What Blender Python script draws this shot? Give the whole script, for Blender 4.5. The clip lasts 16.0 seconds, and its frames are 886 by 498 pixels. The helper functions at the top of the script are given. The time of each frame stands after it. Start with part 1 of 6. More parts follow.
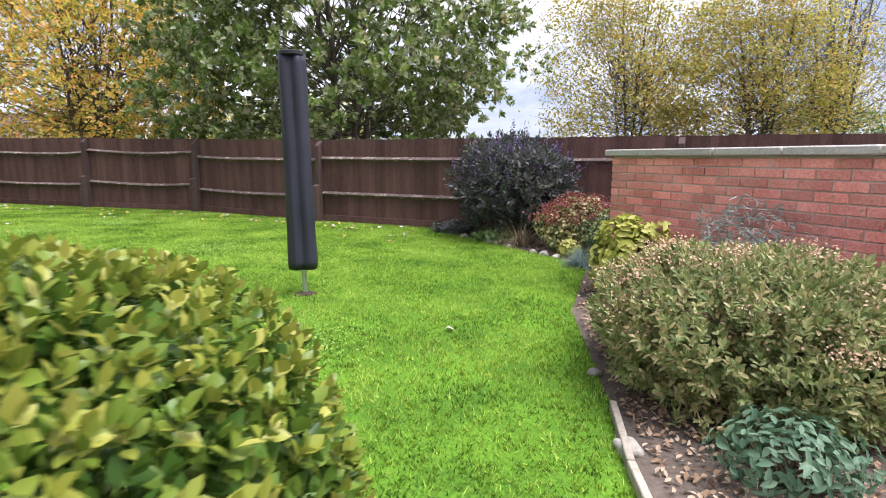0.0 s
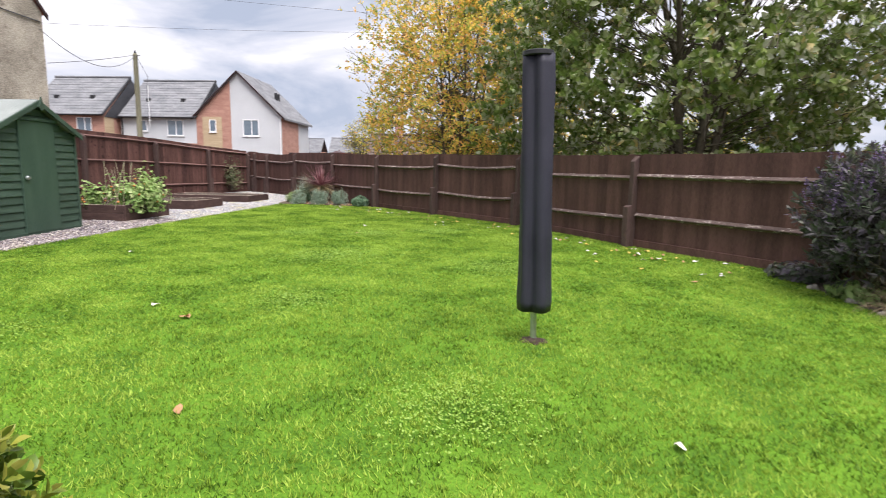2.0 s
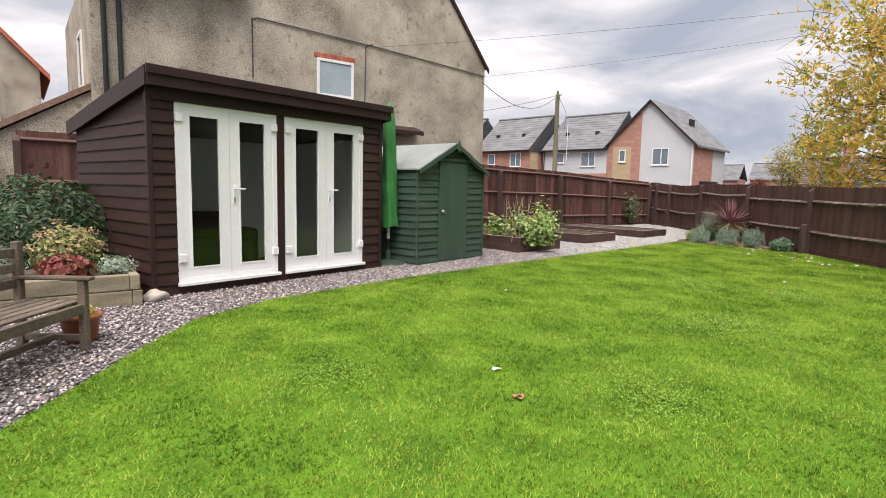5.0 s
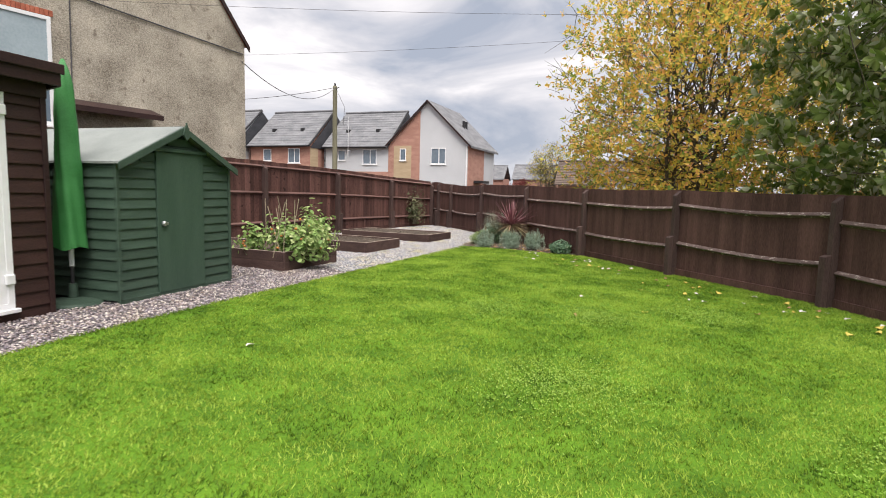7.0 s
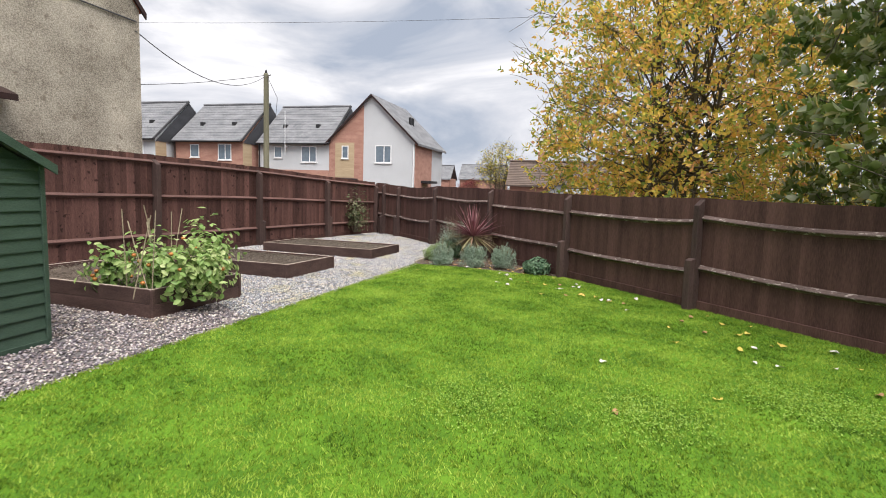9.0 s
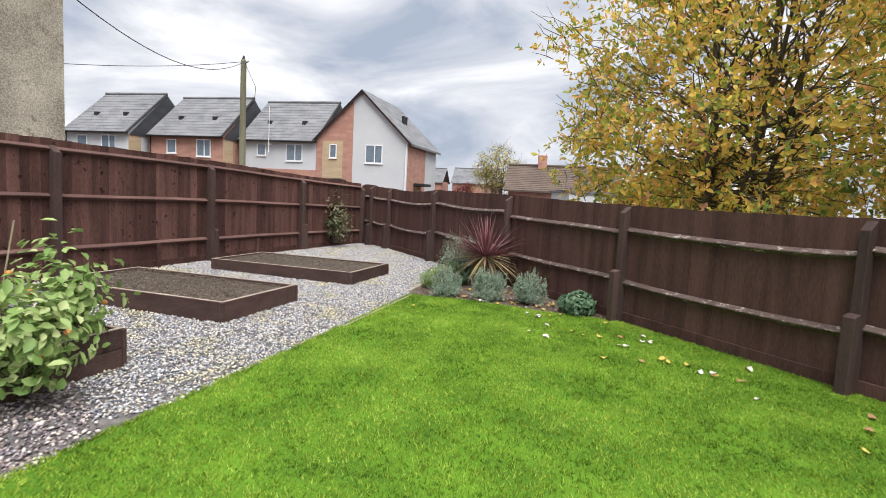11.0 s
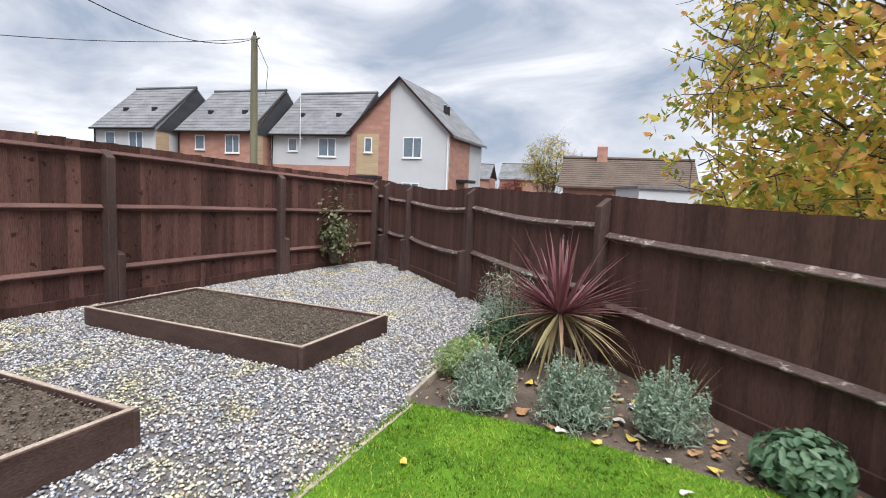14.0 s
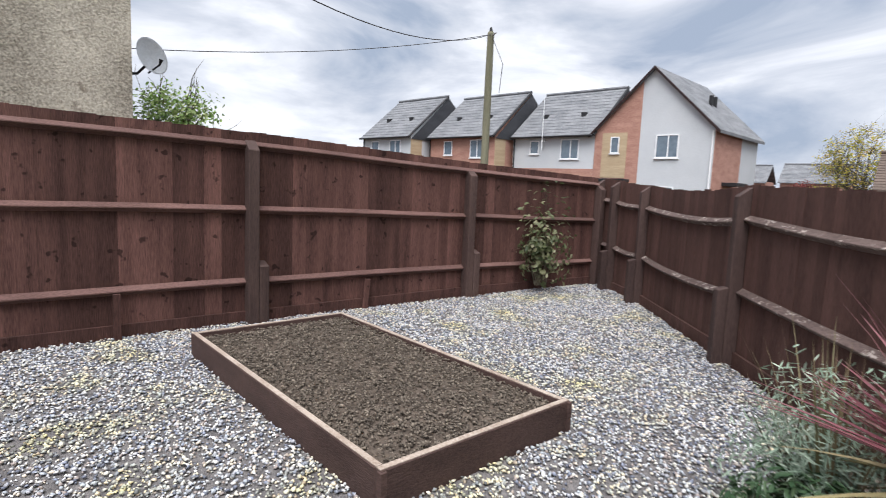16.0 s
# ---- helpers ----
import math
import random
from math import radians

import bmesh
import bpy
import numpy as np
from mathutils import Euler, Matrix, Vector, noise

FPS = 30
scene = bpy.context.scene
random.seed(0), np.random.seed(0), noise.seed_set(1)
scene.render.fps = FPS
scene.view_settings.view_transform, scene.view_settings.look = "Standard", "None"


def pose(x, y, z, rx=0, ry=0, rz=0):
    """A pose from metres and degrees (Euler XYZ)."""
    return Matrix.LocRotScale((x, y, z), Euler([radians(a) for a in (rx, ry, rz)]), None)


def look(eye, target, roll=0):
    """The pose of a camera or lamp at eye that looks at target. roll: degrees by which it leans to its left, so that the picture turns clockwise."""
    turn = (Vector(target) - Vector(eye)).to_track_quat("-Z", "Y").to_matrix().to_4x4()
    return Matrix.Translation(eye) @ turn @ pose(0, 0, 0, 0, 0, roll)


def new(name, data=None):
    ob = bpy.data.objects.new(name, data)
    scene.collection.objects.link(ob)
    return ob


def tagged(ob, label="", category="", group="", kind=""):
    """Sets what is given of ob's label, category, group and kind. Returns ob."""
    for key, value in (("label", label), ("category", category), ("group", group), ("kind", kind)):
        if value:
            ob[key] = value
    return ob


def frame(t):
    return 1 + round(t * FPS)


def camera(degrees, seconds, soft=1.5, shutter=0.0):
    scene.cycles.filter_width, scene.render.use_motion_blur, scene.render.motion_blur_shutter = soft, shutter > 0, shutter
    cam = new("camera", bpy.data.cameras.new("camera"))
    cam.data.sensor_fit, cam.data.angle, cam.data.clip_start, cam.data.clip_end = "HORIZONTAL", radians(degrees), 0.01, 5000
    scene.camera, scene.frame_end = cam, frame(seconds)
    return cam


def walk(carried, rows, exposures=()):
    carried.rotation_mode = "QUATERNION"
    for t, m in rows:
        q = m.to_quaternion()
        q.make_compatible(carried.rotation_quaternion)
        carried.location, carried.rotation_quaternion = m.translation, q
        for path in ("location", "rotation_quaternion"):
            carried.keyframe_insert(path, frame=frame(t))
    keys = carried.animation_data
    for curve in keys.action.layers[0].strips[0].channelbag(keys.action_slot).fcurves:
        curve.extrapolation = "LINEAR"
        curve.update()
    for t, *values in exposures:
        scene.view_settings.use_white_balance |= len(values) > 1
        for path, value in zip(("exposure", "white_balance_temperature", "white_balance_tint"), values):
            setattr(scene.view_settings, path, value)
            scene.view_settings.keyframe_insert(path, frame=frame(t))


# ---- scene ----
cam = camera(77.9, 16.0, soft=0.9, shutter=0.22)

PATH = [
    (0, (-0.014, 0.078, 1.618), (-0.016, 2.051, 1.292), 0.2),
    (0.5, (0.324, 0.37, 1.606), (0.121, 2.335, 1.297), 0.3),
    (1, (0.54, 0.663, 1.627), (-0.002, 2.563, 1.318), 0.5),
    (1.5, (0.544, 0.947, 1.654), (-0.36, 2.706, 1.352), 0.9),
    (2, (0.527, 1.218, 1.671), (-0.65, 2.809, 1.382), 0.9),
    (2.5, (0.451, 1.408, 1.746), (-1.012, 2.742, 1.462), 1.2),
    (3, (0.224, 1.497, 1.773), (-1.475, 2.516, 1.502), 1.3),
    (3.2, (0.153, 1.521, 1.813), (-1.627, 2.392, 1.547), 1.2),
    (5.3, (-0.534, 2.258, 1.828), (-2.472, 2.701, 1.611), 1.2),
    (5.5, (-0.715, 2.367, 1.818), (-2.617, 2.948, 1.605), 1.3),
    (6, (-1.201, 2.639, 1.853), (-2.984, 3.52, 1.641), 1.3),
    (6.5, (-1.733, 2.864, 1.881), (-3.43, 3.902, 1.674), 1.4),
    (7, (-2.199, 3.192, 1.914), (-3.828, 4.333, 1.705), 1.4),
    (7.5, (-2.726, 3.545, 1.901), (-4.316, 4.74, 1.695), 1.4),
    (8, (-3.249, 3.879, 1.931), (-4.801, 5.124, 1.726), 1.6),
    (8.5, (-3.818, 4.308, 1.967), (-5.345, 5.583, 1.763), 1.5),
    (9, (-4.446, 4.72, 2.014), (-5.954, 6.018, 1.808), 1.7),
    (9.2, (-4.681, 4.888, 2.0), (-6.179, 6.197, 1.796), 1.9),
    (11.3, (-7.034, 6.685, 2.068), (-8.519, 8.011, 1.876), 2.9),
    (11.5, (-7.219, 6.898, 2.084), (-8.706, 8.221, 1.885), 2.6),
    (12, (-7.73, 7.401, 2.107), (-9.219, 8.72, 1.905), 2.7),
    (12.5, (-8.233, 7.887, 2.13), (-9.732, 9.196, 1.925), 2.7),
    (13, (-8.784, 8.371, 2.118), (-10.292, 9.668, 1.913), 2.7),
    (13.5, (-9.316, 8.794, 2.132), (-10.853, 10.057, 1.924), 2.7),
    (14, (-9.877, 9.276, 2.106), (-11.469, 10.469, 1.894), 2.5),
    (14.5, (-10.426, 9.702, 2.091), (-12.094, 10.785, 1.878), 2.4),
    (15, (-10.873, 10.135, 2.093), (-12.623, 11.079, 1.874), 2.4),
    (15.5, (-11.311, 10.508, 2.049), (-13.182, 11.176, 1.825), 2.3),
    (16, (-11.723, 10.773, 2.061), (-13.67, 11.165, 1.829), 2.5),
]
walk(cam, [(t, look(eye, target, roll)) for t, eye, target, roll in PATH], exposures=[(0.0, 2.00, 6000, 18), (1.0, 1.95, 6050, 18), (2.0, 1.76, 6400, 17), (3.0, 1.58, 6750, 17), (5.5, 1.52, 6750, 16), (9.0, 1.56, 6550, 13), (12.5, 1.54, 6350, 12), (16.0, 1.50, 6150, 12)])

# ---- light ----
SUN_DIR = Vector((0.40, -0.17, 0.90)).normalized()
world = bpy.data.worlds.new("overcast_sky")
scene.world = world
world.use_nodes = True
wn, wl = world.node_tree.nodes, world.node_tree.links
wn.clear()
w_out = wn.new("ShaderNodeOutputWorld")
w_bg = wn.new("ShaderNodeBackground")
w_sky = wn.new("ShaderNodeTexSky")
w_sky.sky_type = "NISHITA"
w_sky.sun_disc = False
w_sky.sun_elevation = math.asin(SUN_DIR.z)
w_sky.sun_rotation = math.atan2(SUN_DIR.x, SUN_DIR.y)
w_co = wn.new("ShaderNodeTexCoord")
w_map = wn.new("ShaderNodeMapping")
w_map.inputs["Scale"].default_value = (1.3, 1.3, 3.9)
w_n1 = wn.new("ShaderNodeTexNoise")
w_n1.inputs["Scale"].default_value = 1.8
w_n1.inputs["Detail"].default_value = 9
w_n1.inputs["Roughness"].default_value = 0.55
w_n1.inputs["Distortion"].default_value = 0.5
w_ramp = wn.new("ShaderNodeValToRGB")
w_ramp.color_ramp.elements[0].position = 0.36
w_ramp.color_ramp.elements[0].color = (0.150, 0.174, 0.210, 1)
w_ramp.color_ramp.elements[1].position = 0.62
w_ramp.color_ramp.elements[1].color = (0.395, 0.395, 0.397, 1)
w_e = w_ramp.color_ramp.elements.new(0.50)
w_e.color = (0.268, 0.277, 0.293, 1)
w_mul = wn.new("ShaderNodeMixRGB")
w_mul.blend_type = "MIX"
w_mul.inputs[0].default_value = 0.97
w_sc = wn.new("ShaderNodeMixRGB")
w_sc.blend_type = "MULTIPLY"
w_sc.inputs[0].default_value = 1.0
w_sc.inputs[2].default_value = (0.06, 0.06, 0.06, 1)
wl.new(w_co.outputs["Generated"], w_map.inputs["Vector"])
wl.new(w_map.outputs["Vector"], w_n1.inputs["Vector"])
wl.new(w_n1.outputs["Fac"], w_ramp.inputs["Fac"])
wl.new(w_sky.outputs["Color"], w_sc.inputs[1])
wl.new(w_sc.outputs["Color"], w_mul.inputs[1])
wl.new(w_ramp.outputs["Color"], w_mul.inputs[2])
wl.new(w_mul.outputs["Color"], w_bg.inputs["Color"])
w_bg.inputs["Strength"].default_value = 1.0
wl.new(w_bg.outputs["Background"], w_out.inputs["Surface"])

sun = new("sun", bpy.data.lights.new("sun", "SUN"))
sun.data.energy = 2.0
sun.data.angle = radians(50)
sun.data.color = (1.0, 0.97, 0.92)
sun.matrix_world = look((0, 0, 30), Vector((0, 0, 30)) - SUN_DIR)


# ---- materials ----
def surf(name, c1, c2, rough=0.8, scale=3.0, fine=60.0, bump=0.3, stretch=(1, 1, 1), rand=0.0, island=False,
         c3=None, c3_at=0.62, metal=0.0, spec=0.3, translucent=0.0, knots=0.0):
    """A procedural surface: two colours mixed at a broad and a fine scale, an optional worn colour, grain relief."""
    m = bpy.data.materials.new(name)
    m.use_nodes = True
    n, l = m.node_tree.nodes, m.node_tree.links
    b = n["Principled BSDF"]
    geo = n.new("ShaderNodeNewGeometry")
    mp = n.new("ShaderNodeMapping")
    mp.inputs["Scale"].default_value = stretch
    l.new(geo.outputs["Position"], mp.inputs["Vector"])
    n1 = n.new("ShaderNodeTexNoise")
    n1.inputs["Scale"].default_value = scale
    n1.inputs["Detail"].default_value = 5
    n2 = n.new("ShaderNodeTexNoise")
    n2.inputs["Scale"].default_value = fine
    n2.inputs["Detail"].default_value = 4
    l.new(mp.outputs["Vector"], n1.inputs["Vector"])
    l.new(mp.outputs["Vector"], n2.inputs["Vector"])
    add = n.new("ShaderNodeMath")
    add.operation = "MULTIPLY_ADD"
    add.inputs[1].default_value = 0.5
    half = n.new("ShaderNodeMath")
    half.operation = "MULTIPLY"
    half.inputs[1].default_value = 0.5
    l.new(n2.outputs["Fac"], half.inputs[0])
    l.new(n1.outputs["Fac"], add.inputs[0])
    l.new(half.outputs["Value"], add.inputs[2])
    ramp = n.new("ShaderNodeValToRGB")
    ramp.color_ramp.elements[0].position = 0.36
    ramp.color_ramp.elements[1].position = 0.64
    ramp.color_ramp.elements[0].color = (*c1, 1)
    ramp.color_ramp.elements[1].color = (*c2, 1)
    l.new(add.outputs["Value"], ramp.inputs["Fac"])
    col = ramp.outputs["Color"]
    if c3:
        n3 = n.new("ShaderNodeTexNoise")
        n3.inputs["Scale"].default_value = scale * 4.3
        n3.inputs["Detail"].default_value = 6
        n3.inputs["Roughness"].default_value = 0.7
        l.new(mp.outputs["Vector"], n3.inputs["Vector"])
        r3 = n.new("ShaderNodeValToRGB")
        r3.color_ramp.elements[0].position = c3_at
        r3.color_ramp.elements[1].position = min(1.0, c3_at + 0.08)
        l.new(n3.outputs["Fac"], r3.inputs["Fac"])
        mx = n.new("ShaderNodeMixRGB")
        l.new(r3.outputs["Color"], mx.inputs[0])
        l.new(col, mx.inputs[1])
        mx.inputs[2].default_value = (*c3, 1)
        col = mx.outputs["Color"]
    if knots:
        n4 = n.new("ShaderNodeTexNoise")
        n4.inputs["Scale"].default_value = 10.0
        n4.inputs["Detail"].default_value = 2
        l.new(geo.outputs["Position"], n4.inputs["Vector"])
        r4 = n.new("ShaderNodeValToRGB")
        r4.color_ramp.elements[0].position = 0.655
        r4.color_ramp.elements[1].position = 0.71
        l.new(n4.outputs["Fac"], r4.inputs["Fac"])
        k4 = n.new("ShaderNodeMath")
        k4.operation = "MULTIPLY"
        k4.inputs[1].default_value = knots
        l.new(r4.outputs["Color"], k4.inputs[0])
        mk = n.new("ShaderNodeMixRGB")
        l.new(k4.outputs["Value"], mk.inputs[0])
        l.new(col, mk.inputs[1])
        mk.inputs[2].default_value = (c1[0] * 0.25, c1[1] * 0.25, c1[2] * 0.25, 1)
        col = mk.outputs["Color"]
    if rand or island:
        src = geo.outputs["Random Per Island"] if island else n.new("ShaderNodeObjectInfo").outputs["Random"]
        mr = n.new("ShaderNodeMapRange")
        mr.inputs["To Min"].default_value = 1 - rand
        mr.inputs["To Max"].default_value = 1 + rand
        l.new(src, mr.inputs["Value"])
        hs = n.new("ShaderNodeHueSaturation")
        l.new(mr.outputs["Result"], hs.inputs["Value"])
        l.new(col, hs.inputs["Color"])
        col = hs.outputs["Color"]
    l.new(col, b.inputs["Base Color"])
    b.inputs["Roughness"].default_value = rough
    b.inputs["Metallic"].default_value = metal
    b.inputs["Specular IOR Level"].default_value = spec
    if bump:
        bp = n.new("ShaderNodeBump")
        bp.inputs["Strength"].default_value = bump
        bp.inputs["Distance"].default_value = 0.01
        l.new(n2.outputs["Fac"], bp.inputs["Height"])
        l.new(bp.outputs["Normal"], b.inputs["Normal"])
    if translucent:
        tr = n.new("ShaderNodeBsdfTranslucent")
        l.new(col, tr.inputs["Color"])
        ms = n.new("ShaderNodeMixShader")
        ms.inputs[0].default_value = translucent
        l.new(b.outputs["BSDF"], ms.inputs[1])
        l.new(tr.outputs["BSDF"], ms.inputs[2])
        l.new(ms.outputs["Shader"], n["Material Output"].inputs["Surface"])
    return m


def leafy(name, colours, rough=0.5, translucent=0.3, clump=1.1):
    """Foliage: each leaf takes one of the colours by its island."""
    m = bpy.data.materials.new(name)
    m.use_nodes = True
    n, l = m.node_tree.nodes, m.node_tree.links
    b = n["Principled BSDF"]
    geo = n.new("ShaderNodeNewGeometry")
    ramp = n.new("ShaderNodeValToRGB")
    e = ramp.color_ramp.elements
    while len(e) < len(colours):
        e.new(0.5)
    for i, c in enumerate(colours):
        e[i].position = i / max(1, len(colours) - 1)
        e[i].color = (*c, 1)
    nz = n.new("ShaderNodeTexNoise")
    nz.inputs["Scale"].default_value = clump
    nz.inputs["Detail"].default_value = 3
    l.new(geo.outputs["Position"], nz.inputs["Vector"])
    mixv = n.new("ShaderNodeMath")
    mixv.operation = "MULTIPLY_ADD"
    mixv.inputs[1].default_value = 0.75
    sub = n.new("ShaderNodeMath")
    sub.operation = "MULTIPLY_ADD"
    sub.inputs[1].default_value = 0.9
    sub.inputs[2].default_value = -0.32
    l.new(nz.outputs["Fac"], sub.inputs[0])
    l.new(geo.outputs["Random Per Island"], mixv.inputs[0])
    l.new(sub.outputs["Value"], mixv.inputs[2])
    l.new(mixv.outputs["Value"], ramp.inputs["Fac"])
    l.new(ramp.outputs["Color"], b.inputs["Base Color"])
    b.inputs["Roughness"].default_value = rough
    b.inputs["Specular IOR Level"].default_value = 0.35
    tr = n.new("ShaderNodeBsdfTranslucent")
    l.new(ramp.outputs["Color"], tr.inputs["Color"])
    ms = n.new("ShaderNodeMixShader")
    ms.inputs[0].default_value = translucent
    l.new(b.outputs["BSDF"], ms.inputs[1])
    l.new(tr.outputs["BSDF"], ms.inputs[2])
    l.new(ms.outputs["Shader"], n["Material Output"].inputs["Surface"])
    return m


FENCE_NEW = surf("stained_fence_wood", (0.058, 0.029, 0.025), (0.150, 0.076, 0.064), 0.75, 2.6, 46, 0.7, (3.2, 3.2, 0.30), rand=0.36, knots=0.75, spec=0.15,
                 c3=(0.030, 0.015, 0.012), c3_at=0.70)
FENCE_OLD = surf("old_brown_fence_paint", (0.060, 0.032, 0.027), (0.130, 0.070, 0.059), 0.75, 2.4, 46, 0.6, (3, 3, 0.35), rand=0.20, spec=0.15,
                 c3=(0.17, 0.12, 0.10), c3_at=0.70)
RAIL_OLD = surf("peeling_rail_paint", (0.080, 0.054, 0.048), (0.165, 0.118, 0.105), 0.75, 2.2, 30, 0.6, (1, 1, 2.5),
                c3=(0.44, 0.38, 0.34), c3_at=0.56)
# Lighter than the boards: light caught on the rail tops is in this colour.
RAIL_NEW = surf("stained_top_lit_rail_wood", (0.085, 0.045, 0.039), (0.165, 0.092, 0.080), 0.75, 2.0, 40, 0.5, (1, 1, 3), rand=0.15)
POST_WOOD = surf("dark_post_wood", (0.048, 0.029, 0.026), (0.096, 0.060, 0.052), 0.75, 3, 45, 0.5, (2.5, 2.5, 0.4), rand=0.15)
BOX_WOOD = surf("dark_planter_wood", (0.050, 0.029, 0.025), (0.105, 0.064, 0.055), 0.75, 3, 40, 0.5, (1, 1, 3), rand=0.2,
                c3=(0.12, 0.085, 0.07), c3_at=0.66)
BOX_EDGE = surf("worn_planter_edge", (0.24, 0.18, 0.14), (0.46, 0.39, 0.33), 0.85, 5, 60, 0.4)
ROOM_WOOD = surf("chocolate_cladding_paint", (0.026, 0.012, 0.010), (0.046, 0.022, 0.018), 0.55, 2.5, 40, 0.45, (1, 1, 4), rand=0.18)
ROOM_TRIM = surf("chocolate_fascia_paint", (0.024, 0.012, 0.012), (0.040, 0.020, 0.018), 0.5, 2.5, 40, 0.3, rand=0.1)
SHED_GREEN = surf("green_shed_paint", (0.036, 0.066, 0.046), (0.060, 0.100, 0.072), 0.6, 2.5, 45, 0.4, (1, 1, 4), rand=0.14)
SHED_DOOR = surf("green_door_paint", (0.037, 0.072, 0.050), (0.054, 0.094, 0.066), 0.55, 2.0, 45, 0.35, (3, 3, 0.5), rand=0.08)
SHED_FELT = surf("grey_green_mineral_felt", (0.20, 0.225, 0.215), (0.30, 0.325, 0.31), 0.95, 2.0, 220, 0.6)
UPVC = surf("white_upvc", (0.78, 0.79, 0.80), (0.84, 0.85, 0.86), 0.3, 1.0, 20, 0.0, spec=0.5)
SOIL = surf("dark_crumbly_soil", (0.060, 0.046, 0.036), (0.135, 0.106, 0.084), 0.95, 6, 60, 1.0, c3=(0.11, 0.09, 0.07), c3_at=0.68)
EARTH = surf("bare_bed_earth", (0.035, 0.024, 0.017), (0.085, 0.060, 0.044), 0.95, 4, 50, 1.0)
# Turf darker than the blades: shade between them is put into its colour.
TURF = surf("shaded_mown_turf", (0.042, 0.105, 0.010), (0.120, 0.245, 0.020), 0.95, 2.2, 70, 0.8, c3=(0.16, 0.23, 0.03), c3_at=0.62, spec=0.1)
# Underlay kept dark so the gaps between stones carry painted shadow.
GRIT = surf("gap_shaded_underlay", (0.075, 0.07, 0.072), (0.21, 0.195, 0.19), 0.95, 12, 110, 1.0)
DASH = surf("pebbledash_render", (0.16, 0.14, 0.11), (0.57, 0.52, 0.43), 0.95, 0.9, 34, 1.0, c3=(0.22, 0.19, 0.15), c3_at=0.58)
WHITE_RENDER = surf("white_house_render", (0.50, 0.52, 0.54), (0.60, 0.62, 0.64), 0.9, 0.4, 20, 0.2)
HOUSE_BRICK = surf("orange_house_brick", (0.34, 0.175, 0.135), (0.50, 0.29, 0.225), 0.9, 1.2, 9, 0.3, (1, 1, 3))
SLATE = surf("grey_roof_slate", (0.110, 0.115, 0.125), (0.235, 0.24, 0.25), 0.75, 0.8, 7, 0.4, (1, 1, 3), c3=(0.34, 0.34, 0.33), c3_at=0.62)
SLATE_DARK = surf("dark_hung_slate", (0.035, 0.037, 0.042), (0.070, 0.072, 0.080), 0.7, 0.6, 6, 0.3, (1, 1, 3))
TIMBER_PALE = surf("pale_timber_cladding", (0.40, 0.30, 0.19), (0.52, 0.41, 0.27), 0.8, 1, 10, 0.2, (0.3, 0.3, 6))
RED_TILE = surf("red_clay_tile", (0.36, 0.10, 0.06), (0.52, 0.18, 0.11), 0.85, 1.5, 12, 0.4, rand=0.2)
BLACK_PLASTIC = surf("black_plastic", (0.018, 0.018, 0.020), (0.030, 0.030, 0.032), 0.45, 2, 30, 0.1)
POLE_WOOD = surf("weathered_pole_wood", (0.13, 0.13, 0.085), (0.24, 0.23, 0.16), 0.9, 1.0, 25, 0.4, (4, 4, 0.3))
CABLE = surf("dark_cable", (0.06, 0.06, 0.065), (0.10, 0.10, 0.105), 0.6, 2, 30, 0)
BARK = surf("tree_bark", (0.060, 0.052, 0.036), (0.150, 0.130, 0.090), 0.95, 3, 30, 0.8, (2, 2, 0.5))
STEEL = surf("galvanised_steel", (0.42, 0.43, 0.44), (0.55, 0.56, 0.57), 0.4, 3, 40, 0.1, metal=0.9)
COVER_GREY = surf("charcoal_fabric_cover", (0.020, 0.020, 0.030), (0.034, 0.034, 0.048), 0.5, 3, 200, 0.2)
UMB_GREEN = surf("green_parasol_cover", (0.028, 0.155, 0.040), (0.055, 0.235, 0.070), 0.5, 4, 120, 0.4)
BRICK = surf("red_wall_brick", (0.56, 0.18, 0.145), (0.80, 0.36, 0.30), 0.9, 3.0, 60, 0.8, rand=0.28, c3=(0.30, 0.19, 0.11), c3_at=0.62)
MORTAR = surf("wall_mortar", (0.44, 0.39, 0.34), (0.58, 0.52, 0.46), 0.95, 3, 80, 0.6)
COPING = surf("weathered_coping_stone", (0.36, 0.33, 0.30), (0.54, 0.50, 0.46), 0.95, 2.5, 60, 0.7, c3=(0.20, 0.18, 0.14), c3_at=0.64, rand=0.1)
SLEEPER = surf("weathered_sleeper", (0.17, 0.15, 0.10), (0.32, 0.28, 0.20), 0.9, 3, 40, 0.5, (1, 1, 4), rand=0.12)
BENCH_WOOD = surf("silvered_bench_wood", (0.085, 0.065, 0.048), (0.18, 0.145, 0.115), 0.8, 3, 50, 0.5, rand=0.15)
TERRACOTTA = surf("glazed_terracotta", (0.22, 0.060, 0.030), (0.34, 0.110, 0.055), 0.3, 4, 50, 0.1, spec=0.5)
STONE = surf("pale_garden_stone", (0.26, 0.24, 0.20), (0.44, 0.40, 0.35), 0.9, 6, 60, 0.5, rand=0.2)
INTERIOR = surf("pale_interior_paint", (0.60, 0.62, 0.62), (0.68, 0.70, 0.70), 0.8, 1, 20, 0.1)
CARPET = surf("dark_interior_floor", (0.10, 0.09, 0.08), (0.16, 0.14, 0.12), 0.9, 5, 80, 0.3)
SOFA_DARK = surf("dark_sofa_fabric", (0.02, 0.02, 0.022), (0.04, 0.04, 0.045), 0.9, 5, 80, 0.3)
GLASS = bpy.data.materials.new("window_glass")
GLASS.use_nodes = True
_b = GLASS.node_tree.nodes["Principled BSDF"]
_b.inputs["Base Color"].default_value = (0.80, 0.84, 0.84, 1)
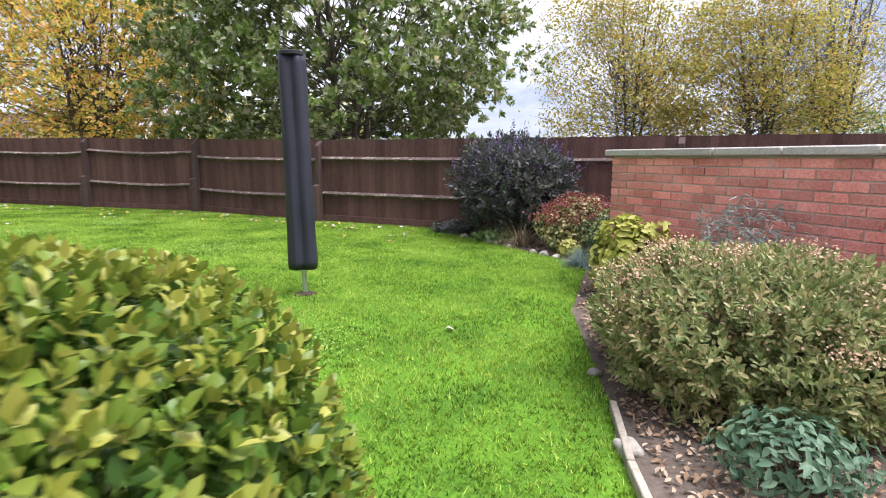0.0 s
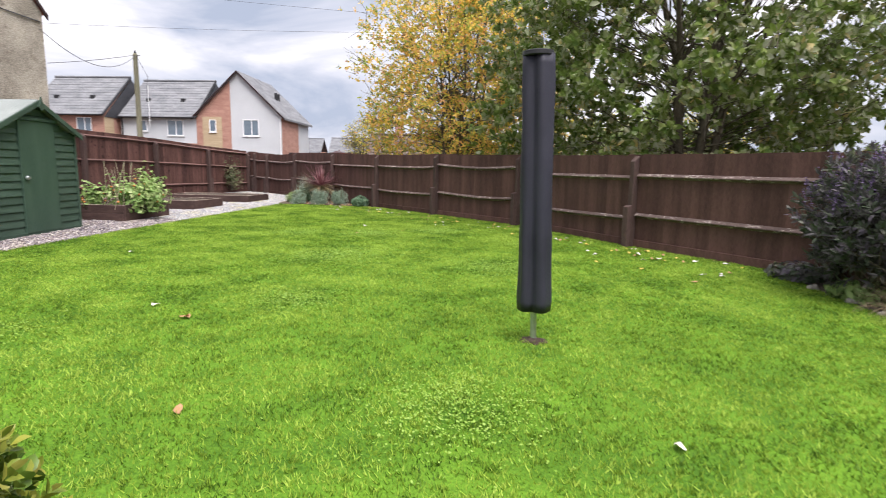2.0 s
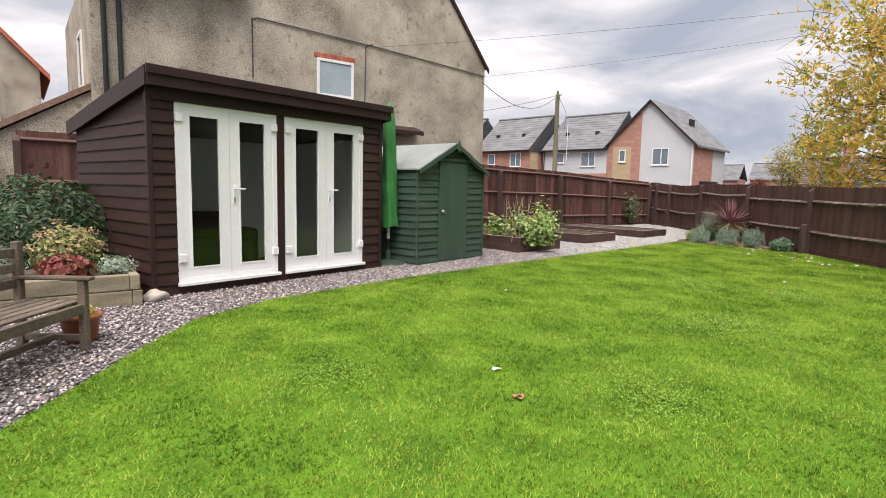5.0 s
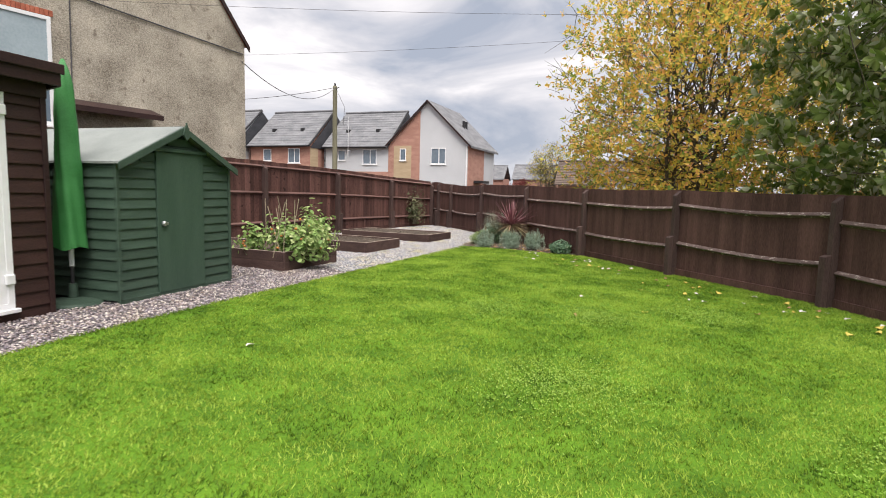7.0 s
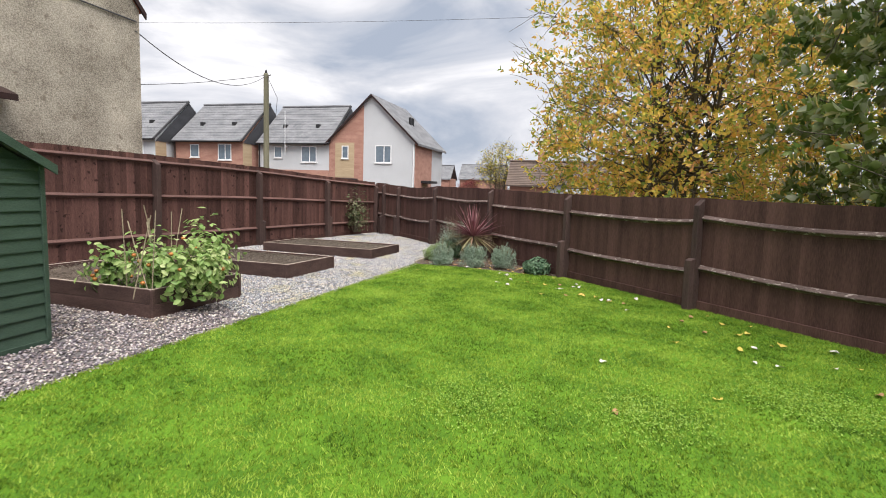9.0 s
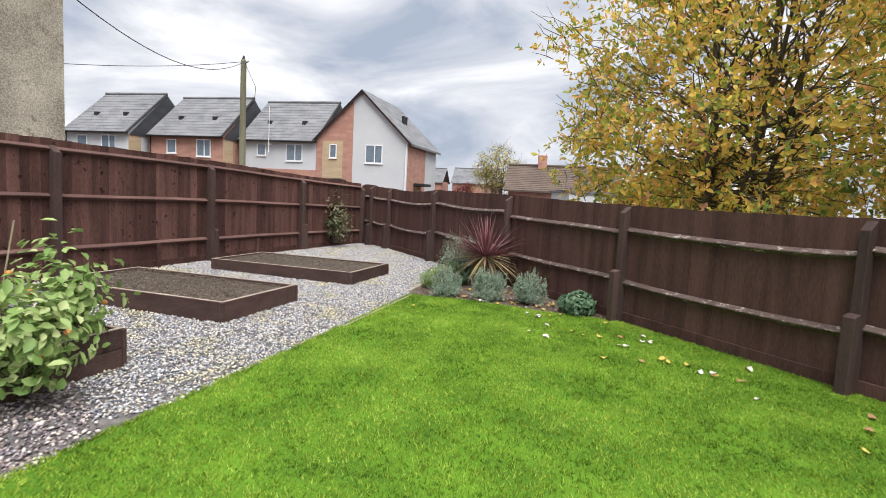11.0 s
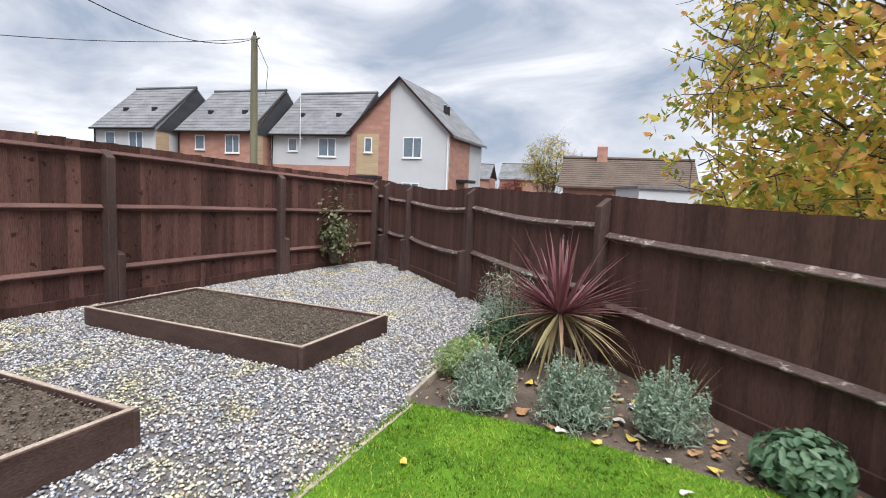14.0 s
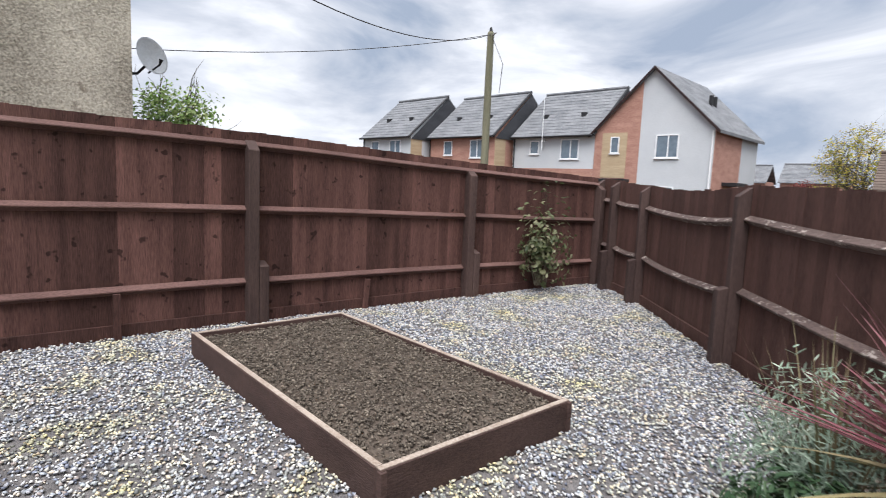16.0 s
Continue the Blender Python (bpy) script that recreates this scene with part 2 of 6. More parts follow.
_b.inputs["Roughness"].default_value = 0.02
_b.inputs["Transmission Weight"].default_value = 1.0
_b.inputs["IOR"].default_value = 1.45
PANE_FAR = surf("dark_window_pane", (0.10, 0.14, 0.18), (0.16, 0.21, 0.26), 0.08, 0.5, 4, 0.0, spec=0.8)


# ---- building helpers ----
def gz(x, y):
    """Height of the gently sloping garden."""
    return 0.437 - 0.00768 * x + 0.00155 * y


def part(name, bm, material, parent=None, label="", smooth=False):
    """One mesh object from a bmesh, under a thing or a part."""
    me = bpy.data.meshes.new(name)
    bm.normal_update()
    bm.to_mesh(me)
    bm.free()
    me.materials.append(material)
    if smooth:
        for p in me.polygons:
            p.use_smooth = True
    ob = new(name, me)
    if parent:
        ob.parent = parent
    if label:
        ob["label"] = label
    return ob


def raw(name, verts, faces, material, parent=None):
    """One mesh object from arrays of places and equal-sided faces."""
    me = bpy.data.meshes.new(name)
    verts = np.asarray(verts, dtype=np.float32)
    faces = np.asarray(faces, dtype=np.int32)
    k = faces.shape[1]
    me.vertices.add(len(verts))
    me.vertices.foreach_set("co", verts.ravel())
    me.loops.add(faces.size)
    me.loops.foreach_set("vertex_index", faces.ravel())
    me.polygons.add(len(faces))
    me.polygons.foreach_set("loop_start", np.arange(0, faces.size, k, dtype=np.int32))
    me.polygons.foreach_set("loop_total", np.full(len(faces), k, dtype=np.int32))
    me.update(calc_edges=True)
    me.materials.append(material)
    ob = new(name, me)
    if parent:
        ob.parent = parent
    return ob


def block(bm, x0, x1, y0, y1, z0, z1, bevel=0.0, m=None):
    """A box between two corners, its edges softened."""
    r = bmesh.ops.create_cube(bm, size=1)
    vs = r["verts"]
    for v in vs:
        v.co = Vector((x0 + (v.co.x + 0.5) * (x1 - x0), y0 + (v.co.y + 0.5) * (y1 - y0), z0 + (v.co.z + 0.5) * (z1 - z0)))
    if bevel:
        es = list({e for v in vs for e in v.link_edges})
        out = bmesh.ops.bevel(bm, geom=es, offset=bevel, segments=1, affect="EDGES", profile=0.5)
        vs = out["verts"] if not vs[0].is_valid else list({v for f in out["faces"] for v in f.verts} | {v for v in vs if v.is_valid})
    if m is not None:
        for v in vs:
            v.co = m @ v.co
    return vs


def bx(x0, x1, y0, y1, z0, z1, bevel=0.0, m=None):
    bm = bmesh.new()
    block(bm, x0, x1, y0, y1, z0, z1, bevel, m)
    return bm


def prism(outline, depth, axis="y"):
    """An outline in x and z pushed along y, as a closed solid."""
    bm = bmesh.new()
    a = [bm.verts.new((p[0], 0, p[1])) for p in outline]
    b = [bm.verts.new((p[0], depth, p[1])) for p in outline]
    bm.faces.new(a)
    bm.faces.new(list(reversed(b)))
    k = len(a)
    for i in range(k):
        bm.faces.new((a[i], b[i], b[(i + 1) % k], a[(i + 1) % k]))
    bmesh.ops.recalc_face_normals(bm, faces=bm.faces)
    return bm


def tube(points, radii, sides=8, cap=True):
    """A tapering tube through the points."""
    bm = bmesh.new()
    rings = []
    pts = [Vector(p) for p in points]
    for i, p in enumerate(pts):
        d = (pts[min(i + 1, len(pts) - 1)] - pts[max(i - 1, 0)]).normalized()
        u = d.orthogonal().normalized()
        w = d.cross(u)
        rings.append([bm.verts.new(p + radii[i] * (math.cos(2 * math.pi * j / sides) * u + math.sin(2 * math.pi * j / sides) * w)) for j in range(sides)])
    for a, b in zip(rings, rings[1:]):
        u0 = min(range(sides), key=lambda s: (b[s].co - a[0].co).length)
        for j in range(sides):
            bm.faces.new((a[j], a[(j + 1) % sides], b[(j + 1 + u0) % sides], b[(j + u0) % sides]))
    if cap:
        bm.faces.new(rings[0])
        bm.faces.new(rings[-1])
    bmesh.ops.recalc_face_normals(bm, faces=bm.faces)
    return bm


def lathe(profile, sides=24):
    """A turned solid from (radius, height) pairs."""
    bm = bmesh.new()
    rings = [[bm.verts.new((r * math.cos(2 * math.pi * j / sides), r * math.sin(2 * math.pi * j / sides), z)) for j in range(sides)] for r, z in profile]
    for a, b in zip(rings, rings[1:]):
        for j in range(sides):
            bm.faces.new((a[j], a[(j + 1) % sides], b[(j + 1) % sides], b[j]))
    bm.faces.new(rings[0])
    bm.faces.new(rings[-1])
    bmesh.ops.recalc_face_normals(bm, faces=bm.faces)
    return bm


def thing(name, m, label, category, group="", kind=""):
    e = new(name)
    e.empty_display_size = 0.1
    e.matrix_world = m
    return tagged(e, label, category, group, kind)


def along(p, q):
    """Frame at p with x towards q, y to the left, z up."""
    return Matrix.Translation((p[0], p[1], p[2])) @ Matrix.Rotation(math.atan2(q[1] - p[1], q[0] - p[0]), 4, "Z")


RNG = np.random.default_rng(7)


def leaf_mesh(places, normals, length, width, rng, fold=0.25, spread=0.35, tangents=None):
    """Arrays for many pointed leaves, each a folded pair of triangles with its own size and turn."""
    n = len(places)
    nrm = normals + rng.normal(0, spread, (n, 3))
    nrm /= np.linalg.norm(nrm, axis=1)[:, None] + 1e-9
    t = rng.normal(0, 1, (n, 3)) if tangents is None else tangents.copy()
    t -= (t * nrm).sum(1)[:, None] * nrm
    t /= np.linalg.norm(t, axis=1)[:, None] + 1e-9
    s = np.cross(nrm, t)
    ln = (length * rng.uniform(0.65, 1.3, n))[:, None]
    wd = (width * rng.uniform(0.7, 1.25, n))[:, None]
    up = nrm * wd * fold
    a = places - t * ln * 0.5
    c1 = places - t * ln * 0.16 + s * wd * 0.46 + up
    c2 = places + t * ln * 0.18 + s * wd * 0.40 + up
    b = places + t * ln * 0.5
    d2 = places + t * ln * 0.18 - s * wd * 0.40 + up
    d1 = places - t * ln * 0.16 - s * wd * 0.46 + up
    v = np.stack([a, c1, c2, b, d2, d1], axis=1).reshape(-1, 3)
    base = np.arange(n)[:, None] * 6
    f = np.concatenate([base + np.array([[0, 1, 2, 3]]), base + np.array([[0, 3, 4, 5]])], axis=1).reshape(-1, 4)
    return v, f


def rosettes(tips, axes, k, length, width, rng, stem=0.0, open_=(0.55, 1.35), fold=0.18):
    """Arrays for shoots: at each tip k leaves fan round the axis, set along the last stretch of stem."""
    n = len(tips)
    ax = axes / (np.linalg.norm(axes, axis=1)[:, None] + 1e-9)
    u = np.cross(ax, np.array([0.31, 0.57, 0.76]))
    u /= np.linalg.norm(u, axis=1)[:, None] + 1e-9
    w = np.cross(ax, u)
    ax, u, w, tip = (np.repeat(a, k, axis=0) for a in (ax, u, w, tips))
    j = np.tile(np.arange(k), n)
    ph = (j * 2.4 + np.repeat(rng.uniform(0, 6.28, n), k) + rng.normal(0, 0.3, n * k))[:, None]
    th = (open_[0] + (open_[1] - open_[0]) * (j / max(1, k - 1)) + rng.normal(0, 0.18, n * k))[:, None]
    side = np.cos(ph) * u + np.sin(ph) * w
    t = side * np.sin(th) + ax * np.cos(th)
    nr = ax * np.sin(th) - side * np.cos(th)
    p = tip - ax * stem * (j / k)[:, None] + t * length * 0.5
    return leaf_mesh(p, nr, length, width, rng, fold, 0.22, tangents=t)


def lumpy(d, amp, freq, seed):
    """A bumpy factor for directions d, the same at every build."""
    out = np.ones(len(d))
    for i in range(5):
        r = np.random.default_rng(seed + i)
        k = r.normal(0, 1, 3)
        k *= freq * (1 + i * 0.6) / np.linalg.norm(k)
        out += amp / (1 + 0.5 * i) * np.sin(d @ k + r.uniform(0, 6.28))
    return out


def dome_points(n, centre, radii, rng, shell=0.35, low=-0.9, amp=0.10, freq=4.0, seed=3):
    """Places and outward directions in the outer layer of a lumpy ellipsoid."""
    d = rng.normal(0, 1, (n * 2, 3))
    d /= np.linalg.norm(d, axis=1)[:, None]
    d = d[d[:, 2] > low][:n]
    r = lumpy(d, amp, freq, seed) * (1 - shell * rng.uniform(0, 1, len(d)) ** 1.6)
    p = np.array(centre) + d * r[:, None] * np.array(radii)
    return p, d


# ---- ground ----
LAWN_EDGE = [(-3.2, 0.35), (-4.46, 0.58), (-5.03, 0.68), (-6.03, 0.92), (-6.8, 1.5), (-8.22, 3.45), (-9.3, 5.2), (-10.3, 6.9), (-11.5, 8.9), (-13.05, 11.44)]
BED_EDGE = [(-13.05, 11.44), (-12.24, 11.98), (-11.35, 12.30), (-10.45, 12.70)]


def inside(px, py, poly):
    """Which of the places lie inside the outline."""
    res = np.zeros(len(px), dtype=bool)
    k = len(poly)
    for i in range(k):
        x0, y0 = poly[i]
        x1, y1 = poly[(i + 1) % k]
        cond = ((y0 > py) != (y1 > py)) & (px < (x1 - x0) * (py - y0) / (y1 - y0 + 1e-12) + x0)
        res ^= cond
    return res


def sheet(name, poly, lift, material, label, category):
    """A flat outline laid on the slope, a little above what lies under it, with a turned-down edge."""
    bm = bmesh.new()
    top = [bm.verts.new((x, y, gz(x, y) + lift)) for x, y in poly]
    low = [bm.verts.new((x, y, gz(x, y) - 0.06)) for x, y in poly]
    bm.faces.new(top)
    k = len(poly)
    for i in range(k):
        bm.faces.new((top[i], low[i], low[(i + 1) % k], top[(i + 1) % k]))
    bmesh.ops.recalc_face_normals(bm, faces=bm.faces)
    return tagged(part(name, bm, material), label, category, kind="structure")


bm = bmesh.new()
N = 40
grid = {}
for i in range(N + 1):
    for j in range(N + 1):
        u, v = (i / N * 2 - 1), (j / N * 2 - 1)
        x, y = -8 + 600 * u * abs(u) ** 1.6, 8 + 600 * v * abs(v) ** 1.6
        z = gz(max(-22, min(6, x)), max(-4, min(16, y))) - 0.05
        grid[i, j] = bm.verts.new((x, y, z))
for i in range(N):
    for j in range(N):
        bm.faces.new((grid[i, j], grid[i + 1, j], grid[i + 1, j + 1], grid[i, j + 1]))
tagged(part("ground", bm, EARTH), "brown earth and rough ground under the garden", "ground", kind="structure")

LAWN = [(-3.2, 0.35), (-1.6, -0.6), (-0.5, -2.2), (0.4, -2.0), (0.66, 1.6), (0.86, 3.1), (0.98, 4.2), (1.30, 5.2), (1.55, 5.95), (1.36, 6.5), (0.52, 7.85), (-0.40, 9.6), (-1.0, 9.55),
        (-2.24, 10.05), (-5.11, 11.53), (-7.80, 12.18), (-10.44, 12.78)] + list(reversed(BED_EDGE))[1:] + list(reversed(LAWN_EDGE))[1:-1]
sheet("lawn", LAWN, 0.012, TURF, "short mown green lawn with clover patches and fallen leaves", "lawn")
GRAVEL = LAWN_EDGE + [(-13.5, 12.03), (-13.98, 12.95), (-14.2, 13.75), (-15.8, 14.2), (-19.4, 15.0), (-19.75, 14.9), (-17.45, 9.95), (-13.55, 2.3), (-10.95, -2.8), (-8.0, -3.5), (-3.0, -1.2)]
sheet("gravel_bed", GRAVEL, 0.006, GRIT, "grey and cream gravel bed beside the lawn", "gravel")
sheet("corner_bed_soil", BED_EDGE + [(-10.6, 12.95), (-13.0, 13.5), (-14.2, 13.75), (-13.98, 12.95), (-13.5, 12.03)], 0.010, SOIL, "dark soil of the narrow corner bed", "flower bed")
sheet("shrub_bed_soil", [(0.45, 0.6), (0.66, 3.1), (0.78, 4.2), (1.08, 5.2), (1.33, 5.93), (1.18, 6.35), (0.34, 7.70), (-0.70, 9.45), (0.5, 9.0), (3.4, 7.6), (4.5, 1.0)], 0.008, SOIL,
      "bare brown soil of the shrub bed", "flower bed")


# ---- fences ----
def board_mesh(name, w, material):
    """A feather-edged board of unit height."""
    bm = bmesh.new()
    pts = [(0, 0), (w, 0), (w, 0.016), (0, 0.006)]
    a = [bm.verts.new((x, y, 0)) for x, y in pts]
    b = [bm.verts.new((x, y, 1)) for x, y in pts]
    bm.faces.new(list(reversed(a)))
    bm.faces.new(b)
    for i in range(4):
        bm.faces.new((a[i], a[(i + 1) % 4], b[(i + 1) % 4], b[i]))
    bmesh.ops.recalc_face_normals(bm, faces=bm.faces)
    me = bpy.data.meshes.new(name)
    bm.to_mesh(me)
    bm.free()
    me.materials.append(material)
    return me


def arris(p, q, sag, size, wob, seed):
    """A three-cornered rail from p to q that sags and waves."""
    bm = bmesh.new()
    rings = []
    k = 10
    p, q = Vector(p), Vector(q)
    d = (q - p)
    side = Vector((-d.y, d.x, 0)).normalized()
    for i in range(k + 1):
        s = i / k
        c = p + d * s + Vector((0, 0, -sag * 4 * s * (1 - s) + wob * math.sin(seed + s * 7.0)))
        rings.append([bm.verts.new(c + side * a + Vector((0, 0, b))) for a, b in
                      ((0.0, size * 0.62), (-size * 0.82, 0.004), (-size * 0.82, -0.006), (0.0, -size * 0.62))])
    for a, b in zip(rings, rings[1:]):
        for j in range(4):
            bm.faces.new((a[j], a[(j + 1) % 4], b[(j + 1) % 4], b[j]))
    bm.faces.new(rings[0])
    bm.faces.new(rings[-1])
    bmesh.ops.recalc_face_normals(bm, faces=bm.faces)
    return bm


def fence(name, label, posts, tops, rails, bw, board_mat, rail_mat, spur, post_w, post_drop, sag, rng, braces=(), spur_side=-1, rail_sag=None):
    """A run of close-boarded fence. Posts go from first to last with the garden on the right-hand side of that way."""
    f = thing(name, pose(0, 0, 0), label, "fence")
    mesh = board_mesh("board", bw, board_mat)
    n_bays = len(posts) - 1
    for i in range(n_bays):
        (x0, y0), (x1, y1) = posts[i], posts[i + 1]
        L = math.hypot(x1 - x0, y1 - y0)
        ux, uy = (x1 - x0) / L, (y1 - y0) / L
        g0, g1 = gz(x0, y0), gz(x1, y1)
        # boards stand behind the rails
        nb = max(1, int(round(L / (bw - 0.014))))
        step = L / nb
        s = sag[i]
        for b in range(nb):
            a = (b + 0.5) / nb
            x, y = x0 + ux * step * b - uy * 0.002, y0 + uy * step * b + ux * 0.002
            g = g0 + (g1 - g0) * a
            top = tops[i] + (tops[i + 1] - tops[i]) * a - s * 4 * a * (1 - a) + rng.normal(0, 0.004)
            ob = new("board", mesh)
            ob.parent = f
            ob.matrix_world = Matrix.Translation((x, y, g + 0.10)) @ Matrix.Rotation(math.atan2(uy, ux) + rng.normal(0, 0.012), 4, "Z") @ Matrix.Diagonal((step / (bw - 0.014), 1, top - g - 0.10, 1))
        # gravel board along the foot
        m = Matrix.Translation((x0, y0, 0)) @ Matrix.Rotation(math.atan2(uy, ux), 4, "Z")
        gb = bmesh.new()
        vs = block(gb, 0.04, L - 0.04, -0.030, -0.004, 0, 0.15, 0.004)
        for v in vs:
            a = v.co.x / L
            v.co.z += g0 + (g1 - g0) * a - 0.02
            v.co = m @ v.co
        part("gravel_board", gb, board_mat, f)
        for r, frac in enumerate(rails[i] if isinstance(rails[0], tuple) else rails):
            za = g0 + (tops[i] - g0) * frac
            zb = g1 + (tops[i + 1] - g1) * frac
            part("rail", arris((x0, y0, za), (x1, y1, zb), rail_sag[i] if rail_sag else s * 0.9, 0.066, 0.006 if s else 0.003, i * 2.1 + r), rail_mat, f)
    for i, (x, y) in enumerate(posts):
        j = min(i, n_bays - 1)
        (x0, y0), (x1, y1) = posts[j], posts[j + 1]
        a = math.atan2(y1 - y0, x1 - x0)
        m = Matrix.Translation((x, y, gz(x, y))) @ Matrix.Rotation(a, 4, "Z")
        h = tops[i] - gz(x, y) - post_drop
        w = post_w / 2
        bm = bmesh.new()
        vs = block(bm, -w, w, -0.030 - post_w, -0.001, -0.05, h, 0.006)
        if spur:
            for v in vs:
                if v.co.z > h - 0.05:
                    v.co.z += 0.75 * (v.co.y + 0.005)
        for v in bm.verts:
            v.co = m @ v.co
        part("post", bm, POST_WOOD, f)
        if spur and i in spur:
            bm = bmesh.new()
            if spur_side < 0:
                vs = block(bm, -w - 0.012, w + 0.006, -0.039 - 2 * post_w, -0.033 - post_w, -0.05, spur[i], 0.007)
            else:
                vs = block(bm, w + 0.003, w + 0.098, -0.040 - post_w, -0.005, -0.05, spur[i], 0.008)
            for v in vs:
                if v.co.z > spur[i] - 0.05:
                    v.co.z += 0.3 * (v.co.y + 0.06)
            for v in bm.verts:
                v.co = m @ v.co
            part("spur_post", bm, POST_WOOD, f)
    for (x, y, h, lean) in braces:
        bm = bx(-0.03, 0.03, -0.11, -0.075, -0.03, h, 0.004)
        (x0, y0), (x1, y1) = posts[0], posts[-1]
        m = Matrix.Translation((x, y, gz(x, y))) @ Matrix.Rotation(math.atan2(y1 - y0, x1 - x0), 4, "Z") @ Matrix.Rotation(lean, 4, "Y")
        for v in bm.verts:
            v.co = m @ v.co
        part("brace", bm, board_mat, f)
    return f


frng = np.random.default_rng(11)
LEFT_POSTS = [(-10.95, -2.80), (-12.25, -0.25), (-13.55, 2.30), (-14.85, 4.85), (-16.15, 7.40), (-17.45, 9.95), (-18.72, 12.48), (-19.62, 14.75)]
LEFT_TOPS = [2.66, 2.66, 2.66, 2.62, 2.56, 2.495, 2.37, 2.27]
fence("boundary_fence", "tall reddish-brown close-boarded fence with three rails", LEFT_POSTS, LEFT_TOPS, (0.222, 0.602, 0.932), 0.160, FENCE_NEW, RAIL_NEW,
      {5: 0.62, 6: 0.62, 7: 0.55}, 0.105, 0.08, [0, 0, 0, 0, 0, 0.0, 0.0, 0.0], frng,
      braces=((-16.92, 8.9, 0.42, 0.0), (-18.05, 11.1, 0.36, 0.08)), spur_side=1)
RIGHT_POSTS = [(-19.62, 14.86), (-19.15, 14.86), (-18.25, 14.80), (-15.86, 14.28), (-13.05, 13.55), (-10.44, 12.86), (-7.80, 12.20), (-5.11, 11.56), (-2.24, 10.10), (0.50, 8.95), (3.20, 7.62), (5.9, 6.3)]
RIGHT_TOPS = [2.27, 2.24, 2.18, 2.175, 2.125, 2.05, 2.04, 1.995, 1.94, 1.935, 1.93, 1.93]
# heights of the two rails as shares of each bay's height
RIGHT_RAILS = [(0.39, 0.80), (0.39, 0.80), (0.395, 0.808), (0.415, 0.81), (0.35, 0.76), (0.345, 0.79), (0.38, 0.82), (0.31, 0.755), (0.355, 0.775), (0.355, 0.775), (0.355, 0.775)]
fence("weathered_fence", "low dark brown fence with sagging peeling rails and stub posts", RIGHT_POSTS, RIGHT_TOPS, RIGHT_RAILS, 0.125, FENCE_OLD, RAIL_OLD,
      {1: 0.62, 2: 0.62, 3: 0.72, 4: 0.72, 5: 0.70, 6: 0.73, 7: 0.73, 8: 0.70, 9: 0.70}, 0.085, 0.02,
      [0.0, 0.02, 0.06, 0.01, 0.012, 0.015, 0.012, 0.01, 0.0, 0, 0], frng,
      rail_sag=[0.0, 0.02, 0.065, 0.035, 0.0, 0.040, 0.045, 0.02, 0.01, 0, 0])


# ---- garden room ----
def clad_wall(parent, name, width, height, z0, m, material, course=0.145, gaps=()):
    """Overlapping boards along x on the outside of a wall, at y = 0 and outwards to minus y. gaps: (from, to, low, high)."""
    k = int(math.ceil(height / course))
    for i in range(k):
        lo = z0 + i * course
        hi = min(z0 + height, lo + course + 0.012)
        runs = [(0.0, width)]
        for a, b, g0, g1 in gaps:
            if lo + course * 0.5 > g0 and lo + course * 0.5 < g1:
                nr = []
                for s, e in runs:
                    if b <= s or a >= e:
                        nr.append((s, e))
                    else:
                        if a - s > 0.02:
                            nr.append((s, a))
                        if e - b > 0.02:
                            nr.append((b, e))
                runs = nr
        for s, e in runs:
            bm = bmesh.new()
            pts = [(-0.032, lo), (-0.032, lo + 0.01), (-0.012, hi), (0.0, hi), (0.0, lo)]
            a = [bm.verts.new((s, y, z)) for y, z in pts]
            b = [bm.verts.new((e, y, z)) for y, z in pts]
            bm.faces.new(a)
            bm.faces.new(list(reversed(b)))
            for j in range(5):
                bm.faces.new((a[j], b[j], b[(j + 1) % 5], a[(j + 1) % 5]))
            bmesh.ops.recalc_face_normals(bm, faces=bm.faces)
            for v in bm.verts:
                v.co = m @ v.co
            part("cladding_board", bm, material, parent)


ROOM_A, ROOM_B = (-7.15, 0.26), (-9.29, 3.06)
ROOM_W, ROOM_D, ROOM_H, ROOM_BACK = 3.52, 2.3, 2.50, 2.05
RM = along((*ROOM_A, gz(*ROOM_A)), ROOM_B)
# local x runs along the front, local y into the building (to the left of that way)
room = thing("garden_room", RM, "dark brown clad garden room with two pairs of white glazed doors", "garden room")
FRONT_GAPS = ((0.27, 1.625, 0.10, 2.30), (1.75, 3.165, 0.10, 2.30), (1.61, 1.77, 0.10, 2.30))
clad_wall(room, "front", ROOM_W, 2.34, 0.0, pose(0, 0, 0), ROOM_WOOD, gaps=FRONT_GAPS)
side = Matrix.Rotation(radians(-90), 4, "Z")
clad_wall(room, "side", ROOM_D, 2.10, 0.0, Matrix.Translation((0, ROOM_D, 0)) @ side, ROOM_WOOD)
clad_wall(room, "far_side", ROOM_D, 2.10, 0.0, Matrix.Translation((ROOM_W, 0, 0)) @ Matrix.Rotation(radians(90), 4, "Z"), ROOM_WOOD)
part("corner_post", bx(-0.045, 0.012, -0.045, 0.012, -0.05, 2.34, 0.004), ROOM_TRIM, room)
part("corner_post", bx(ROOM_W - 0.012, ROOM_W + 0.045, -0.045, 0.012, -0.05, 2.34, 0.004), ROOM_TRIM, room)
for xx in (-0.008, ROOM_W - 0.004):
    b = prism([(0.013, -0.05), (ROOM_D, -0.05), (ROOM_D, 2.09), (0.013, 2.45)], 0.012)
    for v in b.verts:
        v.co = Vector((v.co.y + xx, v.co.x, v.co.z))
    part("side_panel", b, ROOM_WOOD, room)
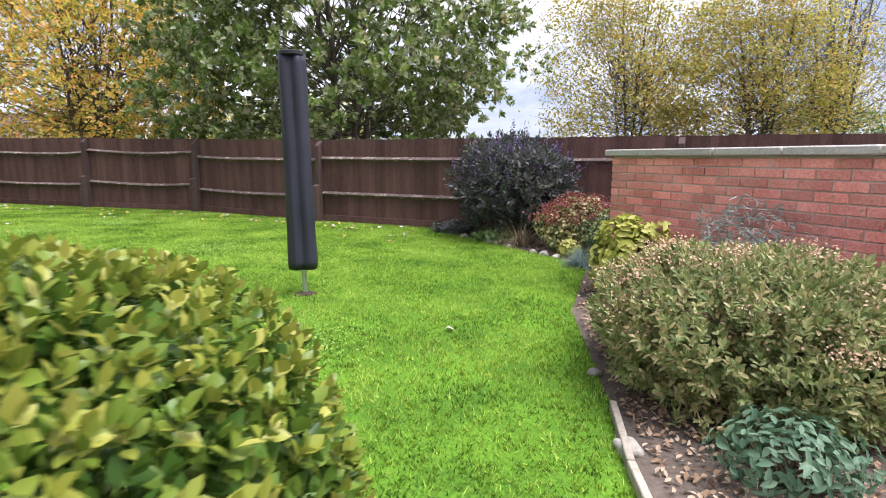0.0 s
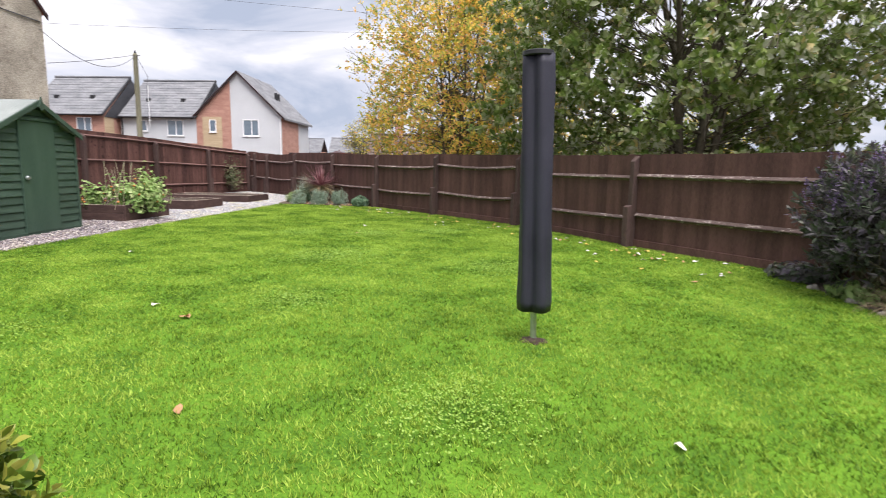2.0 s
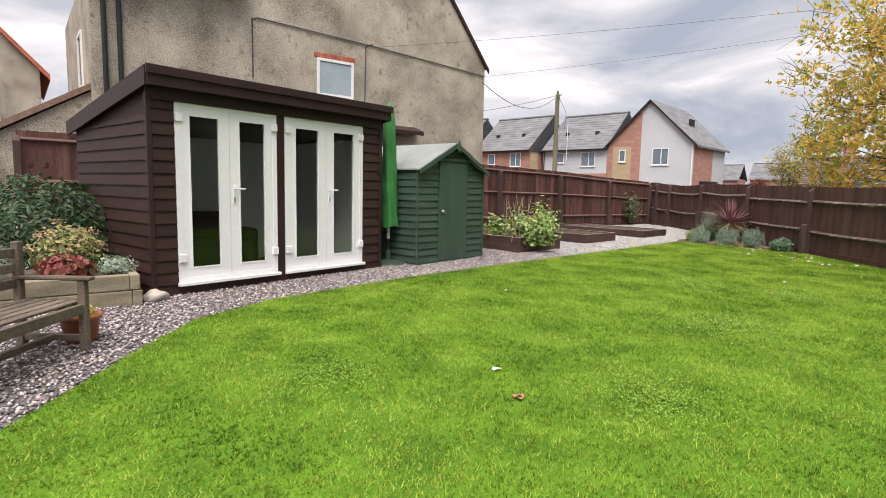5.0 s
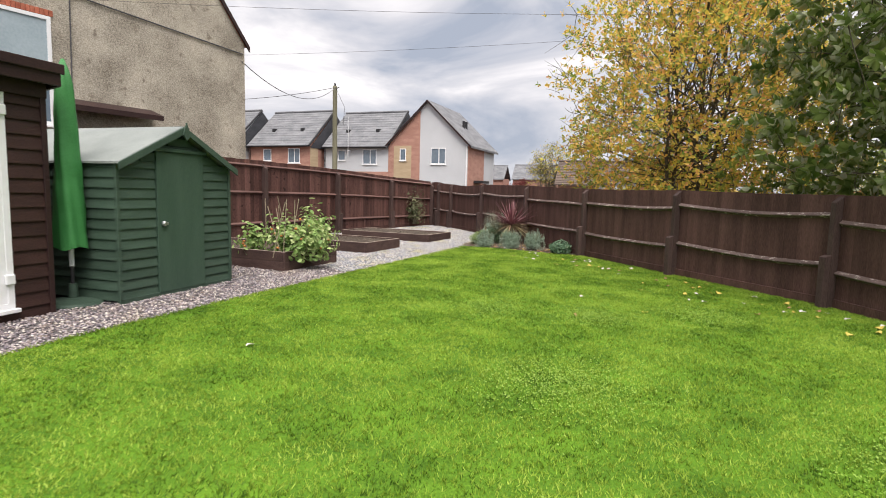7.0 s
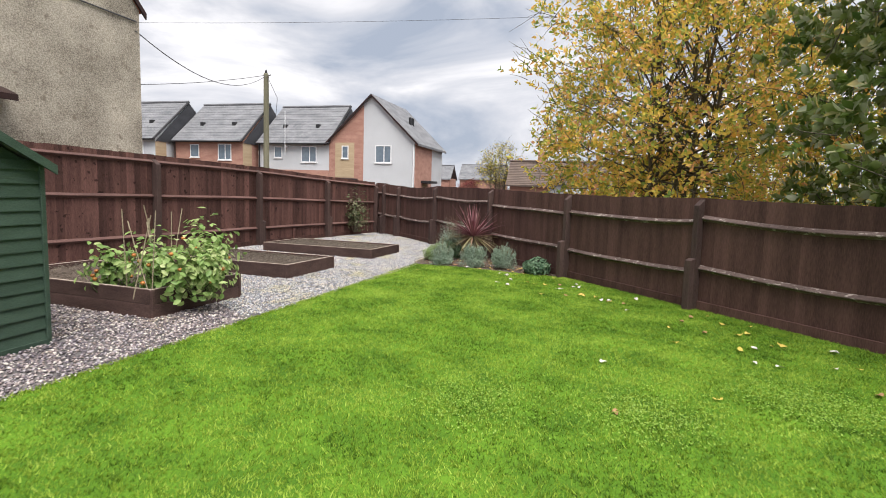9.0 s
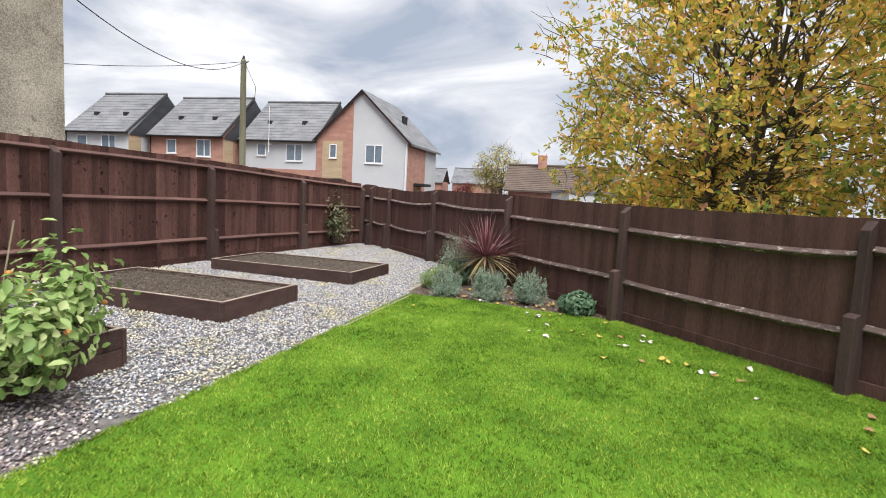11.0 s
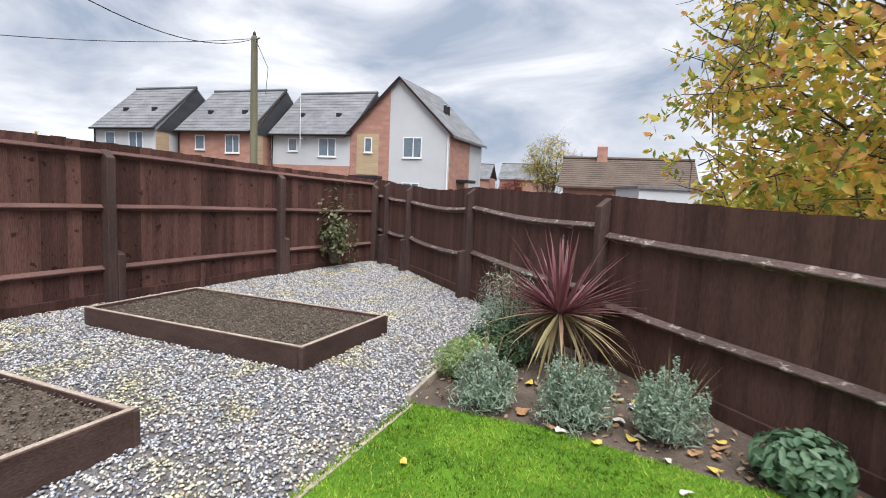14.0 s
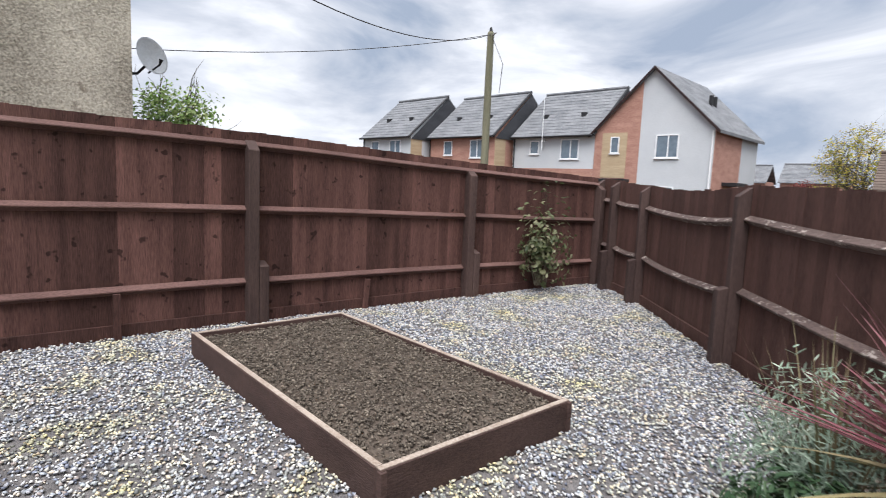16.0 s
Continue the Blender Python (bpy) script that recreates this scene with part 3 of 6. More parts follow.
# wall lining with openings
bm = bmesh.new()
for a, b, c, d in ((0.0, 0.27, -0.05, 2.5), (1.625, 1.75, -0.05, 2.5), (3.165, ROOM_W, -0.05, 2.5), (0.27, 1.625, -0.05, 0.12), (1.75, 3.165, -0.05, 0.12), (0.27, 1.625, 2.30, 2.5), (1.75, 3.165, 2.30, 2.5)):
    block(bm, a, b, 0.004, 0.09, c, d)
part("front_lining", bm, INTERIOR, room)
part("mullion_cover", bx(1.627, 1.748, -0.02, 0.003, 0.0, 2.30, 0.004), ROOM_TRIM, room)
part("side_lining", bx(0.004, 0.08, 0.094, ROOM_D - 0.09, -0.05, 2.1), INTERIOR, room)
part("side_lining", bx(ROOM_W - 0.08, ROOM_W - 0.004, 0.094, ROOM_D - 0.09, -0.05, 2.1), INTERIOR, room)
part("back_wall", bx(0.004, ROOM_W - 0.004, ROOM_D - 0.085, ROOM_D + 0.02, -0.05, 2.1), INTERIOR, room)
part("floor_deck", bx(0.085, ROOM_W - 0.085, 0.095, ROOM_D - 0.09, -0.02, 0.05), CARPET, room)
roof = prism([(-0.14, 2.44), (-0.14, 2.52), (ROOM_D + 0.15, 2.09), (ROOM_D + 0.15, 2.01)], ROOM_W + 0.16)
for v in roof.verts:
    v.co = Vector((v.co.y - 0.058, v.co.x, v.co.z + 0.02))
part("roof", roof, BLACK_PLASTIC, room)
part("header_board", bx(-0.05, ROOM_W + 0.05, -0.055, -0.036, 2.27, 2.46, 0.004), ROOM_TRIM, room)
part("fascia", bx(-0.07, ROOM_W + 0.12, -0.175, -0.145, 2.40, 2.60, 0.006), ROOM_TRIM, room)
part("fascia", bx(-0.09, ROOM_W + 0.14, -0.205, -0.178, 2.52, 2.62, 0.006), ROOM_TRIM, room)
for xx in (-0.09, ROOM_W + 0.10):
    b = prism([(-0.145, 2.40), (-0.145, 2.61), (ROOM_D + 0.16, 2.16), (ROOM_D + 0.16, 1.97)], 0.03)
    for v in b.verts:
        v.co = Vector((v.co.y + xx, v.co.x, v.co.z))
    part("barge_board", b, ROOM_TRIM, room)


def door_leaf(parent, x0, x1, handle_side, hinge_side):
    leaf = part("door_leaf", frame_mesh(x0, x1, 0.20, 2.265, 0.128, 0.05, -0.02), UPVC, parent, "white glazed door leaf")
    part("pane", bx(x0 + 0.123, x1 - 0.123, 0.0, 0.008, 0.323, 2.142), GLASS, leaf).visible_shadow = False
    # bead round the glass
    part("glazing_bead", frame_mesh(x0 + 0.118, x1 - 0.118, 0.318, 2.147, 0.018, 0.012, -0.026), UPVC, leaf)
    for z in (0.40, 2.05):
        hx = x0 if hinge_side < 0 else x1
        part("hinge", bx(hx - 0.045, hx + 0.045, -0.055, -0.021, z, z + 0.10, 0.008), UPVC, leaf, "white hinge")
    if handle_side:
        hx = x1 - 0.05 if handle_side > 0 else x0 + 0.05
        bm = bx(hx - 0.016, hx + 0.016, -0.032, -0.021, 1.10, 1.33, 0.004)
        block(bm, hx - 0.01, hx + 0.01, -0.07, -0.03, 1.275, 1.295, 0.003)
        block(bm, hx - 0.01, hx + 0.13, -0.082, -0.062, 1.273, 1.297, 0.006)
        part("handle", bm, UPVC, leaf, "white lever handle")
        part("lock", bx(hx - 0.012, hx + 0.012, -0.04, -0.0325, 1.12, 1.18, 0.003), STEEL, leaf, "steel key lock")


def frame_mesh(x0, x1, z0, z1, w, d, y):
    """A rectangular frame of width w and depth d whose front lies at y."""
    bm = bmesh.new()
    o = [(x0, z0), (x1, z0), (x1, z1), (x0, z1)]
    i = [(x0 + w, z0 + w), (x1 - w, z0 + w), (x1 - w, z1 - w), (x0 + w, z1 - w)]
    V = {}
    for k, (yy) in enumerate((y, y + d)):
        for j in range(4):
            V[k, 0, j] = bm.verts.new((o[j][0], yy, o[j][1]))
            V[k, 1, j] = bm.verts.new((i[j][0], yy, i[j][1]))
    for j in range(4):
        q = (j + 1) % 4
        bm.faces.new((V[0, 0, j], V[0, 0, q], V[0, 1, q], V[0, 1, j]))
        bm.faces.new((V[1, 0, j], V[1, 1, j], V[1, 1, q], V[1, 0, q]))
        bm.faces.new((V[0, 0, j], V[1, 0, j], V[1, 0, q], V[0, 0, q]))
        bm.faces.new((V[0, 1, j], V[0, 1, q], V[1, 1, q], V[1, 1, j]))
    bmesh.ops.recalc_face_normals(bm, faces=bm.faces)
    return bm


for x0, x1 in ((0.27, 1.625), (1.75, 3.165)):
    dd = part("french_doors", frame_mesh(x0 + 0.002, x1 - 0.002, 0.15, 2.298, 0.06, 0.07, -0.028), UPVC, room, "white double door frame")
    mid = (x0 + x1) / 2
    door_leaf(dd, x0 + 0.045, mid - 0.003, 0, -1)
    door_leaf(dd, mid + 0.003, x1 - 0.045, -1, 1)
    part("door_sill", bx(x0 - 0.02, x1 + 0.02, -0.085, -0.034, 0.118, 0.160, 0.006), UPVC, dd)

# what shows through the doors
sofa = thing("sofa", RM @ pose(1.35, 1.75, 0.05), "dark fabric two-seat sofa inside the garden room", "sofa")
part("seat", bx(-0.7, 0.7, -0.35, 0.25, 0.0, 0.42, 0.05), SOFA_DARK, sofa)
part("backrest", bx(-0.7, 0.7, 0.252, 0.42, 0.0, 0.85, 0.05), SOFA_DARK, sofa)
part("armrest", bx(-0.88, -0.702, -0.35, 0.42, 0.0, 0.60, 0.05), SOFA_DARK, sofa)
part("armrest", bx(0.702, 0.88, -0.35, 0.42, 0.0, 0.60, 0.05), SOFA_DARK, sofa)


# ---- shed ----
SH_A, SH_B = (-9.42, 3.72), (-10.49, 5.17)
SW, SD, SE, SAP = 1.80, 2.4, 1.62, 2.08
SM = along((*SH_A, gz(*SH_A)), SH_B)
shed = thing("garden_shed", SM, "small green painted overlap shed with a felt roof", "shed")
clad_wall(shed, "front", SW, SE, 0.05, pose(0, 0, 0), SHED_GREEN, 0.118, gaps=((0.52, 1.30, 0.0, 1.9),))
clad_wall(shed, "side", SD, SE - 0.04, 0.05, Matrix.Translation((0, SD, 0)) @ side, SHED_GREEN, 0.118)
clad_wall(shed, "far_side", SD, SE - 0.04, 0.05, Matrix.Translation((SW, 0, 0)) @ Matrix.Rotation(radians(90), 4, "Z"), SHED_GREEN, 0.118)
for i in range(4):
    lo = SE + 0.05 + i * 0.105
    ins = (0.06 + (i + 1) * 0.105) * (SW / 2) / (SAP - SE)
    if SW - 2 * ins > 0.12:
        part("cladding_board", bx(ins, SW - ins, -0.026, 0.0, lo, lo + 0.10, 0.004), SHED_GREEN, shed)
gable = prism([(0.01, 0.0), (SW - 0.01, 0.0), (SW - 0.01, SE), (SW / 2, SAP - 0.02), (0.01, SE)], 0.03)
for v in gable.verts:
    v.co.y += 0.004
part("front_panel", gable, SHED_GREEN, shed)
back = prism([(0.01, 0.0), (SW - 0.01, 0.0), (SW - 0.01, SE), (SW / 2, SAP - 0.02), (0.01, SE)], 0.03)
for v in back.verts:
    v.co.y += SD - 0.034
part("back_panel", back, SHED_GREEN, shed)
for x in (-0.035, SW - 0.01):
    part("corner_strip", bx(x, x + 0.045, -0.045, 0.0, 0.03, SE + 0.02, 0.004), SHED_GREEN, shed)
part("skirting", bx(-0.03, SW + 0.03, -0.045, -0.034, 0.0, 0.07, 0.003), SHED_GREEN, shed)
door = part("shed_door", bx(0.525, 1.295, -0.05, -0.002, 0.06, 1.80, 0.005), SHED_DOOR, shed, "flat green shed door")
part("door_header", bx(0.47, 1.35, -0.075, -0.052, 1.80, 1.845, 0.005), SHED_DOOR, shed)
bm = lathe([(0.02, 0), (0.034, 0.012), (0.034, 0.03), (0.02, 0.045)], 12)
bmesh.ops.rotate(bm, verts=bm.verts, matrix=Matrix.Rotation(radians(90), 3, "X"))
for v in bm.verts:
    v.co += Vector((0.60, -0.052, 0.92))
block(bm, 0.59, 0.68, -0.064, -0.0515, 0.90, 0.93, 0.004)
part("latch", bm, STEEL, door, "bright steel latch knob")
sl = math.atan2(SAP - SE, SW / 2)
for s in (0, 1):
    bm = prism([(-0.06, SE - 0.06 * math.tan(sl) + 0.03), (SW / 2 + 0.003, SAP + 0.032), (SW / 2 + 0.003, SAP + 0.055), (-0.06, SE - 0.06 * math.tan(sl) + 0.055)], SD + 0.20)
    for v in bm.verts:
        v.co.y -= 0.12
        if s:
            v.co.x = SW - v.co.x
    if s:
        bmesh.ops.reverse_faces(bm, faces=bm.faces)
    part("roof_slope", bm, SHED_FELT, shed, "pale mineral felt roof")
    bm = prism([(-0.07, SE - 0.07 * math.tan(sl) - 0.03), (SW / 2, SAP - 0.035), (SW / 2, SAP + 0.045), (-0.07, SE - 0.07 * math.tan(sl) + 0.05)], 0.022)
    for v in bm.verts:
        v.co.y -= 0.148
        if s:
            v.co.x = SW - v.co.x
    if s:
        bmesh.ops.reverse_faces(bm, faces=bm.faces)
    part("barge_board", bm, SHED_GREEN, shed)
bm = prism([(SW / 2 - 0.06, SAP - 0.06), (SW / 2, SAP - 0.12), (SW / 2 + 0.06, SAP - 0.06), (SW / 2, SAP + 0.10)], 0.02)
for v in bm.verts:
    v.co.y -= 0.175
part("finial", bm, SHED_GREEN, shed)


# ---- raised beds ----
BED_S, BED_L = Vector((-0.50, 0.866, 0)), Vector((-0.868, -0.496, 0))


def raised_bed(corner, h, boards, fill, label, ls=1.41, ll=2.7):
    ang = math.atan2(BED_S.y, BED_S.x)
    x, y = corner
    b = thing("raised_bed", Matrix.Translation((x, y, gz(x, y))) @ Matrix.Rotation(ang, 4, "Z"), label, "raised bed", "raised vegetable beds")
    t = 0.045
    step = h / boards
    for i in range(boards):
        z0, z1 = i * step - (0.03 if i == 0 else -0.003), (i + 1) * step
        for a in ((0, ls, 0, t), (0, ls, ll - t, ll), (0, t, t + 0.002, ll - t - 0.002), (ls - t, ls, t + 0.002, ll - t - 0.002)):
            part("plank", bx(*a, z0, z1, 0.005), BOX_WOOD, b)
    for a in ((0.004, ls - 0.004, 0.006, t - 0.004), (0.004, ls - 0.004, ll - t + 0.004, ll - 0.006), (0.006, t - 0.004, t, ll - t), (ls - t + 0.004, ls - 0.006, t, ll - t)):
        part("worn_edge", bx(*a, h - 0.002, h + 0.004), BOX_EDGE, b, "pale worn top edge")
    for cx, cy in ((-0.006, -0.006), (ls - 0.03, -0.006)):
        part("corner_batten", bx(cx, cx + 0.036, cy - 0.006, cy + 0.03, -0.02, h - 0.006, 0.003), BOX_WOOD, b)
    # crumbly soil, a lumpy grid
    bm = bmesh.new()
    nx, ny = 46, 90
    V = [[bm.verts.new((t + (ls - 2 * t) * i / nx, t + (ll - 2 * t) * j / ny,
                        h - fill + 0.05 * (noise.noise((i * 0.21 + x * 9, j * 0.21, 1)) + 0.8 * noise.noise((i * 0.7, j * 0.7 + y, 4))
                                            + 0.35 * noise.noise((i * 1.9, j * 1.9, 2))) * 0.55)) for j in range(ny + 1)] for i in range(nx + 1)]
    for i in range(nx):
        for j in range(ny):
            bm.faces.new((V[i][j], V[i + 1][j], V[i + 1][j + 1], V[i][j + 1]))
    part("soil", bm, SOIL, b, "dark tilled soil")
    return b


raised_bed((-10.95, 6.16), 0.33, 2, 0.06, "dark timber raised bed planted with tomatoes on canes")
raised_bed((-12.62, 8.50), 0.24, 1, 0.05, "dark timber raised bed of bare tilled soil")
raised_bed((-14.04, 11.00), 0.215, 1, 0.05, "low dark timber raised bed of freshly dug soil")


# ---- rotary dryer ----
dx, dy = -1.196, 4.645
dryer = thing("rotary_dryer", pose(dx, dy, gz(dx, dy)) @ pose(0, 0, 0, 0, -1.2, 20), "rotary clothes dryer in a charcoal fabric cover", "clothes dryer")
part("pole", lathe([(0.022, -0.1), (0.022, 0.40)], 14), STEEL, dryer)
part("ground_socket", lathe([(0.035, -0.05), (0.035, 0.03), (0.028, 0.035)], 14), STEEL, dryer)
bm = bmesh.new()
rings = []
K, S = 26, 40
for i in range(K + 1):
    s = i / K
    z = 0.24 + 1.74 * s
    ring = []
    for j in range(S):
        a = 2 * math.pi * j / S
        r = 0.104 + 0.012 * math.cos(2 * a + 0.6) + 0.010 * math.sin(5 * a + s * 2) * (0.6 + 0.4 * math.sin(9 * s)) - 0.026 * max(0, math.cos(a + 1.7)) ** 12
        r *= 1.0 - 0.06 * s + 0.05 * math.exp(-((s - 0.04) / 0.05) ** 2) + 0.012 * math.sin(s * 23)
        if abs(s - 0.36) < 0.03 or abs(s - 0.66) < 0.02:
            r *= 0.975
        ring.append(bm.verts.new((r * math.cos(a), r * math.sin(a), z)))
    rings.append(ring)
for a, b in zip(rings, rings[1:]):
    for j in range(S):
        bm.faces.new((a[j], a[(j + 1) % S], b[(j + 1) % S], b[j]))
tip = bm.verts.new((0, 0, 1.965))
for j in range(S):
    bm.faces.new((rings[-1][j], rings[-1][(j + 1) % S], tip))
low = bm.verts.new((0, 0, 0.30))
for j in range(S):
    bm.faces.new((rings[0][(j + 1) % S], rings[0][j], low))
cover = part("cover", bm, COVER_GREY, dryer, "charcoal zipped fabric cover", smooth=True)
bm = tube([(0.085, 0.055, 0.30), (0.085, 0.055, 1.9)], [0.006, 0.006], 6)
part("zip", bm, BLACK_PLASTIC, cover)
bm = lathe([(0.098, 1.965), (0.106, 1.97), (0.106, 1.995), (0.098, 2.0)], 24)
part("top_hem", bm, BLACK_PLASTIC, cover)


# ---- parasol ----
ux, uy = -9.68, 3.28
para = thing("parasol", pose(ux, uy, gz(ux, uy)), "closed garden parasol in a green cover on a base", "parasol")
part("pole", lathe([(0.02, 0.02), (0.02, 0.8)], 12), BLACK_PLASTIC, para)
part("pole_collar", lathe([(0.026, 0.45), (0.026, 0.68)], 12), UPVC, para)
bm = lathe([(0.30, 0.0), (0.32, 0.02), (0.30, 0.05), (0.10, 0.075), (0.05, 0.09), (0.045, 0.25)], 28)
part("base", bm, SHED_GREEN, para, "dark green moulded base")
bm = bmesh.new()
rings = []
for i in range(31):
    s = i / 30
    z = 0.66 + 2.08 * s
    R = (0.155 - 0.075 * s) * (1 - 0.80 * max(0, (s - 0.86) / 0.14) ** 2)
    ring = []
    for j in range(32):
        a = 2 * math.pi * j / 32
        r = R * (1 + 0.10 * math.cos(4 * a + 3 * s) + 0.06 * math.sin(7 * a + 9 * s) + 0.03 * math.sin(31 * s + a))
        ring.append(bm.verts.new((r * math.cos(a) + 0.025 * (1 - s), r * math.sin(a), z + (0.02 * math.sin(3 * a) if i == 0 else 0))))
    rings.append(ring)
for a, b in zip(rings, rings[1:]):
    for j in range(32):
        bm.faces.new((a[j], a[(j + 1) % 32], b[(j + 1) % 32], b[j]))
bm.faces.new(rings[-1])
part("cover", bm, UMB_GREEN, para, "bright green cover", smooth=True)


# ---- brick wall ----
WA, WD = (1.68, 5.66), Vector((0.405, -0.914, 0))
WM = along((*WA, gz(*WA)), (WA[0] + WD.x, WA[1] + WD.y))
# local x runs along the wall, its garden face lies at y = 0 towards minus y
brick_wall = thing("brick_wall", WM, "low red brick garden wall with stone coping", "wall")
WL, WH = 4.6, 1.21
part("core", bx(0.006, WL, 0.010, 0.21, -0.1, WH), MORTAR, brick_wall)
xs = 0.0
for i in range(8):
    ln = 0.60 + 0.03 * math.sin(i * 2.3)
    part("coping_stone", bx(xs - 0.06 if i == 0 else xs + 0.005, xs + ln - 0.005, -0.055 + 0.004 * math.sin(i * 5), 0.275, WH + 0.004, WH + 0.068 + 0.004 * math.sin(i * 3.1), 0.010), COPING, brick_wall)
    xs += ln


# ---- pebbledash house ----
HM = along((-20.06, 8.05, 0.55), (-20.06 + 0.42, 8.05 - 0.907)) @ Matrix.Scale(1.05, 4)
# local x runs from the far corner along the gable wall, local y away from the house
old_house = thing("pebbledash_house", HM, "old two-storey house with a brown pebbledash gable wall", "house")
HW, HD = 11.6, 7.0
g = prism([(0, -0.6), (HW, -0.6), (HW, 6.0), (8.25, 6.0), (8.25, 6.75), (4.6, 11.0), (0.0, 5.42)], HD)
for v in g.verts:
    v.co.y -= HD
part("wall", g, DASH, old_house, "brown pebbledash wall")
b = prism([(-0.06, 5.36), (4.6, 11.02), (4.6, 11.12), (-0.06, 5.46)], HD + 0.03)
for v in b.verts:
    v.co.y -= HD
part("roof", b, RED_TILE, old_house, "red clay tile roof")
b = prism([(-0.14, 5.24), (4.6, 11.00), (4.6, 11.14), (-0.14, 5.38)], 0.05)
for v in b.verts:
    v.co.y += 0.034
part("verge_board", b, ROOM_TRIM, old_house)
b = prism([(8.25, 5.95), (HW + 0.3, 5.95), (HW + 0.3, 6.03), (8.25, 6.03)], 0.4)
part("eaves_board", b, UPVC, old_house)
gut = tube([(8.2, 0.46, 6.03), (HW + 0.3, 0.46, 6.03)], [0.055, 0.055], 10)
part("gutter", gut, BLACK_PLASTIC, old_house)
b = prism([(8.2, 6.10), (HW + 0.35, 6.10), (HW + 0.35, 6.16), (8.2, 6.16)], 0.55)
for v in b.verts:
    v.co.z += (0.5 - v.co.y) * 1.0
part("lower_roof", b, RED_TILE, old_house)
win = part("stair_window", frame_mesh(5.12, 6.26, 2.52, 4.80, 0.075, 0.07, -0.03), UPVC, old_house, "white framed stair window")
part("transom", bx(5.19, 6.19, -0.028, 0.035, 3.72, 3.84, 0.008), UPVC, win)
FROST = surf("frosted_pane", (0.30, 0.38, 0.42), (0.38, 0.46, 0.50), 0.35, 2, 20, 0.0, spec=0.6)
part("pane", bx(5.19, 6.19, 0.004, 0.014, 3.835, 4.73), FROST, win, "frosted upper pane")
part("pane", bx(5.19, 6.19, 0.004, 0.014, 2.59, 3.725), PANE_FAR, win)
part("window_sill", bx(5.06, 6.32, 0.0, 0.12, 2.46, 2.52, 0.01), UPVC, win)
for i in range(15):
    part("lintel_brick", bx(5.06 + i * 0.086, 5.06 + i * 0.086 + 0.078, -0.02, 0.022, 4.815, 4.94, 0.004), RED_TILE, old_house)
part("wall_cable", tube([(8.05, 0.03, 4.0), (8.05, 0.03, 5.48), (7.9, 0.03, 5.52), (4.3, 0.03, 5.38), (0.1, 0.03, 5.14)], [0.018] * 5, 6), CABLE, old_house)
part("wall_cable", tube([(4.75, 0.03, 3.2), (4.72, 0.03, 5.30)], [0.014] * 2, 6), CABLE, old_house)
br = tube([(4.72, 0.0, 5.30), (4.72, 0.14, 5.34), (4.55, 0.16, 5.40)], [0.02] * 3, 6)
part("cable_bracket", br, BLACK_PLASTIC, old_house)
for xx in (11.05, 11.35):
    part("drain_pipe", tube([(xx, 0.07, -0.2), (xx, 0.07, 6.0)], [0.055] * 2, 10), BLACK_PLASTIC, old_house)
# lean-to behind the shed
b = prism([(2.9, 2.86), (5.1, 2.86), (5.1, 2.98), (2.9, 2.98)], 0.5)
for v in b.verts:
    v.co.z += (0.5 - v.co.y) * 0.35
part("canopy", b, ROOM_TRIM, old_house)
# front beyond the corner
b = frame_mesh(-2.9, -1.9, 3.55, 4.95, 0.08, 0.08, -0.04)
fm = Matrix.Translation((HW, 0, 0)) @ Matrix.Rotation(radians(90), 4, "Z")
for v in b.verts:
    v.co = fm @ v.co
w2 = part("front_window", b, UPVC, old_house)
b = bx(-2.83, -1.97, 0.0, 0.01, 3.62, 4.88)
for v in b.verts:
    v.co = fm @ v.co
part("pane", b, PANE_FAR, w2)
OLD_TILE = surf("weathered_brown_tile", (0.16, 0.10, 0.075), (0.30, 0.20, 0.155), 0.9, 2, 14, 0.5)
b = prism([(HW, 3.32), (HW + 3.3, 1.32), (HW + 3.3, 1.46), (HW, 3.46)], 3.7)
for v in b.verts:
    v.co.y -= 4.1
part("lean_to_roof", b, OLD_TILE, old_house)
b = prism([(HW + 0.004, -0.6), (HW + 3.0, -0.6), (HW + 3.0, 1.46), (HW + 0.004, 3.28)], 3.4)
for v in b.verts:
    v.co.y -= 3.9
part("lean_to_wall", b, DASH, old_house)
dish = thing("satellite_dish", pose(-21.30, 7.70, 3.56), "grey satellite dish on the house corner", "satellite dish")
DISH_GREY = surf("grey_dish_metal", (0.42, 0.44, 0.46), (0.54, 0.56, 0.58), 0.5, 3, 30, 0.1)
bm = lathe([(0.0001, 0.0), (0.13, 0.018), (0.245, 0.055), (0.265, 0.068), (0.25, 0.048), (0.13, 0.009), (0.0001, -0.009)], 28)
DF = Vector((0.55, 0.78, 0.30)).to_track_quat("Z", "Y").to_matrix()
for v in bm.verts:
    v.co = DF @ Vector((v.co.x, v.co.y * 1.12, v.co.z)) + Vector((0.0, 0.20, 0.28))
part("reflector", bm, DISH_GREY, dish, smooth=True)
part("arm", tube([(0.0, -0.30, 0.0), (0.0, 0.02, 0.02), (-0.02, 0.18, 0.20)], [0.022] * 3, 8), BLACK_PLASTIC, dish)
part("receiver", tube([(0.0, 0.18, 0.04), (0.20, 0.40, 0.14), (0.22, 0.43, 0.22)], [0.012, 0.015, 0.032], 8), BLACK_PLASTIC, dish)

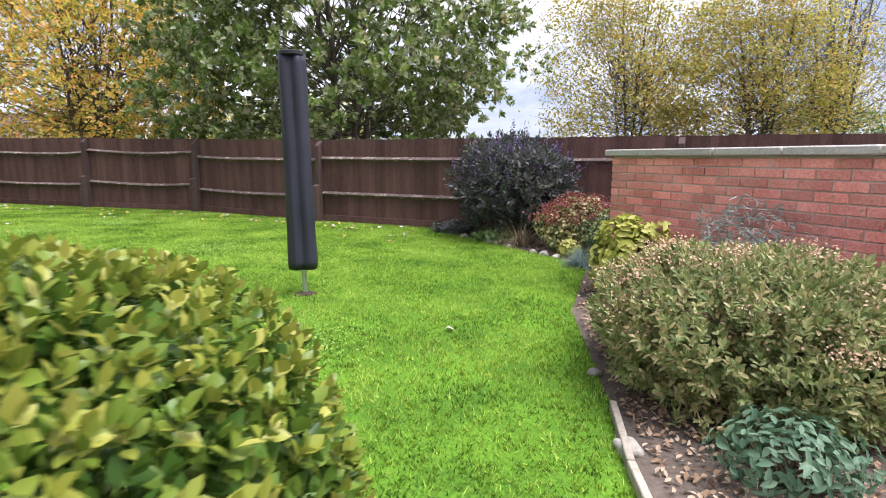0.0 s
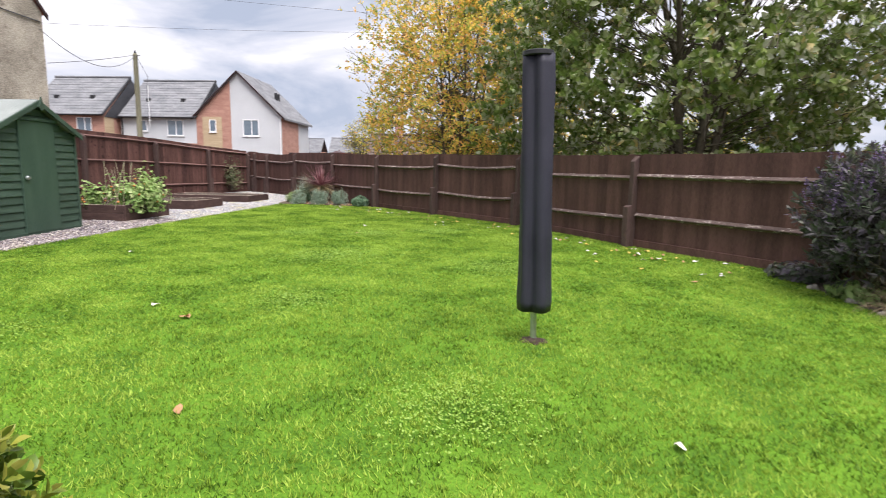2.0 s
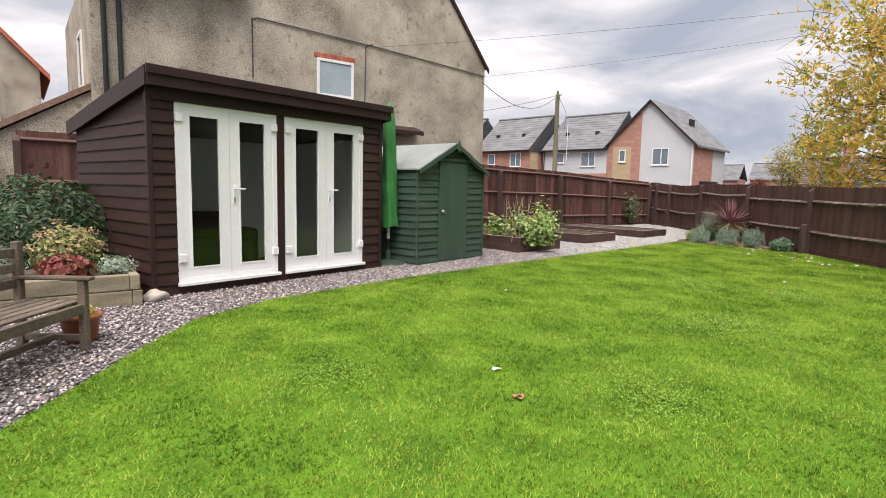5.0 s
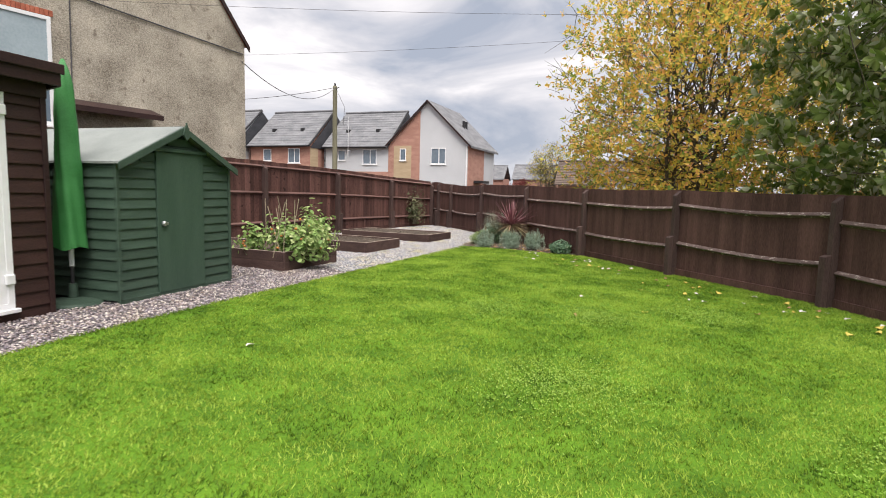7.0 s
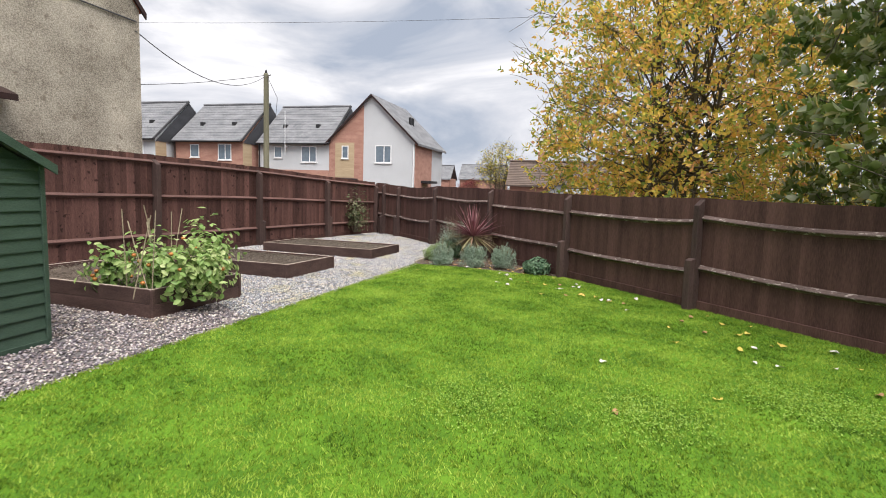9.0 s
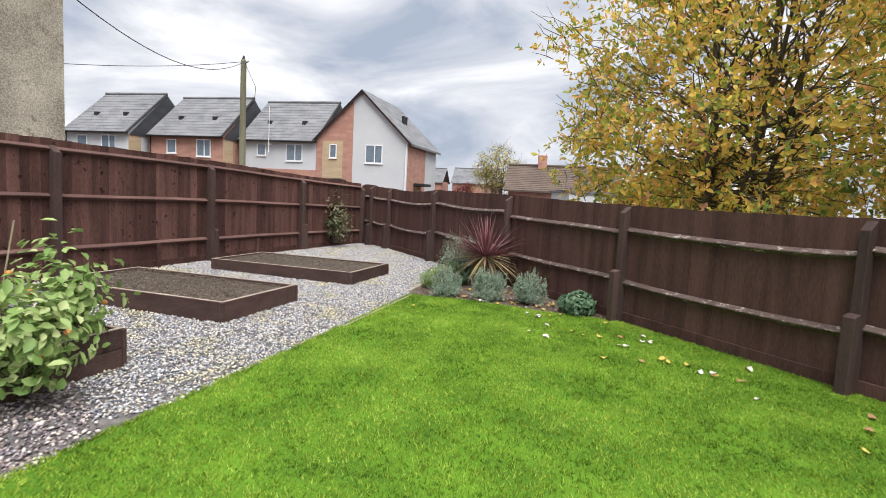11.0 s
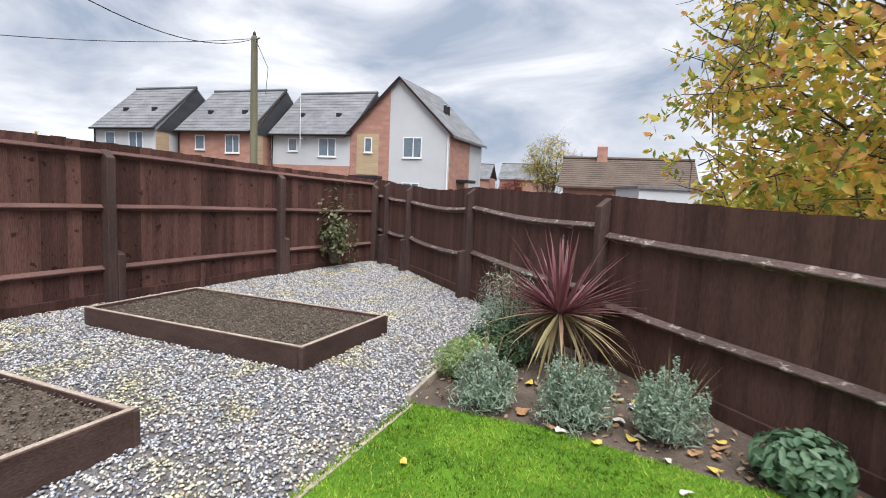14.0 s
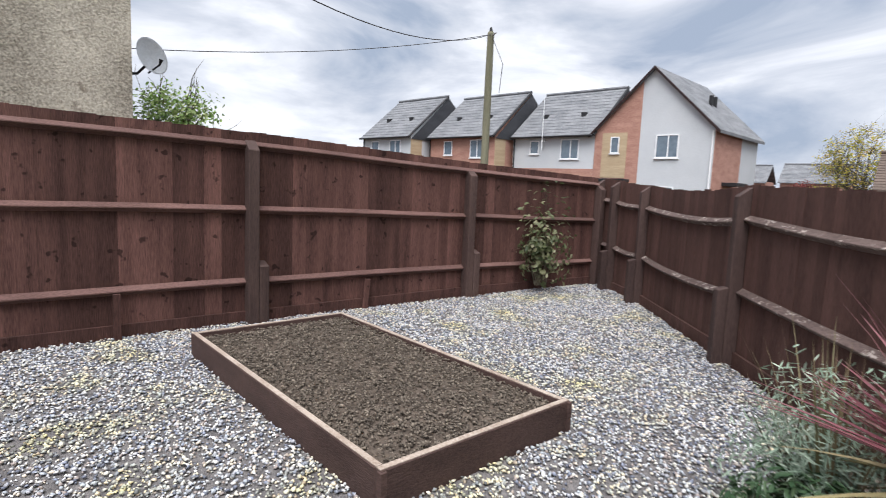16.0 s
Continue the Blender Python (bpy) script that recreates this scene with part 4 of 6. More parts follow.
nm = HM @ pose(12.2, -10.5, 0)
nb = thing("neighbour_house", nm, "pebbledash house with a red tiled gable roof", "house")
g = prism([(0, -0.6), (6.0, -0.6), (6.0, 5.2), (3.0, 8.4), (0, 5.2)], 6)
for v in g.verts:
    v.co.y -= 6
part("wall", g, DASH, nb)
for s in (0, 1):
    b = prism([(-0.3, 4.85), (3.0, 8.42), (3.0, 8.58), (-0.3, 5.05)], 6.4)
    for v in b.verts:
        v.co.y -= 6.2
        if s:
            v.co.x = 6 - v.co.x
    if s:
        bmesh.ops.reverse_faces(b, faces=b.faces)
    part("roof", b, RED_TILE, nb)
nw = part("window", frame_mesh(1.2, 2.1, 3.2, 4.6, 0.08, 0.08, -0.04), UPVC, nb)
part("pane", bx(1.27, 2.03, 0.0, 0.01, 3.27, 4.53), PANE_FAR, nw)


# ---- terrace beyond the fence ----
TM = along((-39.7, 31.8, 0.6), (-39.7 - 0.827, 31.8 - 0.557))


def yb(bm, y0, y1, x0, x1, z0, z1):
    return block(bm, x0, x1, y0, y1, z0, z1)


def far_window(parent, x0, x1, z0, z1, y, split=True):
    w = part("window", frame_mesh(x0, x1, z0, z1, 0.07, 0.07, y), UPVC, parent)
    part("pane", bx(x0 + 0.06, x1 - 0.06, y + 0.02, y + 0.03, z0 + 0.06, z1 - 0.06), PANE_FAR, w)
    if split:
        mid = x0 + (x1 - x0) * 0.45
        part("glazing_bar", bx(mid - 0.035, mid + 0.035, y + 0.005, y + 0.075, z0 + 0.06, z1 - 0.06), UPVC, w)
    part("window_sill", bx(x0 - 0.06, x1 + 0.06, y + 0.01, y + 0.11, z0 - 0.07, z0 - 0.004), UPVC, w)


def roof_slab(parent, x0, x1, y_front, y_back, ze, zr, mat):
    """Two slopes with the ridge along x, laid with rows of slates."""
    ym = (y_front + y_back) / 2
    for s in (1, -1):
        ye = y_front + 0.35 if s > 0 else y_back - 0.35
        slope = (zr - ze) / abs(ym - y_front)
        zz = ze - 0.35 * slope
        rows = 14
        prof = [(ym, zr - 0.05), (ye, zz - 0.05)]
        for r in range(rows):
            a, b = r / rows, (r + 1) / rows
            prof += [(ye + (ym - ye) * a, zz + (zr - zz) * a + 0.075), (ye + (ym - ye) * b, zz + (zr - zz) * b + 0.045)]
        bm = bmesh.new()
        p0 = [bm.verts.new((x0, q[0], q[1])) for q in prof]
        p1 = [bm.verts.new((x1, q[0], q[1])) for q in prof]
        k = len(prof)
        for r in range(k):
            bm.faces.new((p0[r], p1[r], p1[(r + 1) % k], p0[(r + 1) % k]))
        bm.faces.new(p0)
        bm.faces.new(list(reversed(p1)))
        bmesh.ops.recalc_face_normals(bm, faces=bm.faces)
        part("roof_slope", bm, mat, parent)
    part("ridge_tile", tube([(x0, ym, zr + 0.10), (x1, ym, zr + 0.10)], [0.11, 0.11], 8), mat, parent)


gh = thing("gabled_house", TM, "modern white rendered and brick house with a slate gable roof", "house", "terrace beyond the fence")
g = prism([(0, -1), (7.5, -1), (7.5, 5.4), (3.75, 9.0), (0, 5.4)], 8.0)
for v in g.verts:
    v.co.y -= 8.0
part("wall", g, WHITE_RENDER, gh, "white rendered gable wall")
b = prism([(4.45, -1), (7.52, -1), (7.52, 5.38), (4.45, 8.32)], 0.04)
part("brick_panel", b, HOUSE_BRICK, gh, "orange brick gable panel")
part("timber_panel", bx(5.25, 6.95, 0.042, 0.075, 2.4, 5.25), TIMBER_PALE, gh, "pale timber clad panel")
far_window(gh, 5.75, 6.35, 3.95, 5.0, 0.05, False)
far_window(gh, 2.0, 3.4, 3.65, 5.05, -0.02)
far_window(gh, 2.1, 3.4, 0.7, 1.95, -0.02)
part("door_canopy", bx(4.9, 7.2, 0.045, 0.8, 2.12, 2.32, 0.02), BLACK_PLASTIC, gh)
part("side_brick", bx(-0.04, -0.002, -4.6, 0.0, -1, 5.3), HOUSE_BRICK, gh)
part("side_canopy", bx(-0.9, -0.045, -3.6, -1.6, 2.1, 2.32, 0.02), BLACK_PLASTIC, gh)
part("side_door_panel", bx(-0.07, -0.045, -3.2, -2.0, -0.6, 2.05), TIMBER_PALE, gh)
for s in (0, 1):
    b = prism([(-0.35, 5.02), (3.75, 8.98), (3.75, 9.14), (-0.35, 5.20)], 8.5)
    for v in b.verts:
        v.co.y -= 8.25
        if s:
            v.co.x = 7.5 - v.co.x
    if s:
        bmesh.ops.reverse_faces(b, faces=b.faces)
    part("roof_slope", b, SLATE, gh)
    b = prism([(-0.36, 4.98), (3.75, 8.97), (3.75, 9.12), (-0.36, 5.15)], 0.06)
    for v in b.verts:
        v.co.y += 0.255
        if s:
            v.co.x = 7.5 - v.co.x
    if s:
        bmesh.ops.reverse_faces(b, faces=b.faces)
    part("verge", b, ROOM_TRIM, gh)
for yy in (-3.6, -4.3):
    part("roof_vent", tube([(1.7, yy, 6.9), (1.7, yy, 7.75)], [0.13, 0.13], 10), BLACK_PLASTIC, gh)
part("drain_pipe", tube([(0.1, 0.06, -1), (0.1, 0.06, 5.2)], [0.05, 0.05], 8), UPVC, gh)

UNITS = ((7.55, 14.3, 0.0, WHITE_RENDER, "white rendered terrace house with a slate roof", ((11.95, 12.75, 3.95, 4.9), (8.7, 10.15, 3.6, 4.95))),
         (14.6, 21.5, 1.8, HOUSE_BRICK, "orange brick terrace house with a slate roof", ((15.7, 17.0, 3.6, 4.95), (18.9, 19.8, 3.8, 4.9))),
         (21.8, 28.0, 3.6, WHITE_RENDER, "white end terrace house with a hipped slate roof", ((23.0, 24.4, 3.6, 4.95), (25.8, 26.8, 3.8, 4.9))))
for x0, x1, y, mat, lab, wins in UNITS:
    u = thing("terrace_house", TM, lab, "house", "terrace beyond the fence")
    g = bmesh.new()
    o = [(y, -1), (y, 5.4), (y - 4, 8.75), (y - 8, 5.4), (y - 8, -1)]
    a = [g.verts.new((x0, p, q)) for p, q in o]
    c = [g.verts.new((x1, p, q)) for p, q in o]
    g.faces.new(a)
    g.faces.new(list(reversed(c)))
    for i in range(5):
        g.faces.new((a[i], c[i], c[(i + 1) % 5], a[(i + 1) % 5]))
    bmesh.ops.recalc_face_normals(g, faces=g.faces)
    part("wall", g, mat, u)
    roof_slab(u, x0 - 0.05, x1 + 0.05, y, y - 8, 5.4, 8.75, SLATE)
    gb_ = prism([(0, 5.0), (-4, 8.62), (-8, 5.0)], 0.05)
    for v in gb_.verts:
        v.co = Vector((x0 - 0.045 - v.co.y, y + v.co.x, v.co.z))
    bmesh.ops.recalc_face_normals(gb_, faces=gb_.faces)
    part("gable_panel", gb_, SLATE_DARK, u, "dark slate-hung gable")
    part("verge", tube([(x0 - 0.08, y + 0.36, 5.12), (x0 - 0.08, y - 4, 8.82)], [0.09, 0.09], 6), BLACK_PLASTIC, u)
    part("brick_base", bx(x0, x1, y + 0.004, y + 0.04, -1, 2.95), HOUSE_BRICK, u)
    part("gutter", tube([(x0, y + 0.42, 5.12), (x1, y + 0.42, 5.12)], [0.07, 0.07], 8), BLACK_PLASTIC, u)
    if y > 0:
        part("side_cladding", bx(x0 - 0.04, x0 - 0.003, y - 1.2, y, -1, 4.99), TIMBER_PALE, u)
    for w in wins:
        far_window(u, *w, y - 0.02, w[1] - w[0] > 1.1)
    for k in (0.25, 0.72):
        part("roof_vent", bx(x0 + (x1 - x0) * k, x0 + (x1 - x0) * k + 0.35, y - 1.75, y - 1.4, 6.55, 6.95, 0.03), BLACK_PLASTIC, u)
    part("drain_pipe", tube([(x1 - 0.15, y + 0.07, -1), (x1 - 0.15, y + 0.07, 5.1)], [0.05, 0.05], 8), BLACK_PLASTIC, u)

mast = thing("roof_aerial", TM @ pose(11.4, 0.5, 4.2), "thin white aerial mast on the terrace front", "aerial")
part("mast", tube([(0, 0, 0), (0, 0, 3.6)], [0.028, 0.022], 6), UPVC, mast)
part("bracket", bx(-0.06, 0.06, -0.45, 0.0, 0.6, 0.66, 0.01), UPVC, mast)

# low house and sheds far behind the right-hand fence
bm_ = along((-38.0, 42.0, 0.6), (-31.5, 47.0))
bung = thing("bungalow", bm_, "distant brown brick bungalow with a dark tiled roof", "house")
g = bmesh.new()
block(g, 0, 8, -6, 0, -1, 2.3)
part("wall", g, HOUSE_BRICK, bung)
roof_slab(bung, -0.3, 8.3, 0, -6, 2.3, 4.1, surf("brown_roof_tile", (0.085, 0.065, 0.055), (0.14, 0.105, 0.085), 0.85, 1, 8, 0.3))
part("chimney", bx(2.0, 2.7, -3.4, -2.7, 3.7, 5.0, 0.03), HOUSE_BRICK, bung)
oh = thing("white_outbuilding", along((-28.0, 34.2, 0.6), (-25.5, 38.0)), "distant white flat-roofed outbuilding", "outbuilding")
part("wall", bx(0, 4.4, -3, 0, -1, 2.0), WHITE_RENDER, oh)
part("roof", bx(-0.1, 4.5, -3.1, 0.1, 2.004, 2.12), SLATE, oh)
for hx, hy in ((-92, 86), (-84, 96), (-104, 82)):
    fh = thing("distant_house", along((hx, hy, 0.6), (hx + 8, hy + 6)), "distant grey roofed house", "house", "far houses")
    part("wall", bx(0, 9, -7, 0, -1, 4.4), HOUSE_BRICK, fh)
    roof_slab(fh, -0.3, 9.3, 0, -7, 4.4, 7.2, SLATE)


# ---- utility pole and cables ----
pole = thing("utility_pole", pose(-32.0, 16.3, 0.3), "weathered wooden utility pole with cables", "utility pole")
part("shaft", lathe([(0.16, -0.5), (0.15, 2), (0.125, 7.35), (0.10, 7.42)], 14), POLE_WOOD, pole)
part("cap", lathe([(0.07, 7.43), (0.05, 7.55), (0.02, 7.6)], 10), BLACK_PLASTIC, pole)
part("bracket", tube([(0, 0, 7.25), (0.35, 0.1, 7.32)], [0.03, 0.03], 8), STEEL, pole)
part("stay_wire", tube([(0.1, 0.05, 7.2), (0.55, 0.35, 6.2), (0.45, 0.3, 5.2)], [0.012] * 3, 5), CABLE, pole)


def span(p, q, drop, r=0.013):
    pts, n = [], 18
    for i in range(n + 1):
        s = i / n
        pts.append(Vector(p).lerp(Vector(q), s) - Vector((0, 0, drop * 4 * s * (1 - s))))
    ob = part("overhead_cable", tube(pts, [r] * (n + 1), 5), CABLE)
    tagged(ob, "thin dark overhead cable strung to a house", "cable", "overhead cables")


span((-31.95, 16.3, 7.62), (-19.98, 7.95, 5.72), 0.85)
span((-32.0, 16.25, 7.62), (-27.5, 4.6, 5.15), 0.35)
span((-17.95, 3.80, 6.15), (-9.4, 18.6, 6.7), 0.15, 0.004)
span((-19.9, 7.95, 5.9), (-9.6, 18.9, 6.5), 0.12, 0.004)


# ---- trees ----
def limb_path(p, q, rng, bend, k=5):
    p, q = np.array(p, float), np.array(q, float)
    pts = []
    off = rng.normal(0, bend, 3)
    off[2] = abs(off[2]) * 0.4
    for i in range(k + 1):
        s = i / k
        w = 4 * s * (1 - s)
        pts.append(tuple(p + (q - p) * s + off * w + (rng.normal(0, bend * 0.18, 3) if 0 < i < k else 0)))
    return pts


def tubes(paths, sides=5):
    """Arrays for many tapering tubes: (points, first radius, last radius)."""
    V, F, base = [], [], 0
    for pts, r0, r1 in paths:
        pts = np.array(pts)
        n = len(pts)
        d = np.gradient(pts, axis=0)
        d /= np.linalg.norm(d, axis=1)[:, None] + 1e-9
        ref = np.array([0.31, 0.17, 0.94]) if abs(d[0][2]) < 0.8 else np.array([0.9, 0.3, 0.1])
        u = np.cross(d, ref)
        u /= np.linalg.norm(u, axis=1)[:, None] + 1e-9
        w = np.cross(d, u)
        rr = np.linspace(r0, r1, n)[:, None]
        for j in range(sides):
            a = 2 * math.pi * j / sides
            V.append(pts + rr * (math.cos(a) * u + math.sin(a) * w))
        for j in range(sides):
            q = (j + 1) % sides
            i = np.arange(n - 1)
            F.append(np.stack([base + j * n + i, base + q * n + i, base + q * n + i + 1, base + j * n + i + 1], axis=1))
        base += sides * n
    return np.concatenate(V), np.concatenate(F)


def tree(name, label, x, y, z0, trunks, crown_c, crown_r, clumps, leaves, leaf, mat, seed, clump_r=0.42, twigs=2, trunk_r=0.13, low=-0.75, bare=0.0, wisps=0, inner=0.25, shoots=0, taper=0.0, bump=0.10):
    rng = np.random.default_rng(seed)
    t = thing(name, pose(x, y, z0), label, "tree")
    cc, cr = np.array(crown_c, float), np.array(crown_r, float)
    d = rng.normal(0, 1, (clumps * 3, 3))
    d /= np.linalg.norm(d, axis=1)[:, None]
    d = d[d[:, 2] > low][:clumps]
    rad = lumpy(d, bump, 3.0, seed) * (inner + (1 - inner) * rng.uniform(0, 1, len(d)) ** 0.45)
    P = cc + d * rad[:, None] * cr * np.stack([1 - taper * np.maximum(0, d[:, 2])] * 2 + [np.ones(len(d))], 1)
    paths = []
    stems = []
    for k in range(trunks):
        a = 2 * math.pi * k / trunks + rng.uniform(0, 1)
        spread = (0.22 if trunks > 1 else 0.0)
        top = cc + np.array([math.cos(a) * cr[0] * 0.30 * (trunks > 1), math.sin(a) * cr[1] * 0.30 * (trunks > 1), cr[2] * 0.55])
        base = np.array([math.cos(a) * spread, math.sin(a) * spread, -0.3])
        pts = limb_path(base, top, rng, 0.22, 8)
        stems.append(np.array(pts))
        paths.append((pts, trunk_r, 0.03))
    for i, p in enumerate(P):
        st = stems[rng.integers(len(stems))]
        hgt = max(0.18, min(0.92, 0.10 + 0.75 * (p[2] - cc[2] + cr[2]) / (2 * cr[2])))
        u = min(0.95, max(0.12, 0.08 + hgt * 0.72 + rng.uniform(-0.10, 0.06))) * (len(st) - 1)
        s = st[int(u)] + (st[min(int(u) + 1, len(st) - 1)] - st[int(u)]) * (u - int(u))
        if i % 4 == 0 or bare:
            paths.append((limb_path(s, p, rng, 0.34, 6), (0.011 if bare else 0.015) + 0.010 * rng.uniform(), 0.003))
        for _ in range(twigs):
            q = p + rng.normal(0, clump_r * 0.9, 3)
            paths.append((limb_path(p + rng.normal(0, 0.1, 3), q, rng, 0.05, 3), 0.009, 0.003))
    for _ in range(wisps):
        i = rng.integers(len(P))
        o = d[i] * np.array([1, 1, 0.6])
        q = P[i] + o * rng.uniform(0.35, 0.85) + np.array([0, 0, rng.uniform(0, 0.5)])
        paths.append((limb_path(P[i], q, rng, 0.08, 4), 0.010, 0.003))
    v, f = tubes(paths, 4)
    raw("trunk", v, f, BARK, t)
    per = leaves // len(P)
    if shoots:
        cen = np.repeat(P, shoots, axis=0)
        off = rng.normal(0, 1, cen.shape) * clump_r * np.array([1, 1, 0.72]) * 0.66
        out = off / (np.linalg.norm(off, axis=1)[:, None] + 1e-6) * 0.7 + (cen - cc) / cr * 0.9 + np.array([0, 0, 0.45]) + rng.normal(0, 0.25, cen.shape)
        v, f = rosettes(cen + off, out, max(3, per // shoots), leaf[0], leaf[1], rng, leaf[0] * 0.7)
        tagged(raw("crown", v, f, mat, t), kind="stuff")
    elif per:
        cen = np.repeat(P, per, axis=0)
        off = rng.normal(0, 1, cen.shape) * clump_r * np.array([1, 1, 0.72]) * 0.62
        pl = cen + off
        nr = off / (np.linalg.norm(off, axis=1)[:, None] + 1e-6) * 0.6 + np.array([0, 0, 0.35]) + (pl - cc) / cr * 0.5
        nr /= np.linalg.norm(nr, axis=1)[:, None] + 1e-9
        v, f = leaf_mesh(pl, nr, leaf[0], leaf[1], rng, 0.18, 0.6)
        tagged(raw("crown", v, f, mat, t), kind="stuff")
    return t


LEAF_GREEN = leafy("whitebeam_leaves", [(0.065, 0.115, 0.025), (0.11, 0.175, 0.036), (0.18, 0.255, 0.052), (0.27, 0.33, 0.11), (0.48, 0.51, 0.36), (0.60, 0.46, 0.13)], translucent=0.5, clump=2.2)
LEAF_AUTUMN = leafy("autumn_leaves", [(0.16, 0.28, 0.06), (0.27, 0.38, 0.08), (0.46, 0.49, 0.10), (0.78, 0.62, 0.12), (0.92, 0.66, 0.14), (0.92, 0.53, 0.19), (0.66, 0.34, 0.23)], translucent=0.58, clump=2.6)
LEAF_YELLOW = leafy("yellowing_leaves", [(0.24, 0.28, 0.05), (0.36, 0.37, 0.06), (0.50, 0.44, 0.08), (0.62, 0.46, 0.10), (0.60, 0.38, 0.14)], translucent=0.5)
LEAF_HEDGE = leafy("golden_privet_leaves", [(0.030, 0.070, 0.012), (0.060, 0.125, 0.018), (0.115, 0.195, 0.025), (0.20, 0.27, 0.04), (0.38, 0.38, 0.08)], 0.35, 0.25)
LEAF_ROSE = leafy("fresh_green_needles", [(0.13, 0.21, 0.07), (0.22, 0.32, 0.11), (0.35, 0.44, 0.20)])
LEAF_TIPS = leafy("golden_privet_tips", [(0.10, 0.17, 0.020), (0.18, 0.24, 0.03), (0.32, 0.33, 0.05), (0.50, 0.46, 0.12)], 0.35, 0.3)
LEAF_SPIREA = leafy("spirea_leaves", [(0.095, 0.135, 0.042), (0.17, 0.22, 0.070), (0.28, 0.32, 0.12), (0.42, 0.38, 0.17), (0.56, 0.41, 0.22)])
LEAF_RUST = leafy("rusty_flower_heads", [(0.36, 0.22, 0.13), (0.48, 0.31, 0.20), (0.58, 0.41, 0.29)], 0.8, 0.15)
LEAF_PURPLE = leafy("dark_purple_foliage", [(0.040, 0.058, 0.034), (0.060, 0.085, 0.045), (0.070, 0.072, 0.060), (0.12, 0.10, 0.13), (0.15, 0.18, 0.09)])
LEAF_CLIMB = leafy("climber_leaves", [(0.05, 0.07, 0.03), (0.10, 0.12, 0.05), (0.20, 0.20, 0.11), (0.30, 0.27, 0.18)])
LEAF_VIOLET = leafy("violet_flower_spikes", [(0.07, 0.05, 0.10), (0.12, 0.085, 0.17), (0.17, 0.13, 0.22)], 0.8, 0.15)
LEAF_RED = leafy("dark_red_foliage", [(0.10, 0.025, 0.03), (0.19, 0.045, 0.045), (0.30, 0.08, 0.065), (0.13, 0.10, 0.05)])
LEAF_BLUE = leafy("blue_grey_foliage", [(0.14, 0.20, 0.18), (0.20, 0.28, 0.25), (0.30, 0.37, 0.34)])
LEAF_EUPH = leafy("euphorbia_leaves", [(0.07, 0.14, 0.08), (0.12, 0.21, 0.12), (0.20, 0.29, 0.18)])
LEAF_LAV = leafy("lavender_foliage", [(0.18, 0.25, 0.18), (0.30, 0.39, 0.30), (0.47, 0.54, 0.44)], 0.7)
LEAF_TOM = leafy("tomato_leaves", [(0.10, 0.20, 0.05), (0.20, 0.32, 0.09), (0.32, 0.44, 0.15), (0.52, 0.58, 0.28)])
LEAF_GOLD = leafy("golden_variegated_leaves", [(0.26, 0.30, 0.04), (0.42, 0.42, 0.08), (0.55, 0.50, 0.16)])
LEAF_DARK = leafy("dark_evergreen_leaves", [(0.020, 0.050, 0.022), (0.035, 0.078, 0.032), (0.055, 0.105, 0.045), (0.10, 0.14, 0.07)])

tree("large_green_tree", "large broadleaf tree with dense dark green leaves", -2.75, 14.9, 0.4, 5, (0, 0, 4.8), (4.6, 4.3, 4.7), 540, 62000, (0.165, 0.096), LEAF_GREEN, 21, 0.50, 2, 0.12, -0.85, inner=0.45, shoots=11)
tree("autumn_tree", "autumn rowan with orange, yellow and green leaves", -11.2, 17.6, 0.5, 5, (0.45, 0, 4.2), (3.6, 3.7, 5.1), 700, 50000, (0.118, 0.064), LEAF_AUTUMN, 33, 0.42, 2, 0.055, -0.85, wisps=360, inner=0.30, shoots=17, taper=0.30, bump=0.05)
tree("yellowing_tree", "tall tree with thinning yellow-green autumn leaves", 8.8, 27.0, 0.2, 4, (0, 0, 5.6), (4.3, 3.5, 5.4), 300, 17000, (0.14, 0.09), LEAF_YELLOW, 41, 0.75, 3, 0.10, -0.8, bare=1, wisps=120)
tree("yellowing_tree", "broad tree with thinning yellow autumn leaves", 14.2, 25.5, 0.2, 5, (0, 0, 5.0), (4.6, 3.5, 4.9), 320, 18000, (0.14, 0.09), LEAF_YELLOW, 43, 0.75, 3, 0.10, -0.8, bare=1, wisps=120)
tree("bare_birch", "nearly bare multi-stemmed birch with sparse leaves", 18.5, 27.0, 0.2, 6, (0, 0, 6.2), (4.0, 3.0, 5.8), 260, 2600, (0.14, 0.08), LEAF_YELLOW, 47, 0.7, 4, 0.11, -0.6, bare=1, wisps=160)
tree("bare_tree", "small thinning tree in the distance", -41.8, 44.0, 0.4, 5, (0, 0, 3.9), (2.5, 2.5, 2.6), 170, 2200, (0.16, 0.10), LEAF_YELLOW, 51, 0.5, 4, 0.08, -0.6, bare=1, wisps=60)
tree("garden_bush", "bright green bushy tree beyond the fence", -24.6, 7.4, 0.3, 3, (0, 0, 2.0), (1.0, 1.0, 1.6), 110, 5200, (0.10, 0.055), LEAF_TOM, 53, 0.30, 2, 0.05, -0.7, wisps=50)
tree("red_bush", "small rusty red bush in the distance", -45.5, 43.5, 0.4, 3, (0, 0, 1.7), (1.1, 1.1, 1.3), 70, 3000, (0.14, 0.08), LEAF_RED, 57, 0.35, 1, 0.05, -0.8)
